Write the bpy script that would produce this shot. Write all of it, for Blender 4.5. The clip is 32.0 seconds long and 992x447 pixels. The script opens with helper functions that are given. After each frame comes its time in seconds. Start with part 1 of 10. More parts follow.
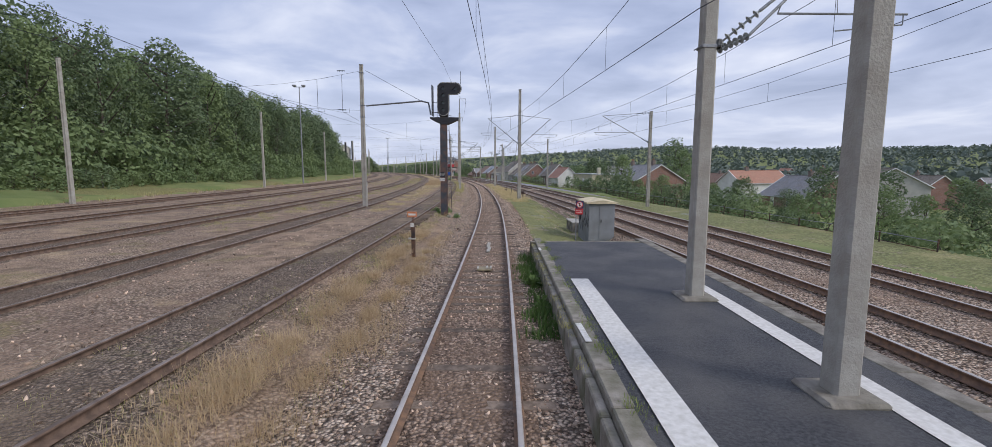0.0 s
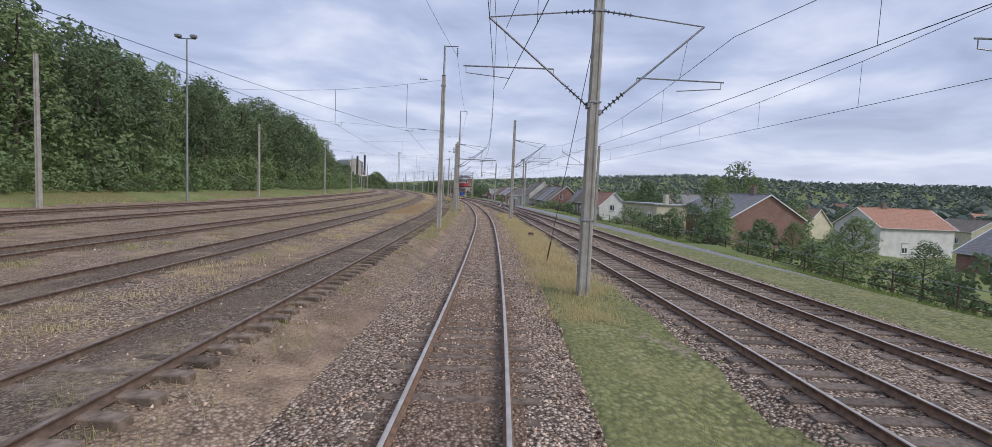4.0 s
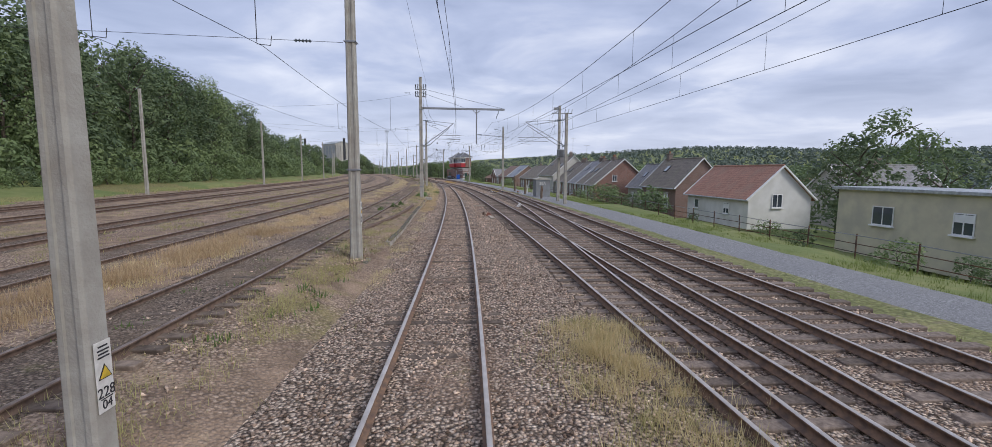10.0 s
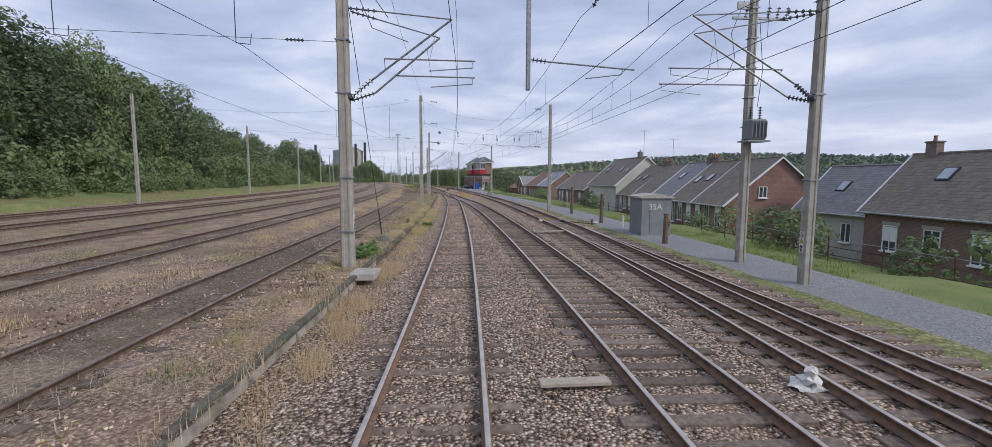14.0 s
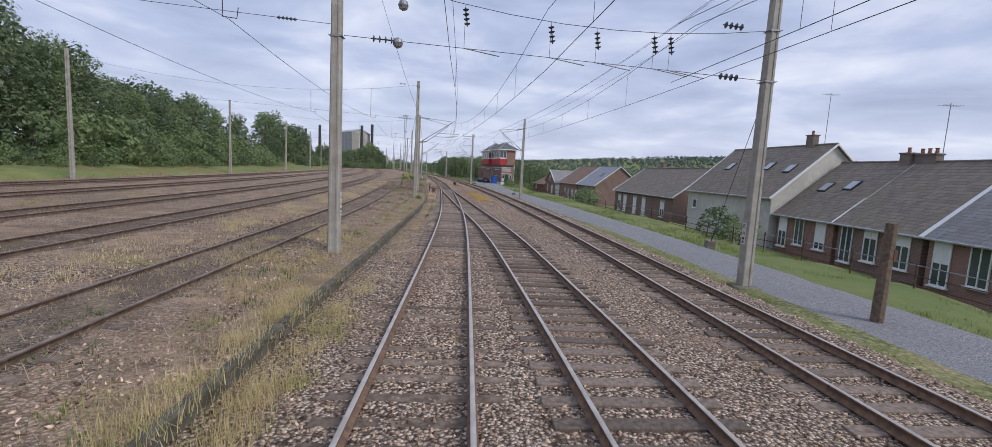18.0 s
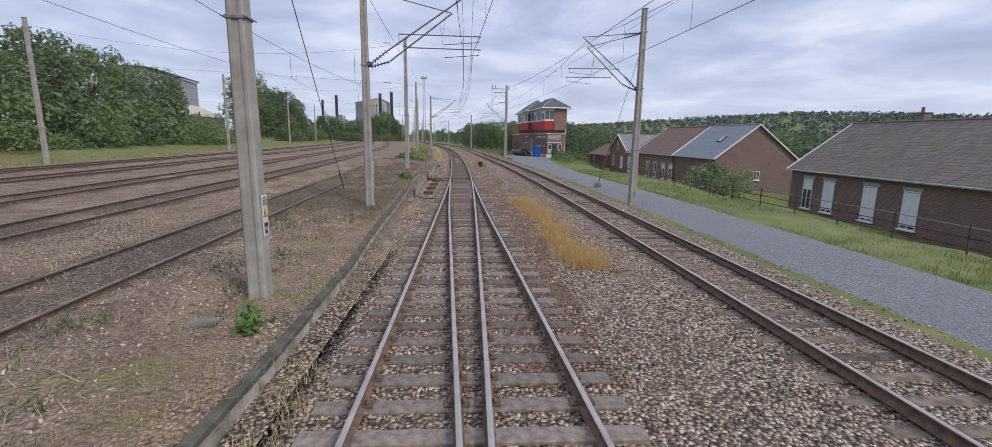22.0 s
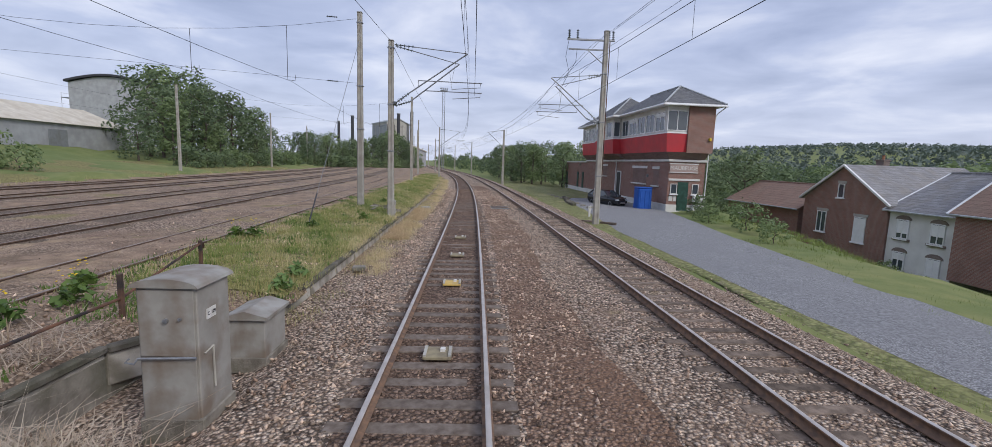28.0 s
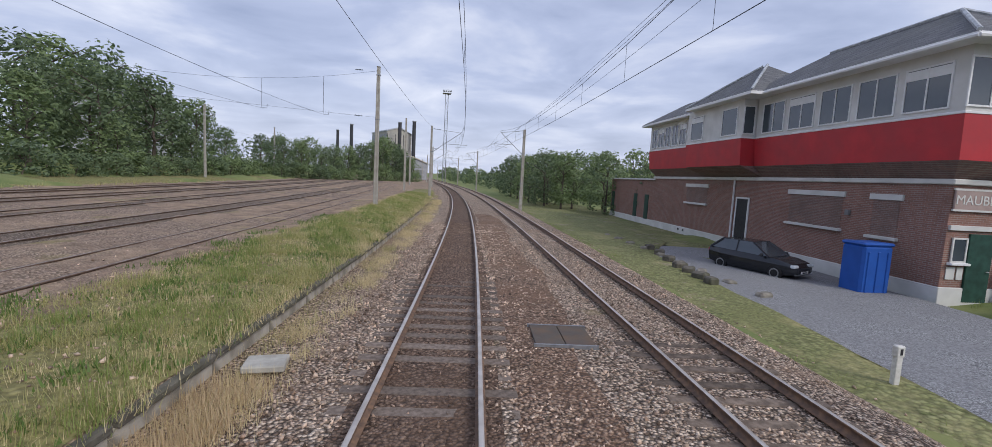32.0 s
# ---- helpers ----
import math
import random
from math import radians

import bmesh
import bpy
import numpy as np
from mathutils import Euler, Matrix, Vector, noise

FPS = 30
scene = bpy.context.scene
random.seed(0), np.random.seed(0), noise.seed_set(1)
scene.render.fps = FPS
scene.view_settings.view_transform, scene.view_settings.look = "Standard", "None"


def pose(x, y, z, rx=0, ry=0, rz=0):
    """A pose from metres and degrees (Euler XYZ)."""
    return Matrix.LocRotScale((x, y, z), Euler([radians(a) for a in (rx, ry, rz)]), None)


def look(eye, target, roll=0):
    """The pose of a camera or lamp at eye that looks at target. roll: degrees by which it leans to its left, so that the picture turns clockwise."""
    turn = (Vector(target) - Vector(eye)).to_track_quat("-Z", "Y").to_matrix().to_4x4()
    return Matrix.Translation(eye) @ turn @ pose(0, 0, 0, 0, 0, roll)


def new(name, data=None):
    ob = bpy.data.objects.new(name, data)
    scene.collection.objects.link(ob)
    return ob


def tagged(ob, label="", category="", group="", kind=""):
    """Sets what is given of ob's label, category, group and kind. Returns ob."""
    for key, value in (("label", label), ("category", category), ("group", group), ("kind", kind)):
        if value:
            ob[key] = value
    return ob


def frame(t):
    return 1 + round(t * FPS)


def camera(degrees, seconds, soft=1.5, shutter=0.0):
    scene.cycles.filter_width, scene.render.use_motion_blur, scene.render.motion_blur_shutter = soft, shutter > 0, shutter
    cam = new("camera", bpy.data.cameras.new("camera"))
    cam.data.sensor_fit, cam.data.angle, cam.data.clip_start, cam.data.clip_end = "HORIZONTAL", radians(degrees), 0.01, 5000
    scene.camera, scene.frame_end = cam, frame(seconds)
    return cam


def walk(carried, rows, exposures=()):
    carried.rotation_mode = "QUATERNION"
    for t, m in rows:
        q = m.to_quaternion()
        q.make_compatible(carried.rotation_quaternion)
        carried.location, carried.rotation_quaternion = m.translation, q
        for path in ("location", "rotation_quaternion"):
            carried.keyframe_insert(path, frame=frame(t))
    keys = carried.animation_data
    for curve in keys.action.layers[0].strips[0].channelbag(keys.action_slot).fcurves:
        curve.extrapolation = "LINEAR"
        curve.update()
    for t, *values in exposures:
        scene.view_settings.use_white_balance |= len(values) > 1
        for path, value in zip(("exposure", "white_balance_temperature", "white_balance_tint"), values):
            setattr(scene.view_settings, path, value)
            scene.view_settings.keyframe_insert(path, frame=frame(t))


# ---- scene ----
# the way of the train: lens, rows of seconds, eye, target and roll
cam = camera(93.5, 32.0, 0.55)
PATH = [
    (0, (-0.000, 0.000, 3.007), (-0.193, 9.931, 1.853), 0.16),
    (0.5, (-0.000, 4.345, 3.007), (-0.407, 14.256, 1.741), 0.27),
    (1, (-0.021, 8.684, 3.007), (-0.605, 18.574, 1.652), 0.52),
    (1.5, (-0.056, 13.012, 3.007), (-0.678, 22.926, 1.858), 0.72),
    (2, (-0.106, 17.327, 3.007), (-0.753, 27.282, 2.313), 0.73),
    (2.5, (-0.169, 21.632, 3.007), (-0.816, 31.591, 2.381), 0.95),
    (3, (-0.249, 25.934, 3.007), (-0.862, 35.894, 2.353), 1.71),
    (3.5, (-0.353, 30.245, 3.007), (-0.931, 40.206, 2.343), 2.83),
    (4, (-0.506, 34.555, 3.007), (-1.078, 44.513, 2.295), 2.59),
    (4.5, (-0.685, 38.876, 3.007), (-1.243, 48.827, 2.190), 2.07),
    (5, (-0.899, 43.208, 3.007), (-1.443, 53.151, 2.084), 1.56),
    (5.5, (-1.146, 47.555, 3.007), (-1.684, 57.493, 2.037), 1.32),
    (6, (-1.419, 51.906, 3.007), (-1.952, 61.838, 1.973), 1.01),
    (6.5, (-1.719, 56.259, 3.007), (-2.250, 66.185, 1.918), 0.70),
    (7, (-2.042, 60.601, 3.007), (-2.551, 70.524, 1.878), 0.45),
    (7.5, (-2.377, 64.922, 3.007), (-2.884, 74.838, 1.819), 0.32),
    (8, (-2.724, 69.217, 3.007), (-3.239, 79.131, 1.796), 0.29),
    (8.5, (-3.084, 73.494, 3.007), (-3.619, 83.401, 1.760), 0.33),
    (9, (-3.474, 77.763, 3.007), (-4.032, 87.673, 1.795), 0.44),
    (9.5, (-3.911, 82.034, 3.007), (-4.531, 91.947, 1.844), 0.51),
    (10, (-4.392, 86.305, 3.007), (-5.077, 96.218, 1.879), 0.36),
    (10.5, (-4.910, 90.572, 3.007), (-5.676, 100.484, 1.923), 0.18),
    (11, (-5.456, 94.835, 3.007), (-6.261, 104.745, 1.941), 0.23),
    (11.5, (-6.023, 99.102, 3.007), (-6.878, 109.008, 1.940), 0.33),
    (12, (-6.614, 103.374, 3.007), (-7.533, 113.275, 1.944), 0.27),
    (12.5, (-7.229, 107.650, 3.007), (-8.201, 117.544, 1.935), 0.09),
    (13, (-7.867, 111.925, 3.007), (-8.897, 121.815, 1.947), 0.02),
    (13.5, (-8.532, 116.199, 3.007), (-9.585, 126.095, 2.021), 0.20),
    (14, (-9.224, 120.475, 3.007), (-10.322, 130.367, 2.042), 0.29),
    (14.5, (-9.941, 124.755, 3.007), (-11.078, 134.639, 2.002), -0.03),
    (15, (-10.664, 129.039, 3.007), (-11.816, 138.919, 1.982), 0.28),
    (15.5, (-11.415, 133.334, 3.007), (-12.602, 143.205, 1.940), 0.96),
    (16, (-12.189, 137.637, 3.007), (-13.410, 147.500, 1.897), 1.64),
    (16.5, (-12.975, 141.948, 3.007), (-14.212, 151.806, 1.878), 1.95),
    (17, (-13.797, 146.253, 3.007), (-15.065, 156.106, 1.865), 2.26),
    (17.5, (-14.639, 150.558, 3.007), (-15.930, 160.407, 1.849), 2.73),
    (18, (-15.500, 154.861, 3.007), (-16.838, 164.704, 1.862), 3.05),
    (18.5, (-16.375, 159.154, 3.007), (-17.798, 168.991, 1.902), 3.06),
    (19, (-17.255, 163.437, 3.007), (-18.738, 173.263, 1.889), 3.00),
    (19.5, (-18.137, 167.706, 3.007), (-19.635, 177.524, 1.845), 2.93),
    (20, (-19.027, 171.959, 3.007), (-20.577, 181.719, 1.475), 2.36),
    (20.5, (-19.941, 176.195, 3.007), (-21.579, 185.887, 1.170), 1.69),
    (21, (-20.895, 180.409, 3.007), (-22.627, 190.075, 1.121), 1.33),
    (21.5, (-21.891, 184.596, 3.007), (-23.735, 194.237, 1.095), 0.99),
    (22, (-22.919, 188.752, 3.007), (-24.877, 198.385, 1.173), 0.91),
    (22.5, (-23.971, 192.871, 3.007), (-26.002, 202.507, 1.267), 1.16),
    (23, (-25.038, 196.946, 3.007), (-27.159, 206.561, 1.257), 1.52),
    (23.5, (-26.102, 200.975, 3.007), (-28.255, 210.593, 1.313), 1.83),
    (24, (-27.153, 204.954, 3.007), (-29.384, 214.589, 1.524), 2.02),
    (24.5, (-28.194, 208.874, 3.007), (-30.470, 218.523, 1.694), 2.22),
    (25, (-29.225, 212.734, 3.007), (-31.576, 222.368, 1.722), 2.59),
    (25.5, (-30.249, 216.520, 3.007), (-32.642, 226.143, 1.720), 3.14),
    (26, (-31.305, 220.259, 3.007), (-33.715, 229.878, 1.713), 3.00),
    (26.5, (-32.331, 223.850, 3.007), (-34.776, 233.458, 1.698), 2.68),
    (27, (-33.335, 227.283, 3.007), (-35.815, 236.880, 1.683), 2.36),
    (27.5, (-34.315, 230.551, 3.007), (-36.811, 240.143, 1.677), 2.22),
    (28, (-35.288, 233.785, 3.007), (-37.824, 243.371, 1.715), 1.86),
    (28.5, (-36.247, 236.919, 3.007), (-38.803, 246.507, 1.769), 1.66),
    (29, (-37.193, 239.957, 3.007), (-39.754, 249.548, 1.802), 1.68),
    (29.5, (-38.119, 242.898, 3.007), (-40.701, 252.488, 1.835), 1.77),
    (30, (-39.023, 245.749, 3.007), (-41.628, 255.336, 1.872), 1.84),
    (30.5, (-39.899, 248.516, 3.007), (-42.527, 258.099, 1.884), 1.99),
    (31, (-40.759, 251.220, 3.007), (-43.384, 260.809, 1.930), 2.19),
    (31.5, (-41.615, 253.886, 3.007), (-44.260, 263.472, 1.955), 2.45),
    (32, (-42.463, 256.530, 3.007), (-45.124, 266.118, 2.012), 3.01),
]
walk(cam, [(t, look(eye, target, roll)) for t, eye, target, roll in PATH])

# ---- world and light: an overcast afternoon ----
SUN_AZ, SUN_EL = radians(120), radians(38)
world = bpy.data.worlds.new("overcast")
scene.world = world
world.use_nodes = True
wn, wl = world.node_tree.nodes, world.node_tree.links
wn.clear()
w_out = wn.new("ShaderNodeOutputWorld")
w_bg = wn.new("ShaderNodeBackground")
w_sky = wn.new("ShaderNodeTexSky")
w_sky.sky_type, w_sky.sun_disc = "NISHITA", False
w_sky.sun_elevation, w_sky.sun_rotation = SUN_EL, SUN_AZ
w_sky.air_density, w_sky.dust_density = 1.0, 3.0
w_scale = wn.new("ShaderNodeMixRGB")
w_scale.blend_type = "MULTIPLY"
w_scale.inputs[0].default_value = 1.0
w_scale.inputs[2].default_value = (0.085, 0.085, 0.085, 1)
wl.new(w_sky.outputs[0], w_scale.inputs[1])
# cloud deck: noise on a flat layer far above
w_tc = wn.new("ShaderNodeTexCoord")
w_sep = wn.new("ShaderNodeSeparateXYZ")
wl.new(w_tc.outputs["Generated"], w_sep.inputs[0])
w_up = wn.new("ShaderNodeMath")
w_up.operation = "MAXIMUM"
w_up.inputs[1].default_value = 0.0
wl.new(w_sep.outputs["Z"], w_up.inputs[0])
w_add = wn.new("ShaderNodeMath")
w_add.operation = "ADD"
w_add.inputs[1].default_value = 0.13
wl.new(w_up.outputs[0], w_add.inputs[0])
w_dx, w_dy = wn.new("ShaderNodeMath"), wn.new("ShaderNodeMath")
for nd, axis in ((w_dx, "X"), (w_dy, "Y")):
    nd.operation = "DIVIDE"
    wl.new(w_sep.outputs[axis], nd.inputs[0])
    wl.new(w_add.outputs[0], nd.inputs[1])
w_com = wn.new("ShaderNodeCombineXYZ")
wl.new(w_dx.outputs[0], w_com.inputs[0])
wl.new(w_dy.outputs[0], w_com.inputs[1])
w_noise = wn.new("ShaderNodeTexNoise")
w_noise.inputs["Scale"].default_value = 1.15
w_noise.inputs["Detail"].default_value = 7.0
w_noise.inputs["Roughness"].default_value = 0.52
w_noise.inputs["Distortion"].default_value = 0.35
wl.new(w_com.outputs[0], w_noise.inputs["Vector"])
w_ramp = wn.new("ShaderNodeValToRGB")
cr = w_ramp.color_ramp
cr.elements[0].position, cr.elements[0].color = 0.30, (0.305, 0.366, 0.552, 1)
cr.elements[1].position, cr.elements[1].color = 0.72, (0.80, 0.835, 0.965, 1)
e = cr.elements.new(0.50)
e.color = (0.468, 0.533, 0.740, 1)
wl.new(w_noise.outputs["Fac"], w_ramp.inputs[0])
# a paler band low over the land
w_low = wn.new("ShaderNodeMapRange")
w_low.inputs["From Min"].default_value, w_low.inputs["From Max"].default_value = 0.0, 0.22
w_low.inputs["To Min"].default_value, w_low.inputs["To Max"].default_value = 0.55, 0.0
wl.new(w_up.outputs[0], w_low.inputs["Value"])
w_band = wn.new("ShaderNodeMixRGB")
w_band.inputs[2].default_value = (0.74, 0.785, 0.93, 1)
wl.new(w_low.outputs[0], w_band.inputs[0])
wl.new(w_ramp.outputs[0], w_band.inputs[1])
w_mix = wn.new("ShaderNodeMixRGB")
w_mix.inputs[0].default_value = 0.88
wl.new(w_scale.outputs[0], w_mix.inputs[1])
wl.new(w_band.outputs[0], w_mix.inputs[2])
wl.new(w_mix.outputs[0], w_bg.inputs["Color"])
w_bg.inputs["Strength"].default_value = 0.9
wl.new(w_bg.outputs[0], w_out.inputs[0])

sun_data = bpy.data.lights.new("sun", "SUN")
sun_data.energy, sun_data.angle, sun_data.color = 1.4, radians(18), (1.0, 0.96, 0.9)
sun = new("sun", sun_data)
sun.matrix_world = look((0, 0, 60), (-math.sin(SUN_AZ) * 60, -math.cos(SUN_AZ) * 60, 60 - 60 * math.tan(SUN_EL)))
scene.view_settings.exposure = 0.34

# ---- materials ----
def mat(name, base, rough=0.85, metal=0.0, second=None, scale=6.0, amount=0.6, bump=0.0, bump_scale=None, detail=5.0,
        stain=None, stain_scale=0.6, stain_amount=0.5, island=0.0, spec=0.35, glow=None):
    """A node material: two colours mixed by fine noise, a wide stain over them, a bump, and a shift from piece to piece."""
    m = bpy.data.materials.new(name)
    m.use_nodes = True
    n, l = m.node_tree.nodes, m.node_tree.links
    p = n["Principled BSDF"]
    p.inputs["Roughness"].default_value = rough
    p.inputs["Metallic"].default_value = metal
    p.inputs["Specular IOR Level"].default_value = spec
    tc = n.new("ShaderNodeTexCoord")
    second = second or tuple(c * 0.62 for c in base)
    noise_a = n.new("ShaderNodeTexNoise")
    noise_a.inputs["Scale"].default_value, noise_a.inputs["Detail"].default_value = scale, detail
    l.new(tc.outputs["Object"], noise_a.inputs["Vector"])
    ramp = n.new("ShaderNodeValToRGB")
    ramp.color_ramp.elements[0].position = 0.5 - 0.3 * (1.1 - amount)
    ramp.color_ramp.elements[1].position = 0.5 + 0.3 * (1.1 - amount)
    ramp.color_ramp.elements[0].color, ramp.color_ramp.elements[1].color = (*base, 1), (*second, 1)
    l.new(noise_a.outputs["Fac"], ramp.inputs[0])
    out = ramp.outputs[0]
    if stain:
        noise_b = n.new("ShaderNodeTexNoise")
        noise_b.inputs["Scale"].default_value, noise_b.inputs["Detail"].default_value = stain_scale, 4.0
        l.new(tc.outputs["Object"], noise_b.inputs["Vector"])
        rng = n.new("ShaderNodeMapRange")
        rng.inputs["From Min"].default_value, rng.inputs["From Max"].default_value = 0.42, 0.66
        rng.inputs["To Max"].default_value = stain_amount
        l.new(noise_b.outputs["Fac"], rng.inputs["Value"])
        mix = n.new("ShaderNodeMixRGB")
        mix.inputs[2].default_value = (*stain, 1)
        l.new(rng.outputs[0], mix.inputs[0])
        l.new(out, mix.inputs[1])
        out = mix.outputs[0]
    if island:
        info, geo = n.new("ShaderNodeObjectInfo"), n.new("ShaderNodeNewGeometry")
        add = n.new("ShaderNodeMath")
        add.operation = "ADD"
        l.new(info.outputs["Random"], add.inputs[0])
        l.new(geo.outputs["Random Per Island"], add.inputs[1])
        frac = n.new("ShaderNodeMath")
        frac.operation = "FRACT"
        l.new(add.outputs[0], frac.inputs[0])
        rng = n.new("ShaderNodeMapRange")
        rng.inputs["To Min"].default_value, rng.inputs["To Max"].default_value = 1 - island, 1 + island
        l.new(frac.outputs[0], rng.inputs["Value"])
        hsv = n.new("ShaderNodeHueSaturation")
        l.new(rng.outputs[0], hsv.inputs["Value"])
        l.new(out, hsv.inputs["Color"])
        out = hsv.outputs[0]
    l.new(out, p.inputs["Base Color"])
    if bump:
        noise_c = n.new("ShaderNodeTexNoise")
        noise_c.inputs["Scale"].default_value = bump_scale or scale * 3
        noise_c.inputs["Detail"].default_value = 6.0
        l.new(tc.outputs["Object"], noise_c.inputs["Vector"])
        bmp = n.new("ShaderNodeBump")
        bmp.inputs["Strength"].default_value, bmp.inputs["Distance"].default_value = min(1.0, bump), 0.03
        l.new(noise_c.outputs["Fac"], bmp.inputs["Height"])
        l.new(bmp.outputs[0], p.inputs["Normal"])
    if glow:
        p.inputs["Emission Color"].default_value, p.inputs["Emission Strength"].default_value = (*glow[0], 1), glow[1]
    return m


def gravel(name, colours, cell=16.0, dirt=None, dirt_scale=0.25, dirt_from=0.45, dirt_to=0.62, depth=0.05, dark=0.55, patches=(), gap_shade=0.45):
    """Crushed stone: Voronoi stones with a colour each and real relief, shade painted into the gaps, and drifts of
    fines between them.
    """
    m = bpy.data.materials.new(name)
    m.use_nodes = True
    n, l = m.node_tree.nodes, m.node_tree.links
    p = n["Principled BSDF"]
    p.inputs["Roughness"].default_value, p.inputs["Specular IOR Level"].default_value = 0.92, 0.25
    tc = n.new("ShaderNodeTexCoord")
    vor = n.new("ShaderNodeTexVoronoi")
    vor.inputs["Scale"].default_value = cell
    bend, shift_by, bent = n.new("ShaderNodeTexNoise"), n.new("ShaderNodeVectorMath"), n.new("ShaderNodeVectorMath")
    bend.inputs["Scale"].default_value, bend.inputs["Detail"].default_value = cell * 1.7, 2.0
    l.new(tc.outputs["Object"], bend.inputs["Vector"])
    shift_by.operation, bent.operation = "SCALE", "ADD"
    shift_by.inputs["Scale"].default_value = 0.55 / cell
    l.new(bend.outputs["Color"], shift_by.inputs[0])
    l.new(tc.outputs["Object"], bent.inputs[0])
    l.new(shift_by.outputs[0], bent.inputs[1])
    l.new(bent.outputs[0], vor.inputs["Vector"])
    sep = n.new("ShaderNodeSeparateColor")
    l.new(vor.outputs["Color"], sep.inputs[0])
    ramp = n.new("ShaderNodeValToRGB")
    ramp.color_ramp.elements[0].color, ramp.color_ramp.elements[1].color = (*colours[0], 1), (*colours[-1], 1)
    for k, c in enumerate(colours[1:-1]):
        ramp.color_ramp.elements.new((k + 1) / (len(colours) - 1)).color = (*c, 1)
    l.new(sep.outputs[0], ramp.inputs[0])
    # shade between the stones, multiplied into their colour
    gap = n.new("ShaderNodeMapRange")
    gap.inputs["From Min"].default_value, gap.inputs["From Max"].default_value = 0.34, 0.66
    gap.inputs["To Min"].default_value, gap.inputs["To Max"].default_value = 1.0, gap_shade
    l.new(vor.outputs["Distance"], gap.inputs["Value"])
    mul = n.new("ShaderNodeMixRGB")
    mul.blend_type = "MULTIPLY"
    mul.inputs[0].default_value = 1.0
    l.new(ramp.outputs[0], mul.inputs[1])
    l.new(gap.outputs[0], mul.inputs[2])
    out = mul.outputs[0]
    height = vor.outputs["Distance"]
    if dirt:
        nz = n.new("ShaderNodeTexNoise")
        nz.inputs["Scale"].default_value, nz.inputs["Detail"].default_value, nz.inputs["Roughness"].default_value = dirt_scale, 9.0, 0.65
        l.new(tc.outputs["Object"], nz.inputs["Vector"])
        rng = n.new("ShaderNodeMapRange")
        rng.inputs["From Min"].default_value, rng.inputs["From Max"].default_value = dirt_from, dirt_to
        rng.inputs["To Max"].default_value = 0.9
        l.new(nz.outputs["Fac"], rng.inputs["Value"])
        fine = n.new("ShaderNodeTexNoise")
        fine.inputs["Scale"].default_value, fine.inputs["Detail"].default_value = 14.0 if dark > 0.5 else 1.6, 9.0
        l.new(tc.outputs["Object"], fine.inputs["Vector"])
        dr = n.new("ShaderNodeValToRGB")
        dr.color_ramp.elements[0].position, dr.color_ramp.elements[1].position = 0.35, 0.65
        dr.color_ramp.elements[0].color = (*dirt, 1)
        dr.color_ramp.elements[1].color = (*(c * dark for c in dirt), 1)
        l.new(fine.outputs["Fac"], dr.inputs[0])
        mix = n.new("ShaderNodeMixRGB")
        l.new(rng.outputs[0], mix.inputs[0])
        l.new(out, mix.inputs[1])
        l.new(dr.outputs[0], mix.inputs[2])
        out = mix.outputs[0]
    for k, (colour, second, size, lo, hi, amount) in enumerate(patches):
        # drifts of litter, moss or cinder: ragged at the edge, speckled inside
        shift = n.new("ShaderNodeMapping")
        shift.inputs["Location"].default_value = (31.0 * (k + 1), 17.0 * (k + 1), 0)
        l.new(tc.outputs["Object"], shift.inputs["Vector"])
        wide, speck = n.new("ShaderNodeTexNoise"), n.new("ShaderNodeTexNoise")
        wide.inputs["Scale"].default_value, wide.inputs["Detail"].default_value, wide.inputs["Roughness"].default_value = size, 8.0, 0.68
        speck.inputs["Scale"].default_value, speck.inputs["Detail"].default_value = 11.0, 6.0
        l.new(shift.outputs[0], wide.inputs["Vector"])
        l.new(shift.outputs[0], speck.inputs["Vector"])
        cover = n.new("ShaderNodeMapRange")
        cover.inputs["From Min"].default_value, cover.inputs["From Max"].default_value, cover.inputs["To Max"].default_value = lo, hi, amount
        l.new(wide.outputs["Fac"], cover.inputs["Value"])
        two = n.new("ShaderNodeValToRGB")
        two.color_ramp.elements[0].position, two.color_ramp.elements[1].position = 0.38, 0.62
        two.color_ramp.elements[0].color, two.color_ramp.elements[1].color = (*colour, 1), (*second, 1)
        l.new(speck.outputs["Fac"], two.inputs[0])
        lay = n.new("ShaderNodeMixRGB")
        l.new(cover.outputs[0], lay.inputs[0])
        l.new(out, lay.inputs[1])
        l.new(two.outputs[0], lay.inputs[2])
        out = lay.outputs[0]
    l.new(out, p.inputs["Base Color"])
    bmp = n.new("ShaderNodeBump")
    bmp.invert = True
    bmp.inputs["Strength"].default_value, bmp.inputs["Distance"].default_value = 1.0, depth
    l.new(height, bmp.inputs["Height"])
    l.new(bmp.outputs[0], p.inputs["Normal"])
    return m


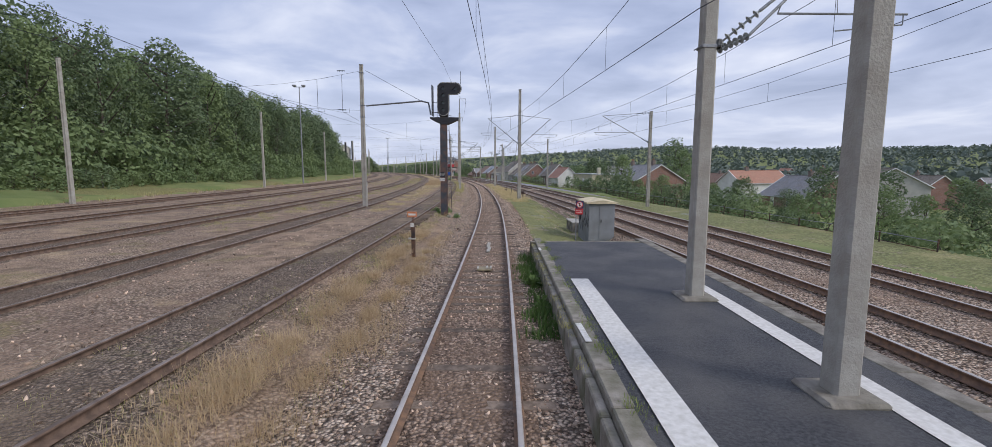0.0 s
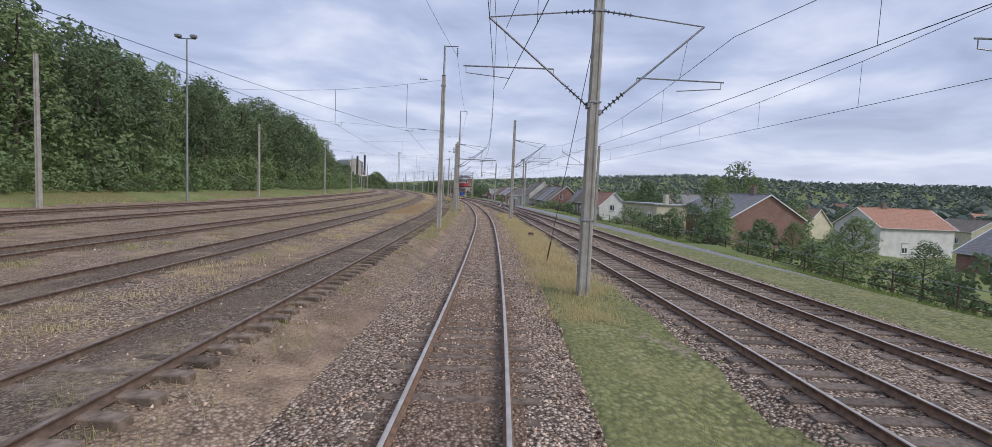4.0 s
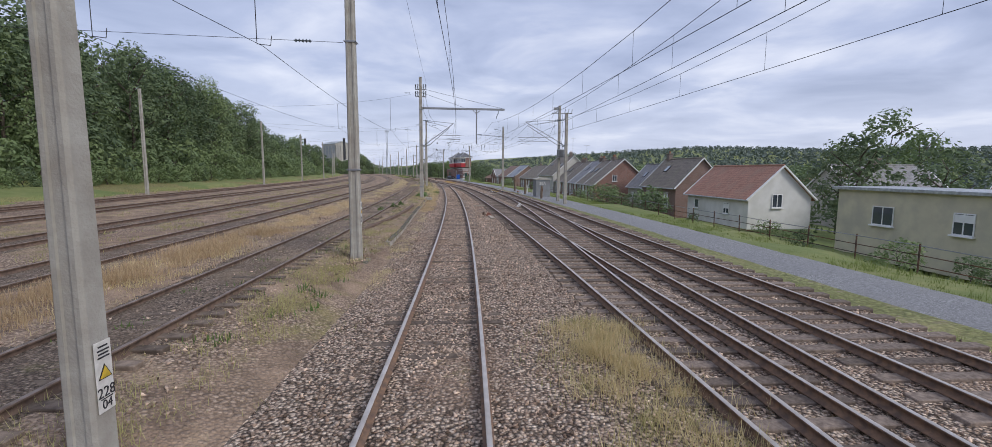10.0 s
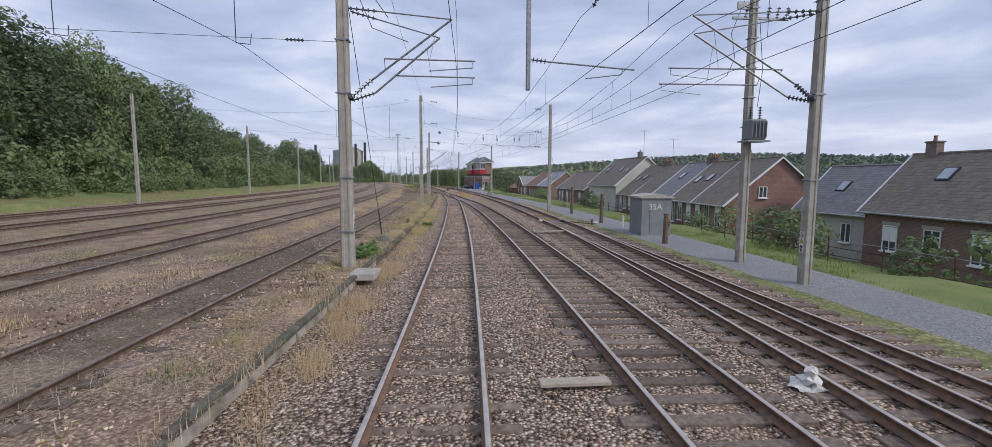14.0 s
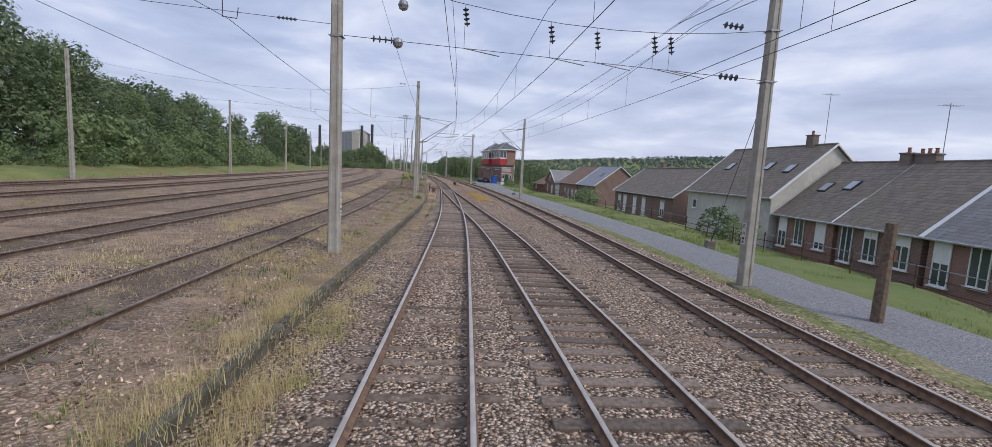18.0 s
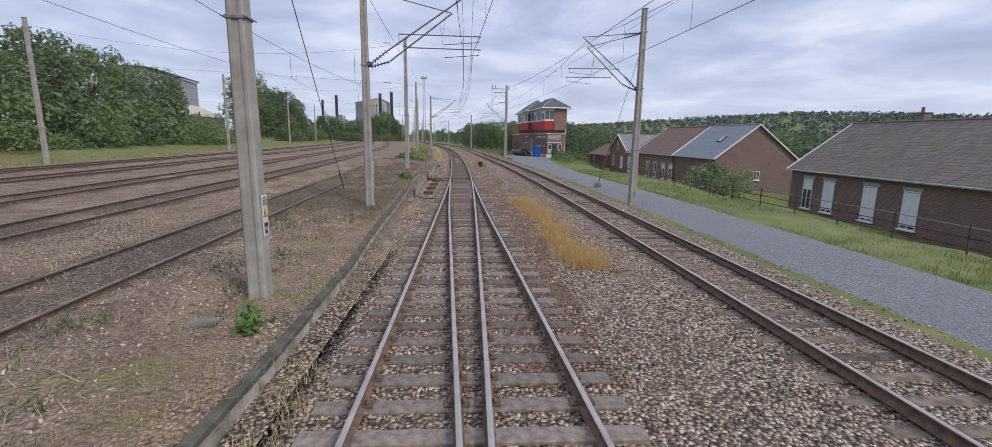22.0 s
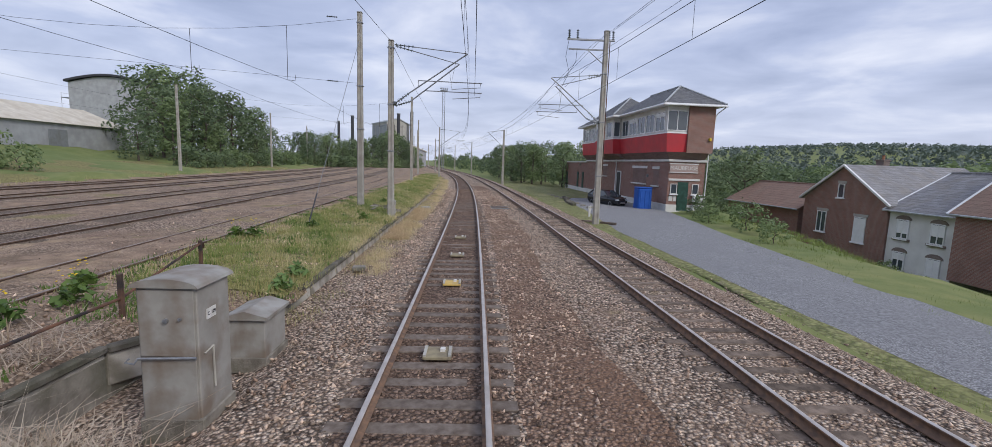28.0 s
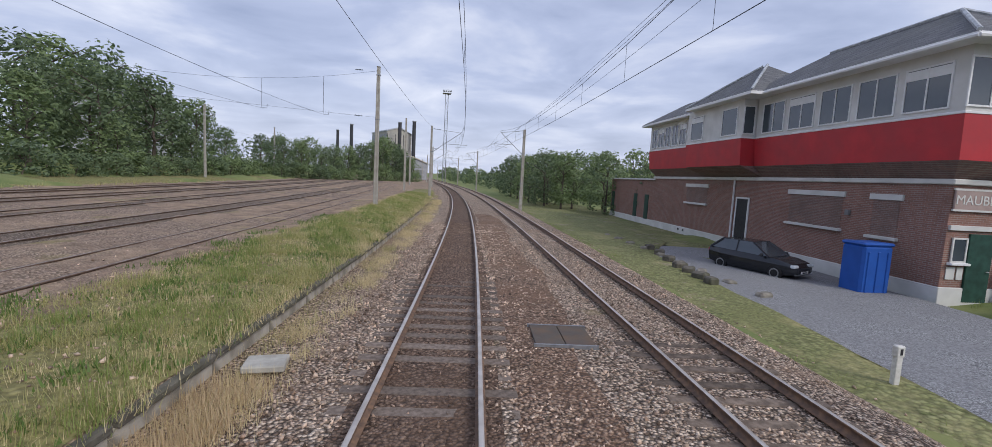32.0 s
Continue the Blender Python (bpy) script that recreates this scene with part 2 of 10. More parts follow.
BALLAST = gravel("ballast", [(0.141, 0.092, 0.067), (0.959, 0.782, 0.630), (0.343, 0.232, 0.167), (0.848, 0.666, 0.516), (0.222, 0.150, 0.110), (0.646, 0.482, 0.368)], 18.0, dirt=(0.444, 0.309, 0.220), dirt_scale=0.35, dirt_from=0.52, dirt_to=0.74, gap_shade=0.24, depth=0.07,
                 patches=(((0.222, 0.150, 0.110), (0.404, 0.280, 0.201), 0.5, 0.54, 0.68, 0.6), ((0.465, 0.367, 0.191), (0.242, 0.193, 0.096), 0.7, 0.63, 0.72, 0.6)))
BALLAST_D = gravel("oily_ballast", [(0.076, 0.046, 0.033), (0.364, 0.256, 0.191), (0.172, 0.111, 0.081), (0.263, 0.179, 0.134)], 17.5, dirt=(0.172, 0.106, 0.072), dirt_scale=0.5, dirt_from=0.45, dirt_to=0.7, gap_shade=0.4)
BALLAST_M = gravel("dirty_ballast", [(0.121, 0.079, 0.057), (0.566, 0.420, 0.320), (0.242, 0.164, 0.119), (0.424, 0.299, 0.220)], 17.5, dirt=(0.283, 0.188, 0.129), dirt_scale=0.6, dirt_from=0.42, dirt_to=0.64, gap_shade=0.4)
YARD = gravel("yard_cinder", [(0.151, 0.101, 0.074), (0.707, 0.545, 0.420), (0.283, 0.198, 0.143), (0.545, 0.410, 0.310)], 18.0, dirt=(0.465, 0.333, 0.234), dirt_scale=0.16, dirt_from=0.40, dirt_to=0.58, dark=0.45, gap_shade=0.35,
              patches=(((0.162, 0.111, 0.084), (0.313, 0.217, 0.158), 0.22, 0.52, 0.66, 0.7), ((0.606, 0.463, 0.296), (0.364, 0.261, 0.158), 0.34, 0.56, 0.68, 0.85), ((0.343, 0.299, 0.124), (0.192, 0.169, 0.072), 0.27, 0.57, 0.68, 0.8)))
SIDING_BED = gravel("siding_cinder", [(0.09, 0.066, 0.052), (0.46, 0.36, 0.28), (0.19, 0.14, 0.108), (0.32, 0.245, 0.19)], 21.0, dirt=(0.25, 0.185, 0.135), dirt_scale=0.4, dirt_from=0.44, dirt_to=0.62, gap_shade=0.35,
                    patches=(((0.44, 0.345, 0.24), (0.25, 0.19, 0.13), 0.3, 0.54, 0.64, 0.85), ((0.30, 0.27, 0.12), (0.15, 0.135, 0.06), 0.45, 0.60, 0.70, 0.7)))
DRY_TURF = gravel("dry_turf", [(0.17, 0.16, 0.062), (0.40, 0.35, 0.16), (0.25, 0.23, 0.09)], 9.0, dirt=(0.28, 0.255, 0.105), dirt_scale=0.3, dirt_from=0.35, dirt_to=0.65, depth=0.03,
                  patches=(((0.14, 0.17, 0.055), (0.24, 0.26, 0.09), 0.16, 0.50, 0.66, 0.8),))
GREEN_TURF = gravel("green_turf", [(0.15, 0.17, 0.065), (0.36, 0.36, 0.17), (0.22, 0.24, 0.095)], 8.0, dirt=(0.25, 0.255, 0.105), dirt_scale=0.5, dirt_from=0.35, dirt_to=0.65, depth=0.04,
                    patches=(((0.42, 0.37, 0.19), (0.26, 0.235, 0.11), 0.45, 0.52, 0.68, 0.75), ((0.40, 0.33, 0.255), (0.20, 0.155, 0.12), 0.9, 0.58, 0.66, 0.8)))
ROADM = gravel("road_gravel", [(0.18, 0.182, 0.19), (0.52, 0.52, 0.53), (0.29, 0.29, 0.30)], 30.0, dirt=(0.32, 0.32, 0.33), dirt_scale=0.5, dirt_from=0.35, dirt_to=0.6, depth=0.02)
STONE = mat("ballast_stone", (0.586, 0.449, 0.349), 0.92, second=(0.263, 0.179, 0.129), scale=1.7, amount=0.7, island=0.72)
STONE_D = mat("oily_stone", (0.303, 0.212, 0.158), 0.9, second=(0.141, 0.092, 0.067), scale=1.7, amount=0.7, island=0.55)
GROUND = mat("rough_grass", (0.15, 0.185, 0.06), 0.95, second=(0.24, 0.245, 0.095), scale=0.9, amount=0.5, bump=0.8, bump_scale=9, stain=(0.12, 0.165, 0.05), stain_scale=0.12, stain_amount=0.8)
RAIL_RUST = mat("rail_rust", (0.27, 0.165, 0.105), 0.8, 0.1, second=(0.14, 0.095, 0.075), scale=9, bump=0.25)
RAIL_TOP = mat("rail_running_face", (0.66, 0.60, 0.54), 0.4, 0.65, second=(0.52, 0.46, 0.40), scale=3)
SIDING_RUST = mat("siding_rust", (0.20, 0.135, 0.10), 0.85, 0.1, second=(0.11, 0.075, 0.058), scale=7, bump=0.3)
RAIL_DULL = mat("rail_dull_face", (0.36, 0.29, 0.25), 0.5, 0.6, second=(0.18, 0.13, 0.10), scale=4)
SLEEPER_W = mat("sleeper_timber", (0.25, 0.198, 0.162), 0.9, second=(0.13, 0.10, 0.082), scale=11, bump=0.5, island=0.32)
SLEEPER_T = mat("turnout_timber", (0.30, 0.245, 0.205), 0.9, second=(0.17, 0.133, 0.11), scale=9, bump=0.5, island=0.3)
SLEEPER_OLD = mat("sunken_sleeper", (0.24, 0.185, 0.145), 0.95, second=(0.13, 0.098, 0.076), scale=6, amount=0.75, bump=0.6, island=0.35)
SLEEPER_C = mat("sleeper_concrete", (0.225, 0.185, 0.155), 0.9, second=(0.13, 0.10, 0.08), scale=7, bump=0.3, island=0.15)
CONCRETE = mat("mast_concrete", (0.43, 0.415, 0.375), 0.88, second=(0.34, 0.32, 0.285), scale=4, bump=0.35, bump_scale=30, stain=(0.25, 0.215, 0.17), stain_scale=1.2, stain_amount=0.45)
COPING = mat("weathered_coping", (0.17, 0.155, 0.13), 0.95, second=(0.095, 0.085, 0.07), scale=4, bump=0.8, bump_scale=18, stain=(0.08, 0.085, 0.045), stain_scale=1.1, stain_amount=0.6)
KERBM = mat("kerb_concrete", (0.30, 0.275, 0.235), 0.92, second=(0.16, 0.14, 0.12), scale=3.5, bump=0.6, bump_scale=25, stain=(0.10, 0.105, 0.06), stain_scale=0.9, stain_amount=0.55)
SLABM = mat("slab_concrete", (0.47, 0.45, 0.40), 0.9, second=(0.35, 0.33, 0.29), scale=5, bump=0.3)
STEEL = mat("galvanised_steel", (0.36, 0.37, 0.385), 0.55, 0.7, second=(0.25, 0.255, 0.27), scale=12)
DARKSTEEL = mat("weathered_steel", (0.085, 0.085, 0.095), 0.6, 0.5, second=(0.05, 0.05, 0.055), scale=10)
WIREM = mat("copper_wire", (0.055, 0.06, 0.07), 0.55, 0.5, scale=3)
INSUL = mat("glazed_insulator", (0.09, 0.11, 0.115), 0.25, second=(0.06, 0.07, 0.075), scale=8, spec=0.6)
INSUL_W = mat("pale_insulator", (0.42, 0.45, 0.45), 0.25, scale=8, spec=0.6)
RUSTY = mat("rusted_steel", (0.115, 0.075, 0.06), 0.85, 0.2, second=(0.045, 0.038, 0.038), scale=3.0, amount=0.8, bump=0.4, stain=(0.27, 0.12, 0.06), stain_scale=1.8, stain_amount=0.7)
ASPHALT = mat("platform_asphalt", (0.075, 0.076, 0.082), 0.62, second=(0.036, 0.036, 0.04), scale=22, amount=0.75, bump=0.6, bump_scale=70, stain=(0.125, 0.118, 0.112), stain_scale=0.9, stain_amount=0.6)
WHITE = mat("white_road_paint", (0.74, 0.72, 0.69), 0.7, second=(0.56, 0.54, 0.50), scale=14, amount=0.4)
BLACKP = mat("black_paint", (0.022, 0.022, 0.026), 0.5, second=(0.035, 0.035, 0.04), scale=8)
GREYBOX = mat("grey_cabinet_paint", (0.25, 0.265, 0.28), 0.6, second=(0.21, 0.22, 0.235), scale=2.5, stain=(0.17, 0.165, 0.15), stain_scale=1.1, stain_amount=0.4)

# ---- geometry helpers ----
class Shape:
    """Collects verts and faces of one mesh, each face with a material slot."""

    def __init__(self):
        self.v, self.f, self.m = [], [], []

    def add(self, verts, faces, slot=0, at=None):
        k = len(self.v)
        self.v += [tuple(at @ Vector(p)) for p in verts] if at else [tuple(p) for p in verts]
        self.f += [tuple(i + k for i in face) for face in faces]
        self.m += [slot] * len(faces)
        return self

    def box(self, c, size, slot=0, bevel=0.0, at=None):
        """A box round its centre c, its edges chamfered by bevel."""
        hx, hy, hz = (a / 2 for a in size)
        if bevel <= 0:
            vs = [(c[0] + i * hx, c[1] + j * hy, c[2] + k * hz) for i in (-1, 1) for j in (-1, 1) for k in (-1, 1)]
            fs = [(0, 1, 3, 2), (4, 6, 7, 5), (0, 4, 5, 1), (2, 3, 7, 6), (0, 2, 6, 4), (1, 5, 7, 3)]
            return self.add(vs, fs, slot, at)
        b = min(bevel, 0.49 * min(size))
        vs, ix = [], {}
        for i in (-1, 1):
            for j in (-1, 1):
                for k in (-1, 1):
                    for a, off in enumerate(((0, b, b), (b, 0, b), (b, b, 0))):
                        ix[i, j, k, a] = len(vs)
                        vs.append((c[0] + i * (hx - off[0]), c[1] + j * (hy - off[1]), c[2] + k * (hz - off[2])))
        fs = []
        for s in (-1, 1):
            for a in range(3):
                ring = []
                for p, q in ((-1, -1), (1, -1), (1, 1), (-1, 1)):
                    key = [p, q]
                    key.insert(a, s)
                    ring.append(ix[(*key, a)])
                fs.append(tuple(ring if (s > 0) != (a == 1) else ring[::-1]))
        for a in range(3):
            o = [x for x in range(3) if x != a]
            for p in (-1, 1):
                for q in (-1, 1):
                    ends = []
                    for s in (-1, 1):
                        key = [0, 0, 0]
                        key[a], key[o[0]], key[o[1]] = s, p, q
                        ends.append(tuple(key))
                    quad = (ix[(*ends[0], o[0])], ix[(*ends[1], o[0])], ix[(*ends[1], o[1])], ix[(*ends[0], o[1])])
                    fs.append(quad if (p * q > 0) == (a != 1) else quad[::-1])
        for i in (-1, 1):
            for j in (-1, 1):
                for k in (-1, 1):
                    tri = tuple(ix[i, j, k, a] for a in range(3))
                    fs.append(tri if i * j * k > 0 else tri[::-1])
        return self.add(vs, fs, slot, at)

    def tube(self, p, q, r, r2=None, n=8, slot=0, caps=True, at=None):
        p, q = Vector(p), Vector(q)
        r2 = r if r2 is None else r2
        ax = (q - p).normalized()
        side = ax.orthogonal().normalized()
        other = ax.cross(side)
        vs = []
        for base, rad in ((p, r), (q, r2)):
            for k in range(n):
                a = 2 * math.pi * k / n
                vs.append(base + rad * (math.cos(a) * side + math.sin(a) * other))
        fs = [(k, (k + 1) % n, n + (k + 1) % n, n + k) for k in range(n)]
        if caps:
            fs += [tuple(range(n))[::-1], tuple(range(n, 2 * n))]
        return self.add(vs, fs, slot, at)

    def path(self, pts, r, n=6, slot=0, at=None):
        """One tube swept through points, in one piece."""
        pts = [Vector(p) for p in pts]
        side, vs = None, []
        for i, p in enumerate(pts):
            ax = (pts[min(i + 1, len(pts) - 1)] - pts[max(i - 1, 0)]).normalized()
            side = ax.orthogonal() if side is None else side - ax * side.dot(ax)
            side = (side if side.length > 1e-4 else ax.orthogonal()).normalized()
            other = ax.cross(side)
            vs += [p + r * (math.cos(2 * math.pi * k / n) * side + math.sin(2 * math.pi * k / n) * other) for k in range(n)]
        fs = [(i * n + k, i * n + (k + 1) % n, (i + 1) * n + (k + 1) % n, (i + 1) * n + k) for i in range(len(pts) - 1) for k in range(n)]
        fs += [tuple(range(n))[::-1], tuple(range(len(vs) - n, len(vs)))]
        return self.add(vs, fs, slot, at)

    def plate(self, outline, depth, slot=0, at=None, axis="y", off=0.0):
        """A flat outline (pairs) given thickness along one axis."""
        n = len(outline)
        area = sum(outline[i][0] * outline[(i + 1) % n][1] - outline[(i + 1) % n][0] * outline[i][1] for i in range(n))
        if area < 0:
            outline = outline[::-1]
        put = {"y": lambda a, b, d: (a, d, b), "z": lambda a, b, d: (a, b, d), "x": lambda a, b, d: (d, a, b)}[axis]
        vs = [put(a, b, off) for a, b in outline] + [put(a, b, off + depth) for a, b in outline]
        fs = [tuple(range(n))[::-1], tuple(range(n, 2 * n))] + [(k, (k + 1) % n, n + (k + 1) % n, n + k) for k in range(n)]
        if axis == "y":
            fs = [face[::-1] for face in fs]
        if depth < 0:
            fs = [face[::-1] for face in fs]
        return self.add(vs, fs, slot, at)

    def lathe(self, profile, c=(0, 0, 0), n=12, slot=0, at=None):
        """Turned about the z axis through c: profile of (radius, height) from the bottom up."""
        vs, fs = [], []
        for r, z in profile:
            for k in range(n):
                a = 2 * math.pi * k / n
                vs.append((c[0] + r * math.cos(a), c[1] + r * math.sin(a), c[2] + z))
        for i in range(len(profile) - 1):
            for k in range(n):
                fs.append((i * n + k, i * n + (k + 1) % n, (i + 1) * n + (k + 1) % n, (i + 1) * n + k))
        fs += [tuple(range(n))[::-1], tuple(range((len(profile) - 1) * n, len(profile) * n))]
        return self.add(vs, fs, slot, at)

    def data(self, name, mats, smooth=False):
        me = bpy.data.meshes.new(name)
        me.from_pydata(self.v, [], self.f)
        for m in mats if isinstance(mats, (list, tuple)) else [mats]:
            me.materials.append(m)
        if any(self.m):
            me.polygons.foreach_set("material_index", self.m)
        if smooth:
            me.polygons.foreach_set("use_smooth", [True] * len(self.f))
        me.update()
        return me


def part(name, shape, mats, parent=None, label="", m=None, smooth=False):
    """Links a shape (or mesh) as one mesh object under a thing or a part."""
    ob = new(name, shape.data(name, mats, smooth) if isinstance(shape, Shape) else shape)
    ob.parent = parent
    if m is not None:
        ob.matrix_basis = m
    return tagged(ob, label) if label else ob


def thing(name, m, label, category, group="", kind=""):
    ob = new(name)
    ob.empty_display_size = 0.2
    ob.matrix_basis = m
    return tagged(ob, label, category, group, kind)


def np_mesh(name, verts, faces, mats):
    """A mesh of quads or triangles from arrays."""
    verts, faces = np.asarray(verts, np.float32), np.asarray(faces, np.int32)
    me = bpy.data.meshes.new(name)
    me.vertices.add(len(verts))
    me.vertices.foreach_set("co", verts.ravel())
    k = faces.shape[1]
    me.loops.add(faces.size)
    me.loops.foreach_set("vertex_index", faces.ravel())
    me.polygons.add(len(faces))
    me.polygons.foreach_set("loop_start", np.arange(0, faces.size, k, dtype=np.int32))
    for m in mats if isinstance(mats, (list, tuple)) else [mats]:
        me.materials.append(m)
    me.update(calc_edges=True)
    me.validate()
    return me


# ---- the plan: everything lies along the running line ----
# heading of the line (degrees to the left of +y) by metres along it
HEADING = [(-60, -1.0), (0, -0.04), (10, 0.38), (20, 0.83), (30, 1.62), (40, 2.73), (50, 3.68), (60, 4.27), (70, 4.74), (80, 5.79), (90, 7.03), (100, 7.82), (110, 8.51), (120, 9.22), (130, 9.81), (142, 10.55), (152, 11.25), (162, 11.56), (172, 11.84), (180, 12.79), (190, 14.07), (198, 14.74), (208, 14.85), (218, 15.22), (226, 16.03), (234, 16.83), (246, 17.46), (256, 17.74), (270, 18.3), (300, 20.4), (340, 23.4), (380, 25.5), (420, 26.5), (900, 26.5)]
STEP = 0.25
LINE_S = np.arange(-60, 900, STEP)
LINE_A = np.radians(np.interp(LINE_S, [k[0] for k in HEADING], [k[1] for k in HEADING]))
LINE_A = np.convolve(np.pad(LINE_A, 16, mode="edge"), np.ones(33) / 33, "valid")
LINE_X, LINE_Y = np.cumsum(-np.sin(LINE_A)) * STEP, np.cumsum(np.cos(LINE_A)) * STEP
LINE_X, LINE_Y = LINE_X - LINE_X[240] - 0.5543, LINE_Y - LINE_Y[240]


def plan(s, d):
    """World x, y of the place d metres to the right of the line, s metres along it (arrays too)."""
    a = np.interp(s, LINE_S, LINE_A)
    return np.interp(s, LINE_S, LINE_X) + d * np.cos(a), np.interp(s, LINE_S, LINE_Y) + d * np.sin(a)


def turn_at(s):
    return math.degrees(np.interp(s, LINE_S, LINE_A))


def spot(s, d, z=0.0, turn=0.0):
    """The pose of a thing at (s, d): local y runs along the line, x to its right."""
    x, y = plan(s, d)
    return pose(float(x), float(y), z, 0, 0, turn_at(s) + turn)


def along(x, y):
    """(s, d) of world places, for arrays."""
    x, y = np.ravel(x), np.ravel(y)
    ls, lx, ly, la = LINE_S[::8], LINE_X[::8], LINE_Y[::8], LINE_A[::8]
    near = np.empty(len(x), int)
    for k in range(0, len(x), 4000):
        near[k : k + 4000] = ((x[k : k + 4000, None] - lx) ** 2 + (y[k : k + 4000, None] - ly) ** 2).argmin(1)
    dx, dy, a = x - lx[near], y - ly[near], la[near]
    return ls[near] - np.sin(a) * dx + np.cos(a) * dy, np.cos(a) * dx + np.sin(a) * dy


GRID_S = np.arange(-60, 760, 1.0)


def lane(knots, smooth=11):
    """Offsets of a track's middle from the line, metre by metre, eased."""
    d = np.interp(GRID_S, [k[0] for k in knots], [k[1] for k in knots])
    return np.convolve(np.pad(d, smooth // 2, mode="edge"), np.ones(smooth) / smooth, "valid")


OWN = lane([(-60, 0), (760, 0)])
EAST_A = lane([(-60, 11.3), (15, 7.9), (33, 7.0), (54, 6.05), (65, 5.54), (74, 5.3), (91, 4.67), (108, 4.23), (126, 3.81), (147, 3.43), (161, 3.12), (178, 2.4), (186, 1.72), (195, 1.15), (212, 0.3), (224, 0.0), (760, 0)])
EAST_B = lane([(-60, 11.3), (74, 5.3), (91, 5.36), (101, 5.55), (108, 5.82), (114, 6.15), (126, 6.7), (138, 7.08), (150, 7.2), (760, 7.2)])
EAST_C = lane([(-60, 14.6), (20, 11.5), (36, 10.5), (57, 9.5), (76, 8.75), (92, 8.15), (105, 7.8), (126, 7.55), (148, 7.22), (161, 7.05), (178, 6.77), (195, 6.47), (212, 6.2), (220, 6.0), (238, 5.6), (255, 5.12), (266, 4.9), (280, 4.5), (302, 4.2), (340, 4.0), (760, 4.0)])
YARD_LANES = [lane([(-60, -4.8), (35, -4.85), (68, -5.2), (112, -5.5), (155, -5.7), (193, -6.3), (244, -8.1), (280, -9.3), (330, -11), (420, -13)]),
              lane([(-60, -9.5), (40, -9.6), (75, -10.3), (119, -10.7), (200, -11.5), (250, -13), (330, -15), (420, -16.5)]),
              lane([(-60, -15), (80, -14.7), (128, -16), (200, -16.6), (260, -18.3), (330, -20), (420, -21)]),
              lane([(-60, -21), (90, -21.3), (136, -22.3), (200, -22.5), (262, -23.6), (420, -25)]),
              lane([(-60, -26.6), (98, -27), (150, -27.8), (260, -28), (420, -29)])]
YARD_Z = [0.38, 0.42, 0.46, 0.5, 0.55]


def east(s):
    return np.interp(s, GRID_S, EAST_C)


# ---- ground ----
def lumps(x, y, size, seed=0.0):
    """Cheap smooth unevenness of about -1 to 1."""
    return (np.sin(x / size * 2.1 + seed) * np.sin(y / size * 1.7 + seed * 2) + 0.6 * np.sin(x / size * 4.7 + 1.3 + seed) * np.sin(y / size * 5.3 + seed)) / 1.6


def ground_z(s, d):
    """Height of the open ground: yard bank and wooded slope on the left, falling ground and the town on the right."""
    kerb = np.clip((s - 88) / 8, 0, 1)
    left = np.interp(d, [-420, -150, -110, -80, -58, -46, -38, -33, -30, -5, -3.4, -2.2], [16, 15, 14, 12.0, 6.5, 2.6, 1.05, 0.72, 0.45, 0.2, 0.12, -0.42])
    # the slope dies away beyond the wood
    fade = np.clip((s - 175) / 70, 0, 1)
    flat = np.interp(d, [-420, -80, -56, -38, -33, -30, -5, -3.4, -2.2], [4.0, 4.0, 3.2, 1.05, 0.72, 0.45, 0.2, 0.12, -0.42])
    left = left * (1 - fade) + flat * fade
    r = d - east(s)
    right = np.interp(r, [2.2, 3.4, 7.0], [-0.42, -0.62, -0.72])
    fall = np.interp(d, [19, 23, 27, 40, 90, 220, 500, 900, 1500, 2600], [-1.0, -1.9, -2.7, -3.3, -5.5, -7.0, 3.0, 24.0, 56.0, 80.0])
    fall = fall + np.interp(d, [220, 500, 900, 1500, 2600], [0, 6, 15, 30, 45]) * np.interp(np.degrees(np.arctan2(np.maximum(d, 1.0), s - 100)), [30, 46, 58, 72], [1.6, 1.45, 0.35, 0.0])
    fall = np.where(d < 19, -0.72 - 0.28 * np.clip((r - 7) / np.maximum(12.0 - east(s), 0.5), 0, 1), fall)
    right = np.where(r < 7, right, fall)
    # level apron round the signal cabin
    cabin = np.clip((s - 246) / 14, 0, 1) * np.clip((335 - s) / 20, 0, 1)
    edge = np.interp(s, [246, 250, 255, 260, 267], [14.8, 15.4, 17.0, 19.0, 21.5])
    level = np.interp(d, [28, 60, 220, 500, 900, 1500, 2600], [-4.15, -4.6, -7.0, 3.0, 24.0, 56.0, 80.0])
    level = np.where(d < 28, -0.8 - 3.35 * np.clip((d - edge) / (28 - edge), 0, 1), level)
    level = level + np.interp(d, [220, 500, 900, 1500, 2600], [0, 6, 15, 30, 45]) * np.interp(np.degrees(np.arctan2(np.maximum(d, 1.0), s - 100)), [30, 46, 58, 72], [1.6, 1.45, 0.35, 0.0])
    level = np.where(r < 3.4, right, level)
    right = right * (1 - cabin) + level * cabin
    return np.where(d < 0, left, right)


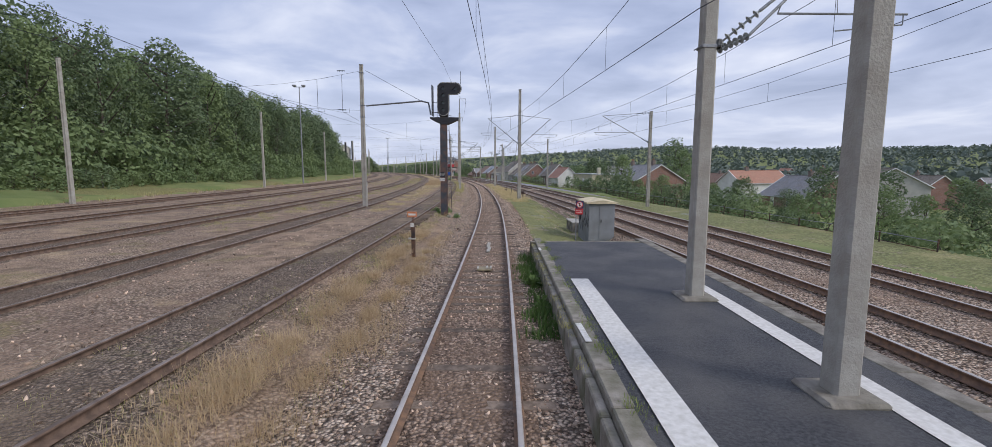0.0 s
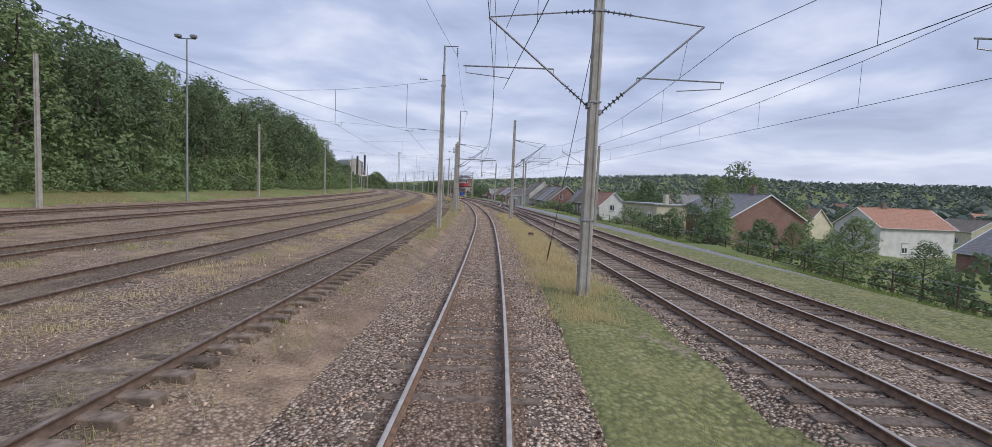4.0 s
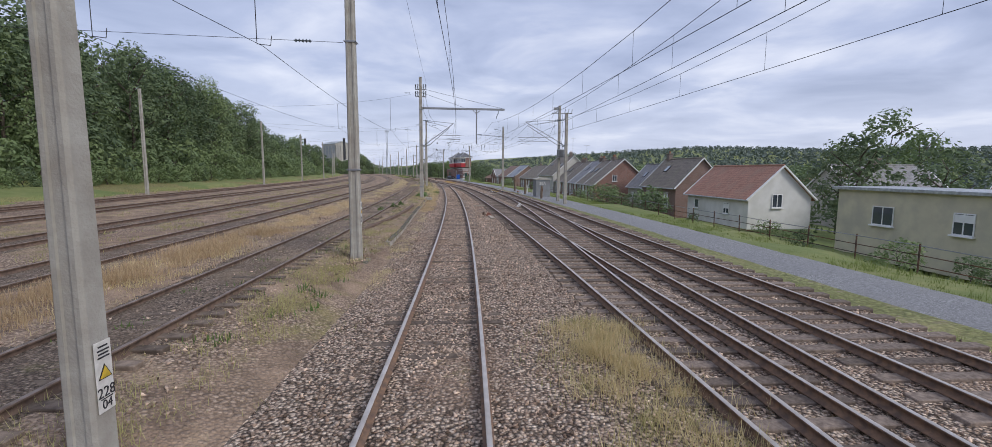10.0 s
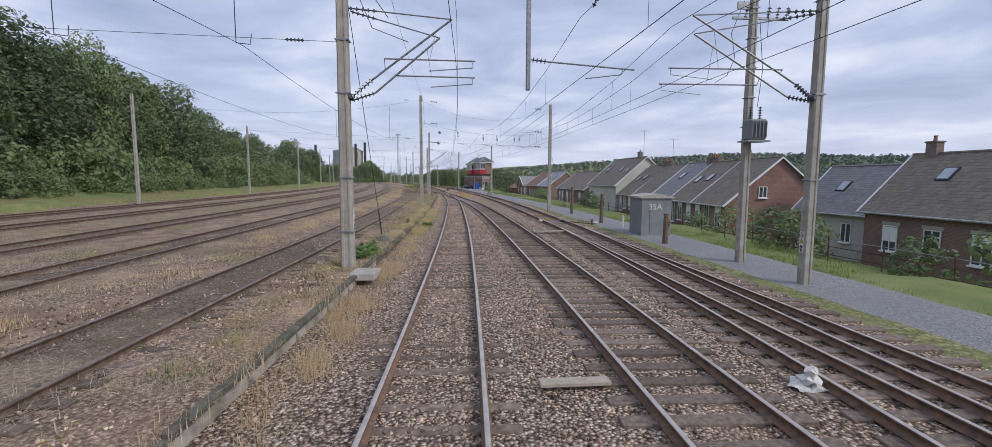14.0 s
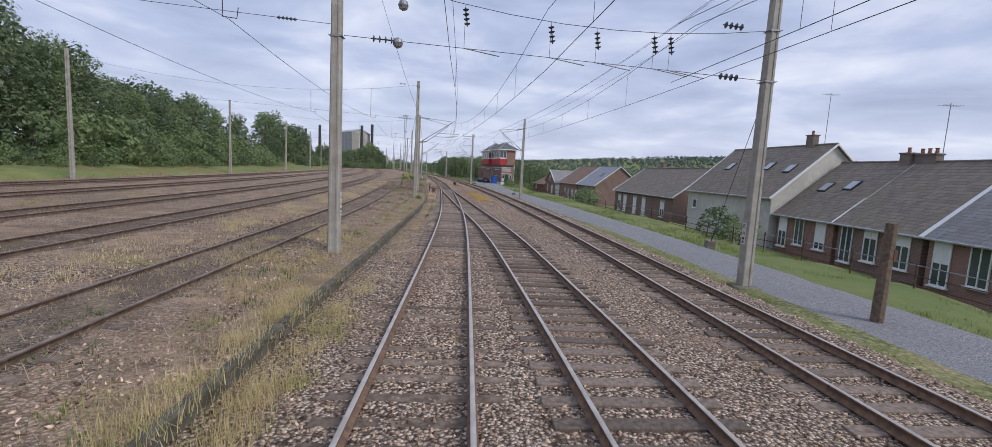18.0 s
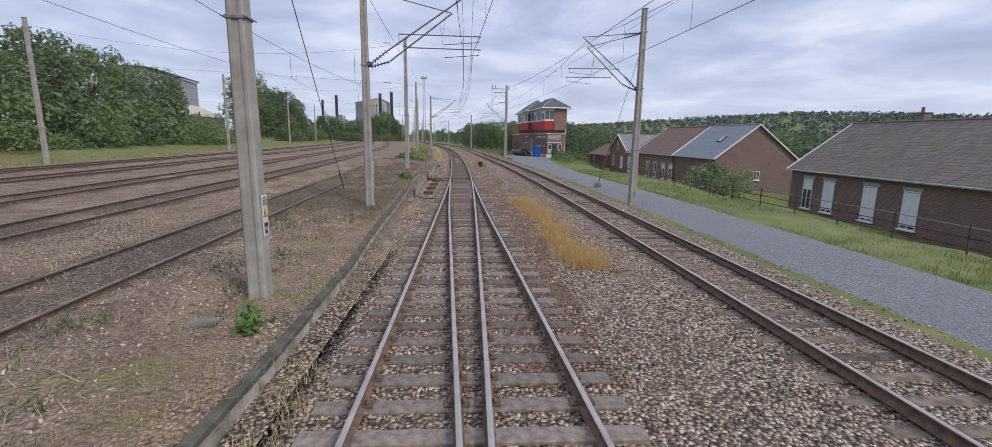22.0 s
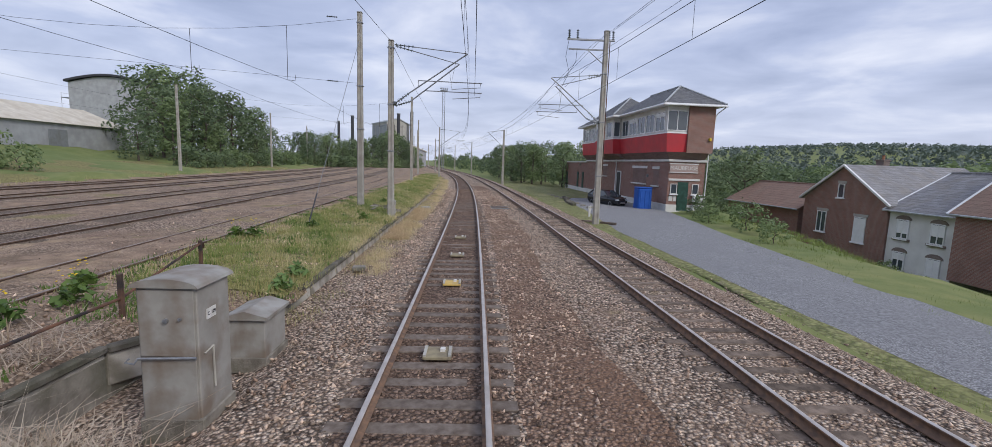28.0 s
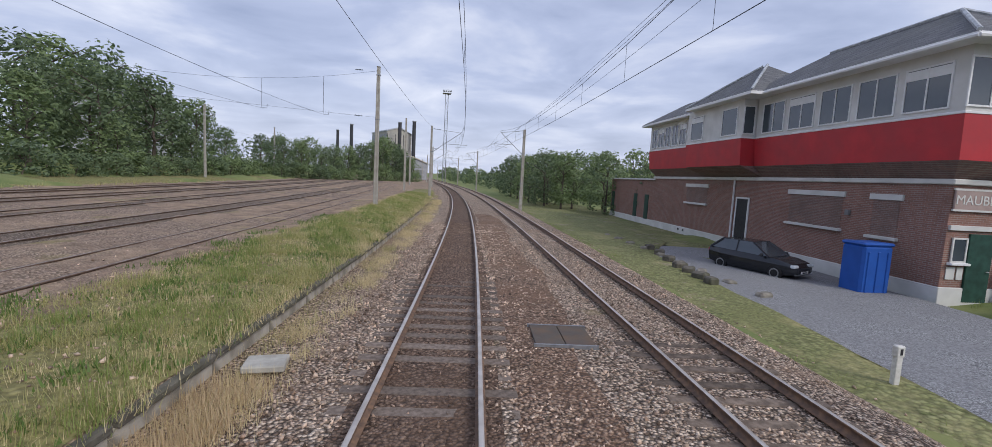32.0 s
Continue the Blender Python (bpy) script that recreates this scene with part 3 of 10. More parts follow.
gx = np.concatenate([-np.geomspace(4000, 150, 16), np.arange(-140, 95, 1.6), np.geomspace(100, 4000, 18)])
gy = np.concatenate([-np.geomspace(1500, 25, 8), np.arange(-20, 430, 1.6), np.geomspace(440, 4200, 18)])
GX, GY = np.meshgrid(gx, gy)
gs, gd = along(GX, GY)
gz = ground_z(gs, gd)
bed = (gd > -2.6) & (gd < east(gs) + 2.5) & (gs > -60)
yard_bed = (gd <= -2.6) & (gd > -31)
rough_amount = np.where(bed | yard_bed, 0.0, np.clip((np.abs(gd - 2) - 8) / 20, 0.03, 0.5))
gz = gz + rough_amount * lumps(GX.ravel(), GY.ravel(), 7.0) - np.where(yard_bed & (gd > -31.5) | bed & (gd < east(gs) + 0.8), 0.9, 0.0) - np.where((gd > east(gs) + 3.6) & (gd < east(gs) + 7.0) & (gs > 14) & (gs < 326), 0.1, 0.0)
nx, ny = len(gx), len(gy)
idx = np.arange(nx * ny).reshape(ny, nx)
gfaces = np.stack([idx[:-1, :-1], idx[:-1, 1:], idx[1:, 1:], idx[1:, :-1]], -1).reshape(-1, 4)
ground = new("ground", np_mesh("ground", np.stack([GX.ravel(), GY.ravel(), gz], -1), gfaces, GROUND))
ground.data.polygons.foreach_set("use_smooth", [True] * len(gfaces))
tagged(ground, "rough grass and earth falling away to the town", "ground", kind="structure")


def strip(name, s0, s1, columns, material, label, category, step=1.0, bumps=0.012):
    """A surface along the line. columns: functions of s that give (d, z) from left to right."""
    ss = np.arange(s0, s1 + 0.01, step)
    ds = np.stack([np.broadcast_to(c(ss)[0], ss.shape) for c in columns], 1)
    zs = np.stack([np.broadcast_to(c(ss)[1], ss.shape) for c in columns], 1)
    S2 = np.repeat(ss[:, None], len(columns), 1)
    x, y = plan(S2, ds)
    zs = zs + bumps * lumps(x, y, 0.9) + bumps * 0.8 * lumps(x, y, 3.1, 2.0)
    i = np.arange(x.size).reshape(x.shape)
    faces = np.stack([i[:-1, :-1], i[:-1, 1:], i[1:, 1:], i[1:, :-1]], -1).reshape(-1, 4)
    ob = new(name, np_mesh(name, np.stack([x.ravel(), y.ravel(), zs.ravel()], -1), faces, material))
    ob.data.polygons.foreach_set("use_smooth", [True] * len(faces))
    return tagged(ob, label, category, kind="structure") if category else tagged(ob, label)


def kerb_line(s):
    return np.interp(s, [-60, 90, 101, 110, 119, 136, 153, 160, 173, 181, 189, 195, 201, 205, 212, 217.4, 223, 235, 237.5, 245.2, 246.3, 250, 270, 290, 310], [-2.9, -2.8, -2.68, -2.64, -2.84, -2.8, -2.68, -2.6, -2.56, -2.5, -2.27, -2.07, -2.18, -2.45, -2.7, -2.96, -3.29, -3.45, -4.95, -4.85, -3.2, -3.25, -3.28, -3.25, -3.2])


def recess(s):
    """Depth of the pit behind the lineside cabinets."""
    return 0.48 * np.clip((s - 240.5) / 1.2, 0, 1) * np.clip((246.4 - s) / 0.8, 0, 1)


def hollow(s, d):
    """Depth of the grassy hollow between the tracks beyond the platform's end."""
    w = np.clip((s - 16.6) / 0.5, 0, 1) * np.clip((50 - s) / 16, 0, 1)
    u = (d - 2.0) / (np.interp(s, GRID_S, EAST_A) - 1.35 - 2.0)
    return w * np.interp(u, [0, 0.12, 0.45, 0.62, 0.85, 1.0], [0, 0.12, 0.24, 0.5, 0.5, 0])


def bed_columns():
    cols = [lambda s: (kerb_line(s) - 0.02, np.where(s > 105, -0.2, -0.3) - recess(s)), lambda s: (kerb_line(s) + 0.5, np.where(s > 105, -0.22, -0.21) - recess(s)), lambda s: (np.maximum(-3.0, kerb_line(s) + 0.6), -0.22 - 0.55 * recess(s)), lambda s: (np.maximum(-2.45, kerb_line(s) + 0.7), -0.215)]
    for d in np.arange(-1.7, 1.8, 0.34):
        cols.append(lambda s, d=d: (d, -0.19 if abs(d) < 1.5 else -0.205))
    for f in np.linspace(0.0, 1.0, 30)[1:]:
        cols.append(lambda s, f=f: (1.9 + (east(s) + 1.7 - 1.9) * f, -0.2 - hollow(s, 1.9 + (east(s) + 1.7 - 1.9) * f)))
    cols += [lambda s: (east(s) + 2.1, -0.3), lambda s: (east(s) + 2.8, -0.58), lambda s: (east(s) + 3.3, -0.62)]
    return cols


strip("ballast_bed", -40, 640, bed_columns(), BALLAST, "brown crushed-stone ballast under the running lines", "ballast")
strip("four_foot", -40, 48, [lambda s, d=d: (d, -0.182) for d in (-1.0, -0.7, -0.35, 0, 0.35, 0.7, 1.0)], BALLAST_M, "brown dirty ballast between the running rails", "ballast")
BALLAST_R = gravel("rusty_ballast", [(0.15, 0.09, 0.062), (0.66, 0.48, 0.36), (0.30, 0.185, 0.13), (0.50, 0.34, 0.245), (0.20, 0.125, 0.088)], 18.0, dirt=(0.30, 0.18, 0.12), dirt_scale=0.5, dirt_from=0.42, dirt_to=0.66, gap_shade=0.26, depth=0.07)
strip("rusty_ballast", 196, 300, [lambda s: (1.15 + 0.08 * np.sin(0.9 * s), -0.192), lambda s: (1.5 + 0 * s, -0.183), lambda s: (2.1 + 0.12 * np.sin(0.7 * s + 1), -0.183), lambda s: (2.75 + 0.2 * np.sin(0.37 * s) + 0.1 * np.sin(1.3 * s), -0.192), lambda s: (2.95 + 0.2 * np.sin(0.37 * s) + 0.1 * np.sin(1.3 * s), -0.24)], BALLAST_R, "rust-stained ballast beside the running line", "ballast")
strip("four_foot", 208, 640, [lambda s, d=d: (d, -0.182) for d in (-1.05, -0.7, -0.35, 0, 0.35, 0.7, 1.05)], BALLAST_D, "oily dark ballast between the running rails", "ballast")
yard_cols = [lambda s, d=d, z=z: (np.minimum(d, kerb_line(s) - 0.3 - 0.02 * (d + 3.7) ** 2 * (d > -7)), z + 0.05 * np.clip((s - 226) / 14, 0, 1)) for d, z in ((-32.5, 0.5), (-30.5, 0.42), (-29, 0.40), (-27.5, 0.38), (-25, 0.37), (-23, 0.36), (-21, 0.35), (-18.5, 0.33), (-16.5, 0.31), (-14.5, 0.3), (-12.5, 0.28), (-10.5, 0.27), (-9.6, 0.31), (-8.5, 0.28), (-7.3, 0.26), (-6.6, 0.27), (-5.8, 0.26), (-4.8, 0.25), (-4.2, 0.22), (-3.7, 0.15))]
yard_cols += [lambda s: (kerb_line(s) - np.where(s > 107, 0.1, 0.28), np.where(s > 105, 0.125, 0.02)), lambda s: (kerb_line(s) - np.where(s > 107, 0.07, 0.14) + 0.6 * np.clip((107 - s) / 4, 0, 1), np.where(s > 106, -0.1, -0.24))]
strip("yard_bed", -40, 640, yard_cols, YARD, "brown cinder and dirt of the siding yard", "yard ground", step=1.0, bumps=0.03)
YARD_FALL = ((-32.5, -30.5, -29, -27.5, -25, -23, -21, -18.5, -16.5, -14.5, -12.5, -10.5, -9.6, -8.5, -7.3, -6.6, -5.8, -4.8, -4.2, -3.7), (0.5, 0.42, 0.40, 0.38, 0.37, 0.36, 0.35, 0.33, 0.31, 0.3, 0.28, 0.27, 0.31, 0.28, 0.26, 0.27, 0.26, 0.25, 0.22, 0.15))


def bed_column(ln, off, lift, wave):
    """A line along a siding's bed, off metres from its middle."""
    def at(s):
        d = np.interp(s, GRID_S, ln) + off + wave * (np.sin(s * 0.37 + off) + 0.7 * np.sin(s * 1.13 + 2 * off))
        return d, np.interp(d, *YARD_FALL) + 0.05 * np.clip((s - 226) / 14, 0, 1) + lift
    return at


for k, ln in enumerate(YARD_LANES):
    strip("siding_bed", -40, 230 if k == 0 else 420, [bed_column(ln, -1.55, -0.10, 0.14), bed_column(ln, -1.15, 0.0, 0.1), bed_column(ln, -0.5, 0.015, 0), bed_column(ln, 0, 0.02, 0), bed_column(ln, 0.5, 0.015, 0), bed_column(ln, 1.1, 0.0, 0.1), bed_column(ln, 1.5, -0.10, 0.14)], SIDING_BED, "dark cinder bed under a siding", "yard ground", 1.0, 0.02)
strip("wood_edge_turf", -40, 420, [lambda s: (-44.0, 1.7), lambda s: (-40.0, 1.3), lambda s: (-37.0, 1.02), lambda s: (-34.5, 0.86), lambda s: (-32.6 + 0.25 * np.sin(s * 0.4), 0.72), lambda s: (-31.9 + 0.3 * np.sin(s * 0.4), 0.42)], DRY_TURF, "long yellowing turf at the foot of the wood", "turf", 1.0, 0.05)
strip("road", 30, 288, [lambda s: (east(s) + 3.2, -0.63), lambda s: (east(s) + 3.9, -0.56), lambda s: (east(s) + 5.3, -0.53), lambda s: (east(s) + 6.6, -0.56), lambda s: (east(s) + 7.3 + np.interp(s, [240, 262, 275, 315, 330], [0, 2.6, 5.2, 5.2, 0]), -0.66)], ROADM, "grey gravel service road beside the line", "road")

# ---- tracks ----
RAIL = [(-0.07, -0.16), (0.07, -0.16), (0.07, -0.145), (0.012, -0.125), (0.012, -0.045), (0.036, -0.035), (0.036, -0.006), (0.026, 0.0), (-0.026, 0.0), (-0.036, -0.006), (-0.036, -0.035), (-0.012, -0.045), (-0.012, -0.125), (-0.07, -0.145)]


def rail_mesh(name, knots_d, side, s0, s1, z, top, rust=RAIL_RUST):
    """One rail: its profile swept along a lane."""
    ss = np.arange(s0, s1 + 0.01, 1.0 if z == 0 else 2.0)
    d = np.interp(ss, GRID_S, knots_d) + side * 0.7535
    n = len(RAIL)
    prof = np.array(RAIL)
    x, y = plan(np.repeat(ss[:, None], n, 1), d[:, None] + prof[None, :, 0])
    zz = np.broadcast_to(prof[None, :, 1] + z, x.shape)
    i = np.arange(x.size).reshape(x.shape)
    j = np.roll(i, -1, 1)
    faces = np.stack([i[:-1], j[:-1], j[1:], i[1:]], -1)
    me = np_mesh(name, np.stack([x.ravel(), y.ravel(), zz.ravel()], -1), faces.reshape(-1, 4), [rust, top])
    slots = np.zeros(faces.shape[:2], np.int32)
    slots[:, 6:9] = 1
    me.polygons.foreach_set("material_index", slots.ravel())
    return me


def sleeper_mesh(name, length, width, height, material, dip=0.0):
    sh = Shape()
    if dip:
        for c in (-1, 1):
            sh.box((c * (length / 2 - 0.42), 0, -height / 2), (0.84, width, height), 0, 0.02)
        sh.box((0, 0, -height / 2 - dip), (length - 1.6, width * 0.8, height), 0, 0.02)
    else:
        sh.box((0, 0, -height / 2), (length, width, height), 0, 0.012)
    return sh.data(name, material)


OLD_TIMBER = sleeper_mesh("sleeper", 2.5, 0.23, 0.15, SLEEPER_OLD)
TIMBER, LONG_TIMBER = sleeper_mesh("sleeper", 2.6, 0.25, 0.15, SLEEPER_W), sleeper_mesh("sleeper", 3.9, 0.26, 0.15, SLEEPER_W)
CONCRETE_SLEEPER = sleeper_mesh("sleeper", 2.35, 0.24, 0.15, SLEEPER_C)


def track(label, lane_d, s0, s1, z, top, sleepers, group="running lines"):
    """A track: two rails, and sleepers over the stretches (from, to, mesh, height of their tops)."""
    t = thing("railway_track", Matrix(), label, "railway track", group)
    for side in (-1, 1):
        part("rail", rail_mesh("rail", lane_d, side, s0, s1, z, top, SIDING_RUST if "sidings" in group else RAIL_RUST), None, t)
    rnd = random.Random(int(s0) + int(lane_d[100] * 10))
    for a, b, me, zt in sleepers:
        for s in np.arange(math.ceil(a / 0.6) * 0.6, b, 0.6):
            d = float(np.interp(s, GRID_S, lane_d))
            q = spot(s + rnd.uniform(-0.03, 0.03), d + rnd.uniform(-0.04, 0.04), zt + rnd.uniform(-0.012, 0.012), rnd.uniform(-1.2, 1.2))
            part("sleeper", me, None, t, m=q)
    return t


track("running line with worn shiny rails in brown ballast", OWN, -30, 620, 0.0, RAIL_TOP, [(2, 46, OLD_TIMBER, -0.176), (94, 172, OLD_TIMBER, -0.19), (222, 232, TIMBER, -0.17), (232.2, 252, CONCRETE_SLEEPER, -0.174), (252, 275, TIMBER, -0.18)])
track("line that joins the running line by a turnout", EAST_A, -30, 222, 0.0, RAIL_TOP, [(40, 100, TIMBER, -0.165), (125, 176, TIMBER, -0.155)])
track("crossover line between two running lines", EAST_B, 76, 150, 0.0, RAIL_TOP, [])
track("outer running line with rust-brown rails", EAST_C, -30, 620, 0.0, RAIL_TOP, [(36, 94, TIMBER, -0.16), (94, 150, LONG_TIMBER, -0.158), (150, 178, TIMBER, -0.168), (178, 214, OLD_TIMBER, -0.19), (214, 270, OLD_TIMBER, -0.186)])
for lane_d, z in zip(YARD_LANES, YARD_Z):
    near = lane_d is YARD_LANES[0]
    track("disused rusty siding sunk in dirt", lane_d, -30, 366, z, RAIL_DULL, [(20, 205, OLD_TIMBER, z - 0.118)] if near else [(40, 190, OLD_TIMBER, z - 0.13)] if lane_d is YARD_LANES[1] else [], "yard sidings")
# timbers shared by the two tracks of the turnouts
rnd = random.Random(5)
for name_s, a, b, la, lb, zt in (("east", 100, 125, EAST_A, EAST_B, -0.155), ("own", 174, 222, OWN, EAST_A, -0.148)):
    t = thing("turnout_timbers", Matrix(), "weathered timbers under a turnout", "turnout timbers", kind="structure")
    for s in np.arange(math.ceil(a / 0.6) * 0.6, b, 0.6):
        da, db = np.interp(s, GRID_S, la), np.interp(s, GRID_S, lb)
        sh = Shape().box((0, 0, -0.075), (abs(db - da) + 2.6, 0.26, 0.15), 0, 0.012)
        part("sleeper", sh, SLEEPER_T if name_s == "own" else SLEEPER_W, t, m=spot(s, float(da + db) / 2, zt + rnd.uniform(-0.01, 0.01), rnd.uniform(-0.8, 0.8)))
# rail chairs on the turnout that the train runs over
chairs = thing("rail_chairs", Matrix(), "rusty cast chairs that hold the turnout's rails", "rail chairs", kind="structure")
CHAIR = Shape().box((0, 0, 0.01), (0.30, 0.15, 0.03), 0, 0.006).box((-0.085, 0, 0.035), (0.045, 0.1, 0.05), 0, 0.01).box((0.085, 0, 0.035), (0.045, 0.1, 0.05), 0, 0.01).data("chair", RAIL_RUST)
for k in range(326, 386):
    s = k * 0.6
    d = float(np.interp(s, GRID_S, EAST_A))
    for c in (-0.7535, d + 0.7535) if d < 0.35 else (-0.7535, 0.7535, d - 0.7535, d + 0.7535):
        part("chair", CHAIR, None, chairs, m=spot(s, c, -0.146))

for k in range(357, 374):
    part("slide_chair", Shape().box((0, 0, 0.02), (0.12, 0.11, 0.06), 0, 0.012), RAIL_TOP, chairs, "worn pale slide chair", m=spot(k * 0.6, 0.625, -0.15))

# ---- masts and overhead line ----
def letters(parent, text, size, material, m, label="", depth=0.004):
    """Raised lettering in the built-in font, as a mesh."""
    cu = bpy.data.curves.new("lettering", "FONT")
    cu.body, cu.size, cu.extrude, cu.align_x, cu.align_y = text, size, depth, "CENTER", "CENTER"
    tmp = bpy.data.objects.new("lettering", cu)
    me = bpy.data.meshes.new_from_object(tmp)
    bpy.data.objects.remove(tmp)
    me.materials.clear()
    me.materials.append(material)
    ob = new("lettering", me)
    ob.parent, ob.matrix_basis = parent, m
    return tagged(ob, label) if label else ob


FACE = pose(0, 0, 0, 90, 0, 0)   # lettering that faces back along the line


def insulator(sh, p, q, slot=0, r=0.075, n=5):
    """A string of discs between two places."""
    p, q = Vector(p), Vector(q)
    sh.tube(p, q, 0.022, n=6, slot=slot)
    ax = (q - p).normalized()
    for k in range(n):
        c = p.lerp(q, (k + 0.5) / n)
        sh.tube(c - ax * 0.014, c + ax * 0.02, r, r * 0.55, n=9, slot=slot)


def pole_shape(z0, z1, w0=0.32, w1=0.22, ribs=True):
    """A tapered concrete mast of square section with chamfered corners; ribs sinks a groove into the faces that look along the line."""
    sh, rings = Shape(), []
    for z, w in ((z0, w0), (z1, w1)):
        c, hw, g = w * 0.12, w / 2, 0.024
        front = [(-hw + c, -hw)] + ([(-hw * 0.42, -hw), (-hw * 0.36, -hw + g), (hw * 0.36, -hw + g), (hw * 0.42, -hw)] if ribs else []) + [(hw - c, -hw), (hw, -hw + c)]
        rings.append([(x, y, z) for x, y in front] + [(-x, -y, z) for x, y in front])
        rings[-1].insert(len(front), (hw, hw - c, z))
        rings[-1].append((-hw, -hw + c, z))
        # the mirrored half carries its own corner already
        rings[-1] = [q for k, q in enumerate(rings[-1]) if q not in rings[-1][:k]]
    n = len(rings[0])
    sh.add(rings[0] + rings[1], [(k, (k + 1) % n, n + (k + 1) % n, n + k) for k in range(n)] + [tuple(range(n))[::-1], tuple(range(n, 2 * n))])
    return sh


def mast(s, d, z0, z1, label, w0=0.32, w1=0.22, bands=(), footing=True, turn=0.0, plate=None, number=None):
    """A concrete catenary mast with its footing, clamp bands and number plate."""
    m = thing("catenary_mast", spot(s, d, 0, turn), label, "mast", "catenary masts")
    part("pole", pole_shape(z0 - 0.5, z1, w0, w1, s > 20), CONCRETE, m)
    part("cap", Shape().box((0, 0, z1 + 0.02), (w1 + 0.03, w1 + 0.03, 0.05), 0, 0.015), KERBM, m)
    if footing:
        part("footing", Shape().box((0, 0, z0 - 0.13), (w0 + 0.42, w0 + 0.42, 0.3), 0, 0.04), KERBM, m)
    for z in bands:
        w = w0 + (w1 - w0) * (z - z0) / (z1 - z0) + 0.03
        sh = Shape().box((0, 0, z), (w, w, 0.07), 0, 0.012)
        for sx in (-1, 1):
            sh.tube((sx * (w / 2 + 0.02), -w / 2 - 0.05, z), (sx * (w / 2 + 0.02), w / 2 + 0.05, z), 0.012, n=6)
        part("clamp_band", sh, STEEL, m)
    if plate:
        # on the face that looks to the line
        w, side = w0 * 0.97, -1 if d > 0 else 1
        face = pose(side * w / 2, 0, z0 + plate, 0, 0, 90 * side)
        pl = part("number_plate", Shape().box((0, -0.012, 0), (0.21, 0.012, 0.72), 0, 0.004), WHITE, m, "white enamel plate with a yellow warning triangle", m=face)
        part("triangle_border", Shape().plate([(-0.085, -0.02), (0.085, -0.02), (0, 0.13)], -0.004, axis="y", off=-0.019), BLACKP, pl)
        part("warning_triangle", Shape().plate([(-0.066, -0.009), (0.066, -0.009), (0, 0.107)], -0.005, axis="y", off=-0.0235), YELLOW, pl)
        for wd, zz in ((0.12, 0.31), (0.15, 0.27), (0.13, 0.235), (0.15, 0.2)):
            part("marking", Shape().box((0, -0.021, zz), (wd, 0.004, 0.016)), BLACKP, pl)
        if number:
            letters(pl, number[0], 0.15, BLACKP, pose(0, -0.022, -0.16) @ FACE, "", 0.002)
            letters(pl, number[1], 0.13, BLACKP, pose(0, -0.022, -0.285) @ FACE, "", 0.002)
        else:
            for wd, zz in ((0.13, -0.16), (0.09, -0.28)):
                part("marking", Shape().box((0, -0.021, zz), (wd, 0.004, 0.07)), BLACKP, pl)
        part("marking", Shape().box((0, -0.021, -0.222), (0.15, 0.004, 0.01)), BLACKP, pl)
    return m


def cantilever(m, side, reach, z_tip, z_foot, z_arm, w=0.27, twin=False, tail=1.6, pale=False):
    """A bracket arm on a mast: raking tube, top tie, insulators, and the registration arm that steadies the contact wire."""
    x0, ins = side * w / 2, INSUL_W if pale else INSUL
    for k in range(2 if twin else 1):
        y, dz, dx = (0.0 if not twin else (-0.35, 0.35)[k]), -0.35 * k, -0.4 * side * k
        tip = (side * reach + dx, y, z_tip + dz)
        foot = (x0 + side * 0.75, y * 0.5, z_foot + (z_tip - z_foot) * 0.75 / reach + dz)
        c = part("cantilever", Shape().tube(foot, tip, 0.032, n=8), STEEL, m)
        sh = Shape()
        insulator(sh, (x0 + side * 0.06, 0, z_foot + dz * 0.3), foot, r=0.085, n=6)
        part("insulator", sh, ins, c)
        part("bracket", Shape().box((x0 + side * 0.03, 0, z_foot), (0.1, 0.34, 0.16), 0, 0.02), STEEL, c)
        top = (x0 + side * 0.05, y * 0.4, z_tip + 0.32)
        mid = Vector(top).lerp(Vector(tip), 0.28)
        sh = Shape()
        insulator(sh, top, mid, r=0.07, n=5)
        part("insulator", sh, ins, c)
        part("top_tie", Shape().tube(mid, tip, 0.02, n=6), STEEL, c)
        a0 = Vector(foot).lerp(Vector(tip), 0.16 if not k else 0.3)
        sh = Shape().path([(a0.x, y, z_arm + dz), (side * (reach + tail * 0.45), y, z_arm - 0.02 + dz)], 0.022)
        sh.path([(side * (reach + tail * 0.4), y, z_arm - 0.03 + dz), (side * (reach + tail * 0.4), y, z_arm - 0.22 + dz), (side * (reach - 0.7), y, z_arm - 0.34 + dz)], 0.015)
        sh.tube((a0.x, y, z_arm + dz), a0, 0.012, n=5)
        sh.tube((side * (reach * 0.8), y, z_arm + dz), Vector(foot).lerp(Vector(tip), 0.8), 0.008, n=5)
        part("registration_arm", sh, STEEL, c)


YELLOW = mat("yellow_paint", (0.75, 0.52, 0.06), 0.6, scale=9)
WARM_CONCRETE = "weathered concrete catenary mast with a steel bracket arm"
PLAIN_CONCRETE = "plain weathered concrete catenary mast"

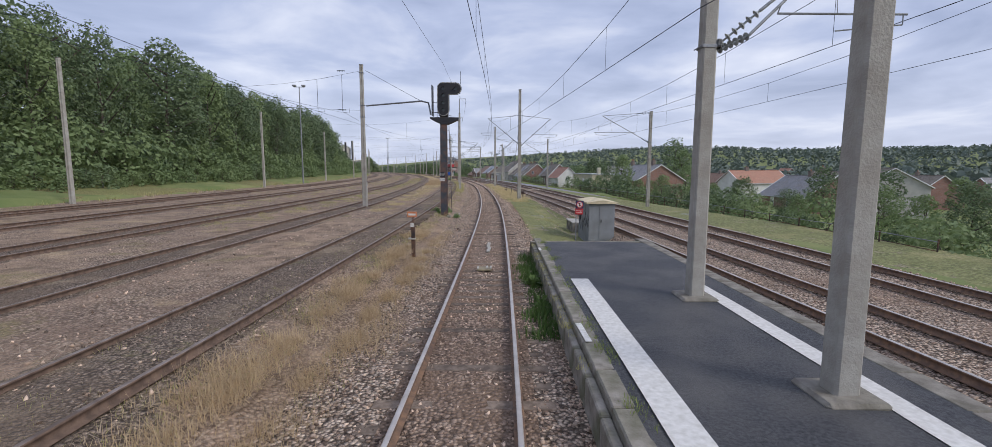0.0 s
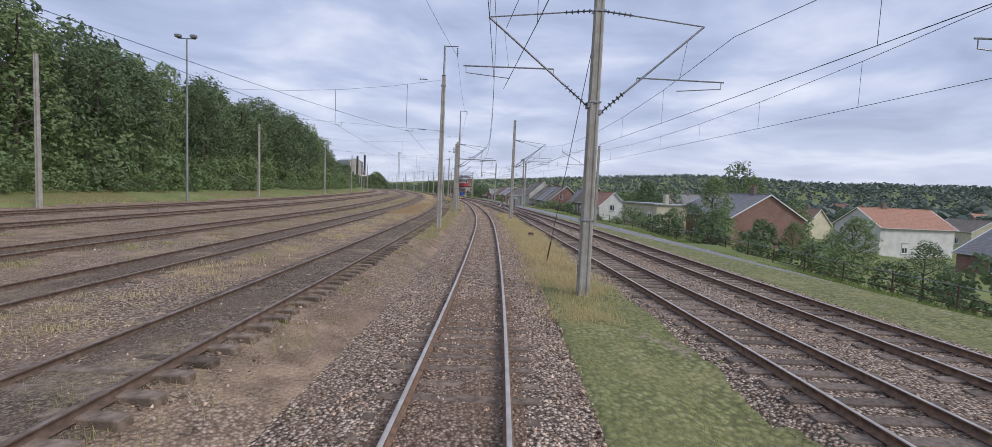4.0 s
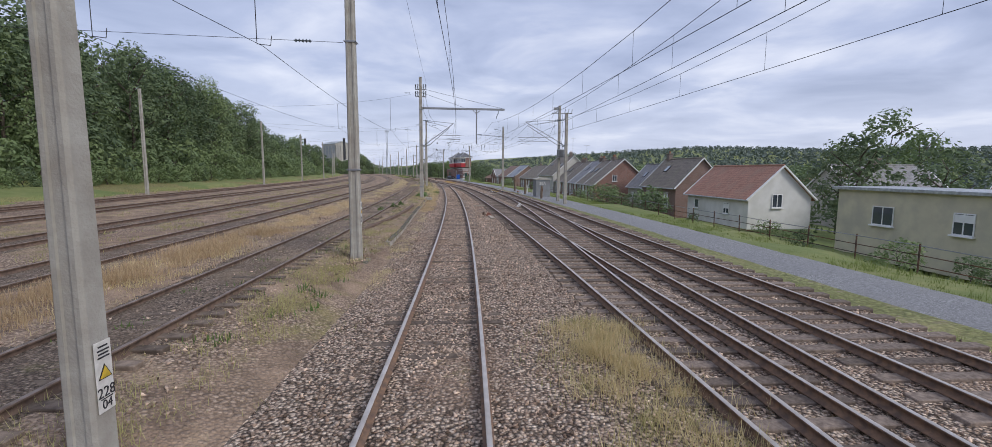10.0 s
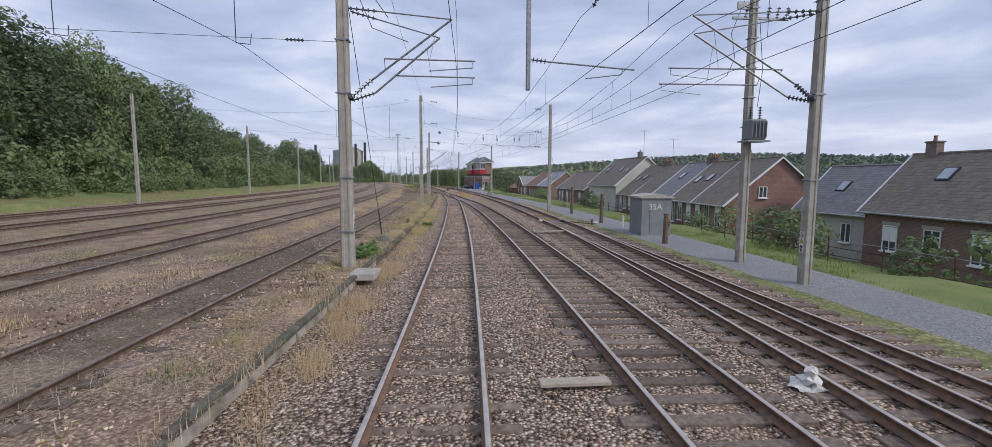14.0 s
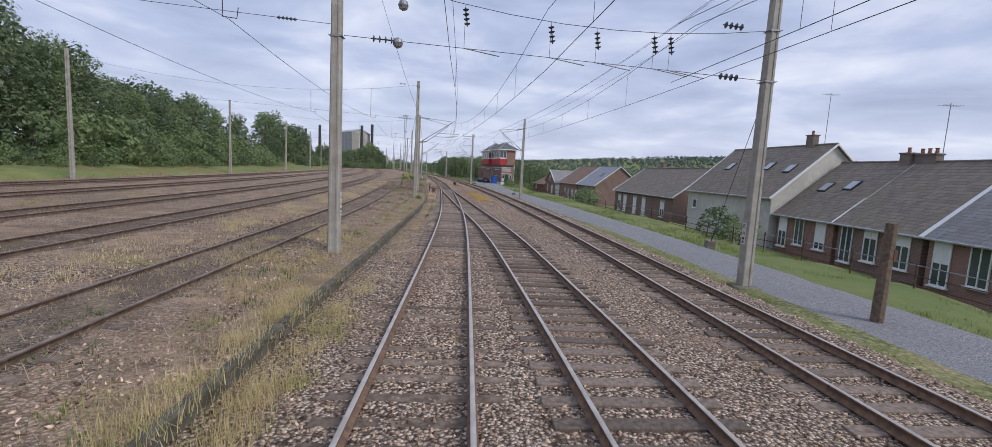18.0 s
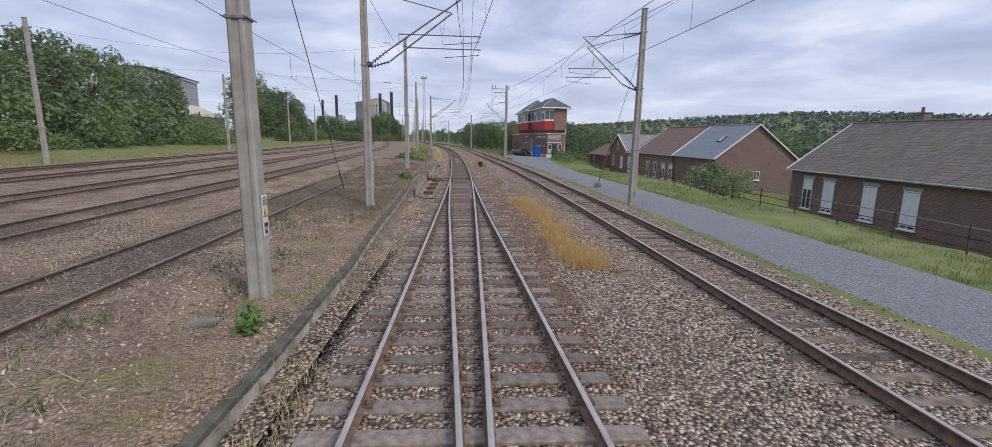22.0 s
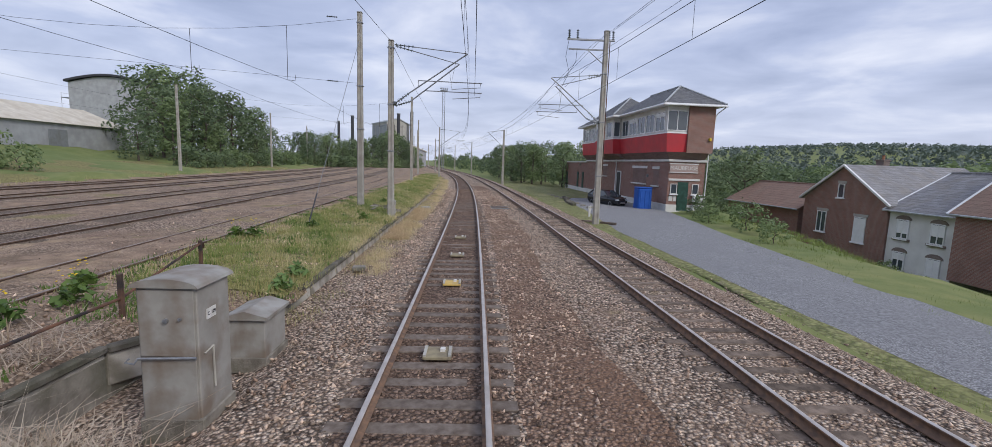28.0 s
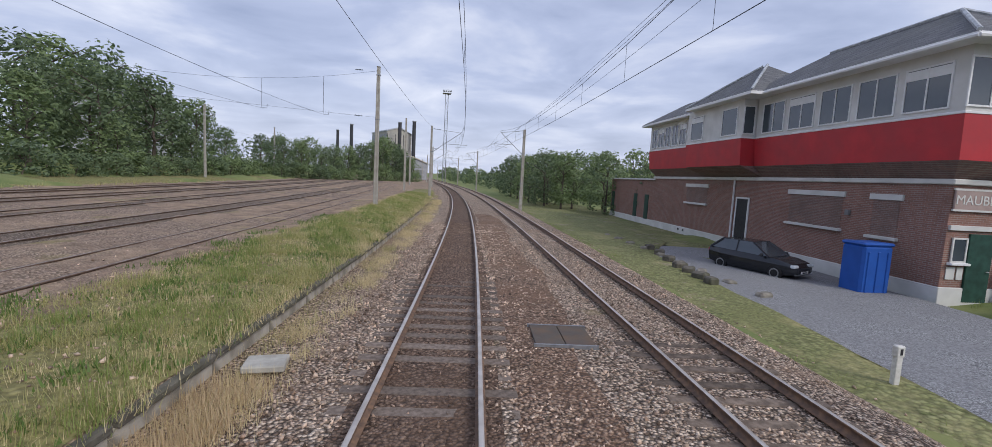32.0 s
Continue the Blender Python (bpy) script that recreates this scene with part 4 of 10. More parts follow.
mast_p1 = mast(33.3, -8.95, 0.2, 10.1, "weathered concrete mast tied to the signal by a steel boom", bands=(7.4, 6.6, 9.6), plate=1.5)
mast_p4 = mast(68.3, -3.4, -0.2, 10.9, "tall concrete mast with a steel tube on its head", 0.36, 0.25, bands=(7.0, 10.2, 3.2), plate=1.6)
mast_p6 = mast(91.05, -3.27, -0.2, 8.45, WARM_CONCRETE, bands=(5.6, 8.2), plate=1.15, number=("228", "04"))
cantilever(mast_p6, 1, 3.55, 8.0, 5.65, 6.75, twin=True)
mast_p7 = mast(101.95, -3.15, 0.0, 10.7, "tall concrete mast with a steel tube on its head", 0.36, 0.25, bands=(7.0, 10.2, 3.0), plate=1.6)
mast_p9 = mast(136.0, -3.3, 0.05, 12.4, "tall concrete mast crowded with switchgear and a long boom", 0.4, 0.28, bands=(1.3, 3.0, 5.6, 7.2, 9.2, 10.9), plate=1.6)
cantilever(mast_p9, 1, 3.35, 7.8, 5.5, 6.6, 0.34, twin=True)
mast_a1 = mast(170.6, -3.5, 0.0, 11.4, "tall concrete mast that carries a cross-span", 0.36, 0.26, bands=(6.7, 8.7, 11.0), plate=1.7)
mast_a2 = mast(170.9, 10.2, -0.5, 10.8, "tall concrete mast that carries a cross-span", 0.38, 0.28, bands=(6.3, 7.9, 10.3), plate=1.8)
mast_q2 = mast(198.65, -3.2, 0.0, 10.3, "tall concrete mast that carries a yard cross-span", 0.34, 0.24, bands=(6.9, 9.9, 4.8), plate=1.6)
mast_q5 = mast(209.4, -3.5, 0.0, 8.5, WARM_CONCRETE, bands=(5.6, 8.2), plate=1.6)
cantilever(mast_q5, 1, 3.7, 8.0, 5.65, 6.7, twin=True)
mast_r4 = mast(229.9, -4.4, 0.05, 10.4, "tall concrete mast that carries a yard cross-span", 0.34, 0.24, bands=(6.9, 9.9, 4.6), plate=1.6)
mast_s4 = mast(260.2, -3.56, -0.1, 8.5, WARM_CONCRETE, 0.29, 0.23, bands=(5.6, 8.2, 3.4), plate=1.5, number=("227", "46"))
cantilever(mast_s4, 1, 3.6, 8.0, 5.65, 6.7, twin=True)
mast_s3 = mast(263.7, -5.82, 0.25, 10.7, "tall concrete mast that carries a yard cross-span", 0.34, 0.24, bands=(6.9, 10.2, 4.6))
mast_s5 = mast(298.0, -6.7, 0.2, 10.8, "tall concrete mast that carries a yard cross-span", 0.34, 0.24, bands=(6.9, 10.2))
mast_p2 = mast(49.0, 3.27, -0.3, 11.1, "concrete mast with bracket arms on both sides", 0.38, 0.26, bands=(5.8, 8.5, 2.2), plate=1.2)
cantilever(mast_p2, -1, 3.3, 8.2, 5.7, 6.75, 0.3)
cantilever(mast_p2, 1, 3.2, 8.2, 5.5, 6.6, 0.3)
mast_p5 = mast(85.8, 3.02, -0.25, 10.6, WARM_CONCRETE, 0.36, 0.25, bands=(5.7, 8.6), plate=1.6)
cantilever(mast_p5, 1, 3.4, 8.2, 5.7, 6.7, 0.3, twin=True)
for s, d, top, reach, name in ((44.2, 15.2, 8.4, 4.6, "mast_p3"), (90.3, 13.72, 8.8, 4.5, "mast_p8"), (215.4, 9.42, 9.5, 3.2, "mast_q3"), (265.3, 8.05, 10.8, 3.2, "mast_s1"), (311.0, 6.57, 8.1, 2.5, "mast_s2")):
    m = mast(s, d, -0.6, top, WARM_CONCRETE, 0.36 if s > 200 else 0.3, 0.25, bands=(5.6, min(top - 0.3, 8.4), 2.4), plate=1.9)
    cantilever(m, -1, reach, min(8.0, top - 0.4), 5.6, 6.5, 0.28, twin=s in (215.4, 265.3), pale=s > 260)
    if name == "mast_s1":
        mast_s1 = m
mast_p10 = mast(140.0, 12.3, -0.6, 10.4, "dark steel-banded mast with a pole transformer", 0.34, 0.26, bands=(5.2, 6.4, 7.6, 8.8, 10.0))
mast_p11 = mast(135.9, 12.05, -0.6, 9.1, WARM_CONCRETE, 0.34, 0.28, bands=(5.8, 8.8, 3.0), plate=1.5)
cantilever(mast_p11, -1, 4.5, 8.1, 5.7, 6.5, 0.3, twin=True)

# head tubes on two masts
for m, w in ((mast_p4, 0.25), (mast_p7, 0.25)):
    top = 13.0 if m is mast_p4 else 14.0
    part("head_tube", Shape().tube((0, 0, 9.9), (0, 0, top), 0.07, n=8), STEEL, m)
    part("head_arm", Shape().tube((0, 0, top - 0.06), (0.95, 0, top - 0.02), 0.035, n=6), STEEL, m)
    sh = Shape()
    insulator(sh, (0.9, 0, top - 0.1), (0.9, 0, top - 0.75), n=4, r=0.07)
    part("insulator", sh, INSUL, m)

# boom with drop post on the switchgear mast
boom = part("boom", Shape().box((4.4, 0, 9.35), (8.6, 0.16, 0.2), 0, 0.02), STEEL, mast_p9)
part("boom_tie", Shape().tube((0.1, 0, 11.3), (8.5, 0, 9.45), 0.014, n=5).tube((0.1, 0, 10.9), (4.4, 0, 9.5), 0.014, n=5), WIREM, boom)
part("drop_post", Shape().box((5.75, 0, 7.55), (0.14, 0.14, 3.5), 0, 0.02), STEEL, boom)
part("drop_bracket", Shape().tube((5.4, 0, 9.2), (5.75, 0, 8.9), 0.04).tube((6.1, 0, 9.2), (5.75, 0, 8.9), 0.04), STEEL, boom)
sh = Shape()
insulator(sh, (5.85, 0, 6.75), (6.35, 0, 6.7), r=0.09, n=4)
insulator(sh, (8.1, 0, 9.2), (7.8, 0, 8.4), n=5)
part("insulator", sh, INSUL, boom)
part("registration_arm", Shape().path([(6.35, 0, 6.7), (9.2, 0, 6.5)], 0.025).path([(8.8, 0, 6.5), (8.8, 0, 6.35), (7.6, 0, 6.2)], 0.016), STEEL, boom)
# switchgear on its head
for z in (11.2, 10.5):
    rack = part("switch_frame", Shape().box((0, 0, z), (1.1, 0.1, 0.08), 0, 0.01).box((0, 0.2, z), (0.9, 0.06, 0.06), 0, 0.01), STEEL, mast_p9)
    for x in (-0.5, -0.28, 0.28, 0.5):
        sh = Shape()
        insulator(sh, (x, 0, z + 0.04), (x, 0, z + 0.55), r=0.09, n=5)
        part("insulator", sh, INSUL, rack)
part("down_lead", Shape().path([(0.2, 0.1, 11.6), (0.55, 0.1, 10.2), (0.9, 0, 8.6), (1.4, 0, 7.9)], 0.012, 5).path([(0.24, -0.1, 11), (0.3, -0.1, 9), (0.9, 0, 7.6), (2.0, 0, 7.2)], 0.012, 5), WIREM, mast_p9)

# transformer
tr = part("transformer", Shape().box((0.1, -0.35, 5.05), (0.75, 0.55, 0.85), 0, 0.06), GREYBOX, mast_p10, "grey pole-mounted transformer")
for k in range(5):
    part("cooling_fin", Shape().box((-0.2 + 0.15 * k, -0.66, 5.05), (0.03, 0.1, 0.65)), GREYBOX, tr)
for x in (-0.1, 0.3):
    sh = Shape()
    insulator(sh, (x, -0.35, 5.48), (x, -0.35, 6.0), r=0.09, n=5)
    part("bushing", sh, INSUL, tr)
part("platform", Shape().box((0.1, -0.35, 4.58), (0.95, 0.75, 0.06)), STEEL, tr)
part("top_arm", Shape().box((0.3, 0, 9.6), (2.4, 0.09, 0.1), 0, 0.01).box((-0.4, 0, 10.1), (0.6, 0.07, 0.3), 0, 0.01), STEEL, mast_p10)
sh = Shape()
for x in (-0.35, 0.6, 1.0, 1.4):
    insulator(sh, (x, 0, 9.6), (x + 0.1, 0, 10.1), r=0.08, n=4)
part("insulator", sh, INSUL_W, mast_p10)
part("jumper", Shape().path([(-0.4, 0, 10.3), (-0.9, 0, 9.0), (-0.7, 0, 8.0), (-1.0, 0, 7.3), (-1.5, 0, 7.0)], 0.012, 5).path([(0.2, -0.3, 6.0), (0.4, -0.2, 7.5), (0.3, 0, 9.5)], 0.012, 5), WIREM, mast_p10)

# crossarms on the tall mast by the signal cabin
head = part("crossarm", Shape().box((-1.05, 0, 10.3), (2.5, 0.1, 0.1), 0, 0.01).box((-1.05, 0.0, 9.75), (2.3, 0.08, 0.08), 0, 0.01).tube((-1.1, 0, 9.75), (-0.15, 0, 9.0), 0.03).tube((0.15, 0, 10.3), (0.5, 0, 10.3), 0.05), STEEL, mast_s1)
for x in (-2.2, -1.7, 0.15, 0.4):
    sh = Shape()
    insulator(sh, (x, 0, 10.35), (x, 0, 10.85), r=0.09, n=5)
    part("insulator", sh, INSUL, head)
part("jumper", Shape().path([(-2.2, 0, 10.3), (-2.35, 0, 9.3), (-2.1, 0, 8.4), (-2.6, 0, 7.4)], 0.012, 5).path([(-1.7, 0, 9.7), (-1.75, 0, 9.0), (-2.4, 0, 8.0)], 0.012, 5), WIREM, mast_s1)
part("conduit", Shape().tube((0.2, -0.1, 1.8), (0.2, -0.1, 10.2), 0.03), RUSTY, mast_s1)

# masts of the line beyond, and the row along the far side of the yard
for s in (318, 362, 408, 458, 512):
    m = mast(s, -3.5, -0.1, 8.6, WARM_CONCRETE, bands=(5.6, 8.2))
    cantilever(m, 1, 3.5, 8.0, 5.6, 6.6)
    if s > 330:
        m = mast(s + 3, 6.4, -0.5, 8.4, WARM_CONCRETE, bands=(5.6,))
        cantilever(m, -1, 2.4, 7.9, 5.6, 6.5)
for s in (330, 362, 395, 430, 470):
    mast(s, -7.5 - (s - 330) * 0.02, 0.2, 10.6, PLAIN_CONCRETE, 0.32, 0.22)
YARD_MASTS = [(2, -30.5), (34.5, -30.5), (67.0, -30.5), (103.3, -31.2), (136.5, -30.4), (168.6, -30.2), (197.6, -30.6), (228.0, -30.7), (260.2, -31.5), (295.3, -33.2), (330, -34.5), (365, -36), (400, -37)]
for s, d in YARD_MASTS:
    mast(s, d, 0.55, 10.7, "pale square concrete mast at the yard's edge", 0.30, 0.22, footing=False)


# ---- wires ----
def wire_shape(points, r=0.009, n=4):
    sh = Shape()
    return sh.path(points, r, n)


def at_line(s, d, z):
    x, y = plan(s, d)
    return (float(x), float(y), z)


def overhead_line(supports, contact_z, top_z, label, d_of=None, sag=1.0):
    """Contact wire, messenger and droppers over one track, between (s, d) supports."""
    t = thing("overhead_line", Matrix(), label, "overhead line", "overhead lines")
    low, high, drops = [], [], []
    for (s0, d0), (s1, d1) in zip(supports, supports[1:]):
        n = max(6, int((s1 - s0) / 5))
        for k in range(n):
            f = k / n
            s, d = s0 + (s1 - s0) * f, d0 + (d1 - d0) * f
            z = top_z - 4 * sag * f * (1 - f)
            low.append(at_line(s, d, contact_z))
            high.append(at_line(s, d, z))
            if k and z - contact_z > 0.25:
                drops.append((low[-1], high[-1]))
    s, d = supports[-1]
    low.append(at_line(s, d, contact_z))
    high.append(at_line(s, d, top_z))
    part("contact_wire", wire_shape(low), WIREM, t)
    part("messenger_wire", wire_shape(high), WIREM, t)
    for a, b in drops:
        part("dropper", wire_shape([a, b], 0.006, 3), WIREM, t)
    return t


overhead_line([(-30, 0.2), (7, -0.2), (49, 0.2), (90.8, -0.15), (135.6, 0.2), (170.6, -0.1), (209.4, 0.2), (259.7, 0.1), (318, -0.1), (362, 0.1), (408, -0.1), (458, 0.1), (512, 0)], 6.3, 7.95, "copper contact and messenger wires above the running line")
overhead_line([(-30, 10.2), (7, 9.0), (49, 7.4), (85.3, 6.0), (135.6, 4.0), (170.6, 2.8), (209.4, 0.6), (259.7, 0.4)], 6.1, 7.95, "copper contact and messenger wires above the joining line")
overhead_line([(-30, 14.2), (5, 13.3), (44.2, 11.8), (90.3, 10.0), (136.1, 8.0), (170.9, 7.6), (215.4, 6.5), (265.3, 5.2), (311, 4.1), (365, 4.0), (411, 4.0), (461, 4.0), (515, 4.0)], 6.1, 7.9, "copper contact and messenger wires above the outer line")
overhead_line([(-30, 12.5), (9.5, 4.3), (49, 0.5)], 6.1, 7.9, "copper wires that cross over to the running line")
overhead_line([(85.3, 6.5), (136.1, 7.1), (170.9, 7.0)], 6.1, 7.9, "copper contact and messenger wires above the crossover")


def single_wire(name, points, label, r=0.009):
    return tagged(new(name, wire_shape(points, r).data(name, WIREM)), label, "wire", "line wires")


def hung(points, sag):
    """Places along a wire hung from points, span by span."""
    out = []
    for p, q in zip(points, points[1:]):
        p, q = Vector(p), Vector(q)
        for k in range(8):
            f = k / 8
            c = p.lerp(q, f)
            c.z -= 4 * sag * f * (1 - f)
            out.append(tuple(c))
    return out + [tuple(points[-1])]


# the return wire along the slender masts
single_wire("earth_wire", hung([at_line(s, d, z) for s, d, z in ((-20, -3.4, 10), (33, -3.3, 10.2), (68.3, -2.5, 12.3), (102.2, -2.4, 13.3), (135.6, -2.7, 11.8), (170.6, -3.3, 11.2), (209.4, -3.5, 8.4), (259.7, -3.5, 8.4), (318, -3.5, 8.5))], 0.45), "dark earth wire slung along the slender concrete masts")
# wires over the yard sidings, held by cross-spans with drop rods
SPANS = [(mast_p1, 33.3, -8.95, 9.7, 34.5), (mast_p4, 68.3, -3.4, 10.6, 67.0), (mast_p7, 102.2, -3.3, 10.4, 103.3), (mast_p9, 135.6, -3.2, 10.8, 136.5), (mast_a1, 170.6, -3.5, 11.0, 168.6), (mast_q2, 198.5, -3.1, 10.0, 197.6), (mast_r4, 229.9, -4.4, 10.1, 228.0), (mast_s3, 263.7, -5.82, 10.4, 260.2), (mast_s5, 298.0, -6.7, 10.5, 295.3)]
lane_pts = {0: [], 1: []}
for m, s, d, z, s_far in SPANS:
    d_far = -30.8
    t = thing("cross_span", Matrix(), "cross-span of wires with drop rods over the yard", "cross-span", "yard cross-spans")
    p, q = at_line(s, d - 0.15, z), at_line(s_far, d_far, 10.3)
    upper = hung([p, q], 1.3)
    part("span_wire", wire_shape(upper, 0.009), WIREM, t)
    p2, q2 = at_line(s, d - 0.15, 7.05), at_line(s_far, d_far, 7.9)
    part("steady_wire", wire_shape([p2, q2], 0.008), WIREM, t)
    for a, b in ((p, q), (p2, q2)):
        a, b = Vector(a), Vector(b)
        ax = (b - a).normalized()
        sh = Shape()
        insulator(sh, a + ax * 1.0, a + ax * 1.55, r=0.06, n=5)
        part("insulator", sh, INSUL, t)
    for k, ln in enumerate(YARD_LANES[:2]):
        dl = float(np.interp(s, GRID_S, ln)) - 0.6
        if dl > d - 1:
            dl = d - 3.0
        f = (dl - d) / (d_far - d)
        a, b = Vector(p).lerp(Vector(q), f), Vector(p2).lerp(Vector(q2), f)
        a.z -= 4 * 1.3 * f * (1 - f)
        part("drop_rod", Shape().tube(a, b, 0.014, n=5).path([b, b + Vector((0.0, 0, -0.16)), b + Vector((0.45, 0, -0.22)), b + Vector((0.5, 0, 0.08))], 0.013, 5), DARKSTEEL, t)
        lane_pts[k].append((b.x + 0.2, b.y, b.z - 0.24))
for k in (0, 1):
    first = at_line(-5, -8.5 - 5 * k, 7.0)
    single_wire("yard_contact_wire", hung([first] + lane_pts[k], 0.35), "single contact wire above a yard siding")
for z in (8.3, 6.9):
    single_wire("telegraph_wire", hung([at_line(s, d + 0.1, z) for s, d in YARD_MASTS], 0.3), "thin wire along the yard-edge masts", 0.008)

# cross-span over the running lines at the two tall masts
t = thing("cross_span", Matrix(), "cross-span with insulators and balance weights over the running lines", "cross-span", "line cross-spans")
pa, pb = Vector(at_line(170.6, -3.3, 8.7)), Vector(at_line(170.9, 10.0, 7.9))
pc, pd = Vector(at_line(170.6, -3.3, 6.75)), Vector(at_line(170.9, 10.0, 6.35))
pe, pf = Vector(at_line(170.6, -3.3, 10.9)), Vector(at_line(170.9, 10.0, 10.3))
spans = [hung([pa, pb], 0.7), [tuple(pc), tuple(pd)], hung([pe, pf], 1.5)]
for pts in spans:
    part("span_wire", wire_shape(pts, 0.01), WIREM, t)
for a, b in ((pa, pb), (pc, pd), (pe, pf)):
    for u, v in ((a, b), (b, a)):
        ax = (v - u).normalized()
        sh = Shape()
        insulator(sh, u + ax * 0.8, u + ax * 1.5, r=0.11, n=4)
        part("insulator", sh, INSUL, t)
for f, zt in ((0.27, 7.4), (0.47, 7.35), (0.58, 7.3), (0.72, 7.2), (0.76, 7.2)):
    b = pc.lerp(pd, f)
    a = pa.lerp(pb, f)
    a.z -= 2.8 * f * (1 - f)
    sh = Shape()
    insulator(sh, a + Vector((0, 0, -0.1)), a + Vector((0.08, 0, -0.65)), r=0.1, n=4)
    part("insulator", sh, INSUL, t)
    part("dropper", wire_shape([a, b], 0.007, 3), WIREM, t)
    part("steady_arm", Shape().path([b, b + Vector((1.1, 0, -0.22))], 0.016, 5), STEEL, t)
for p, z in ((0.13, 7.75), (0.12, 6.65)):
    c = pa.lerp(pb, p)
    part("balance_weight", Shape().lathe([(0.02, -0.16), (0.12, -0.11), (0.16, 0), (0.12, 0.11), (0.02, 0.16)], (c.x, c.y, z), 12), STEEL, t)

# feeder wires along the outer masts
for dd, dz in ((-0.5, 0.0), (0.05, 0.35), (0.6, 0.0)):
    single_wire("feeder_wire", hung([at_line(s, d + dd, z + dz) for s, d, z in ((170.9, 10.2, 10.0), (215.4, 9.2, 9.2), (265.3, 7.7, 10.0), (311, 6.8, 8.6), (365, 6.8, 8.8), (411, 6.8, 8.8))], 0.5), "dark feeder wire slung along the outer masts", 0.008)

# anchor stays
for s, d, z, s2, d2 in ((49.0, 3.3, 8.5, 56.0, 2.9), (198.5, -3.1, 8.6, 214.5, -5.8), (135.6, -3.2, 9.5, 142.5, -3.3), (170.9, 10.2, 6.0, 180.5, 14.4), (263.7, -5.8, 9.5, 255.5, -6.0), (215.4, 9.4, 7.7, 224.2, 10.04)):
    a, b = Vector(at_line(s, d, z)), Vector(at_line(s2, d2, 0.1 if d < 0 else -0.5))
    t = thing("anchor_stay", Matrix(), "steel anchor stay from a mast to the ground", "anchor stay", "anchor stays")
    part("stay_wire", wire_shape([a, b], 0.012, 5), STEEL if s == 263.7 else DARKSTEEL, t)
    sh = Shape().tube(b.lerp(a, 0.04), b.lerp(a, 0.15), 0.028, n=6)
    part("turnbuckle", sh, DARKSTEEL, t)
    if s == 215.4:
        part("guard_tube", Shape().tube(b.lerp(a, 0.1), b.lerp(a, 0.31), 0.035, n=8), STEEL, t, "pale steel guard tube")
    part("anchor_block", Shape().box(tuple(b), (0.5, 0.5, 0.5), 0, 0.05), KERBM, t)

# ---- platform end, relay cabin and signal ----
PLAT_Z = 0.35
platform = thing("platform", Matrix(), "asphalt island platform with worn white edge lines", "platform", kind="structure")
strip_cols = [lambda s, d=d, z=z: (d, z) for d, z in ((2.02, PLAT_Z - 0.004), (2.9, PLAT_Z + 0.012), (4.0, PLAT_Z + 0.02), (5.0, PLAT_Z + 0.01), (5.78, PLAT_Z - 0.01))]
top = strip("platform_surface", -40, 17.2, strip_cols, ASPHALT, "dark damp asphalt", "", 0.6, 0.006)
top.parent = platform
EDGE_STONE = mat("mossy_edge_stone", (0.33, 0.30, 0.26), 0.92, second=(0.19, 0.17, 0.14), scale=5, bump=0.6, bump_scale=25, stain=(0.11, 0.12, 0.055), stain_scale=1.4, stain_amount=0.6)
for k, s in enumerate(np.arange(-20, 18.0, 1.0)):
    part("edge_stone", Shape().box((0.26, 0.5, -0.33), (0.28, 0.985, 0.66), 0, 0.02).box((0.05, 0.5, -0.42), (0.13, 0.985, 0.62), 0, 0.02), EDGE_STONE, platform, m=spot(s, 1.66, PLAT_Z + 0.004 * math.sin(k * 2.3), 0.25 * math.sin(k * 1.7)))
    part("edge_stone", Shape().box((-0.2, 0.5, -0.45), (0.36, 0.985, 0.9), 0, 0.02), KERBM, platform, m=spot(s, 6.1, PLAT_Z))
part("end_wall", Shape().box((2.25, 0.12, -0.6), (4.6, 0.2, 1.2), 0, 0.02), KERBM, platform, m=spot(17.2, 1.66, PLAT_Z - 0.02))


def line_paint(s0, s1, d0, d1):
    return strip("white_line", s0, s1, [lambda s: (d0, PLAT_Z + 0.022), lambda s: (d1, PLAT_Z + 0.022)], WHITE, "worn white edge line", "", 0.55, 0.004)


for piece in (line_paint(-40, 11.36, 2.2, 2.62), line_paint(10.98, 11.36, 2.625, 3.46), line_paint(-40, 10.9, 4.86, 5.2), line_paint(10.62, 10.95, 4.1, 4.855)):
    piece.parent = platform
part("paint_fleck", Shape().box((0, 0, 0.012), (0.1, 0.85, 0.012)), WHITE, platform, m=spot(7.4, 1.86, PLAT_Z + 0.004, 2))
part("paint_fleck", Shape().box((0, 0, 0.012), (0.08, 0.5, 0.012)), WHITE, platform, m=spot(15.4, 1.8, PLAT_Z + 0.004, 2))
for s, d, reach in ((9.58, 4.55, 3.4), (5.33, 4.53, 3.5)):
    m = mast(s, d, PLAT_Z + 0.05, 10.6, "smooth pale grey mast standing on the platform", 0.31, 0.25, bands=(5.4, 8.4))
    cantilever(m, 1, reach, 8.1, 5.45, 6.5, 0.28, twin=s > 9, pale=True)

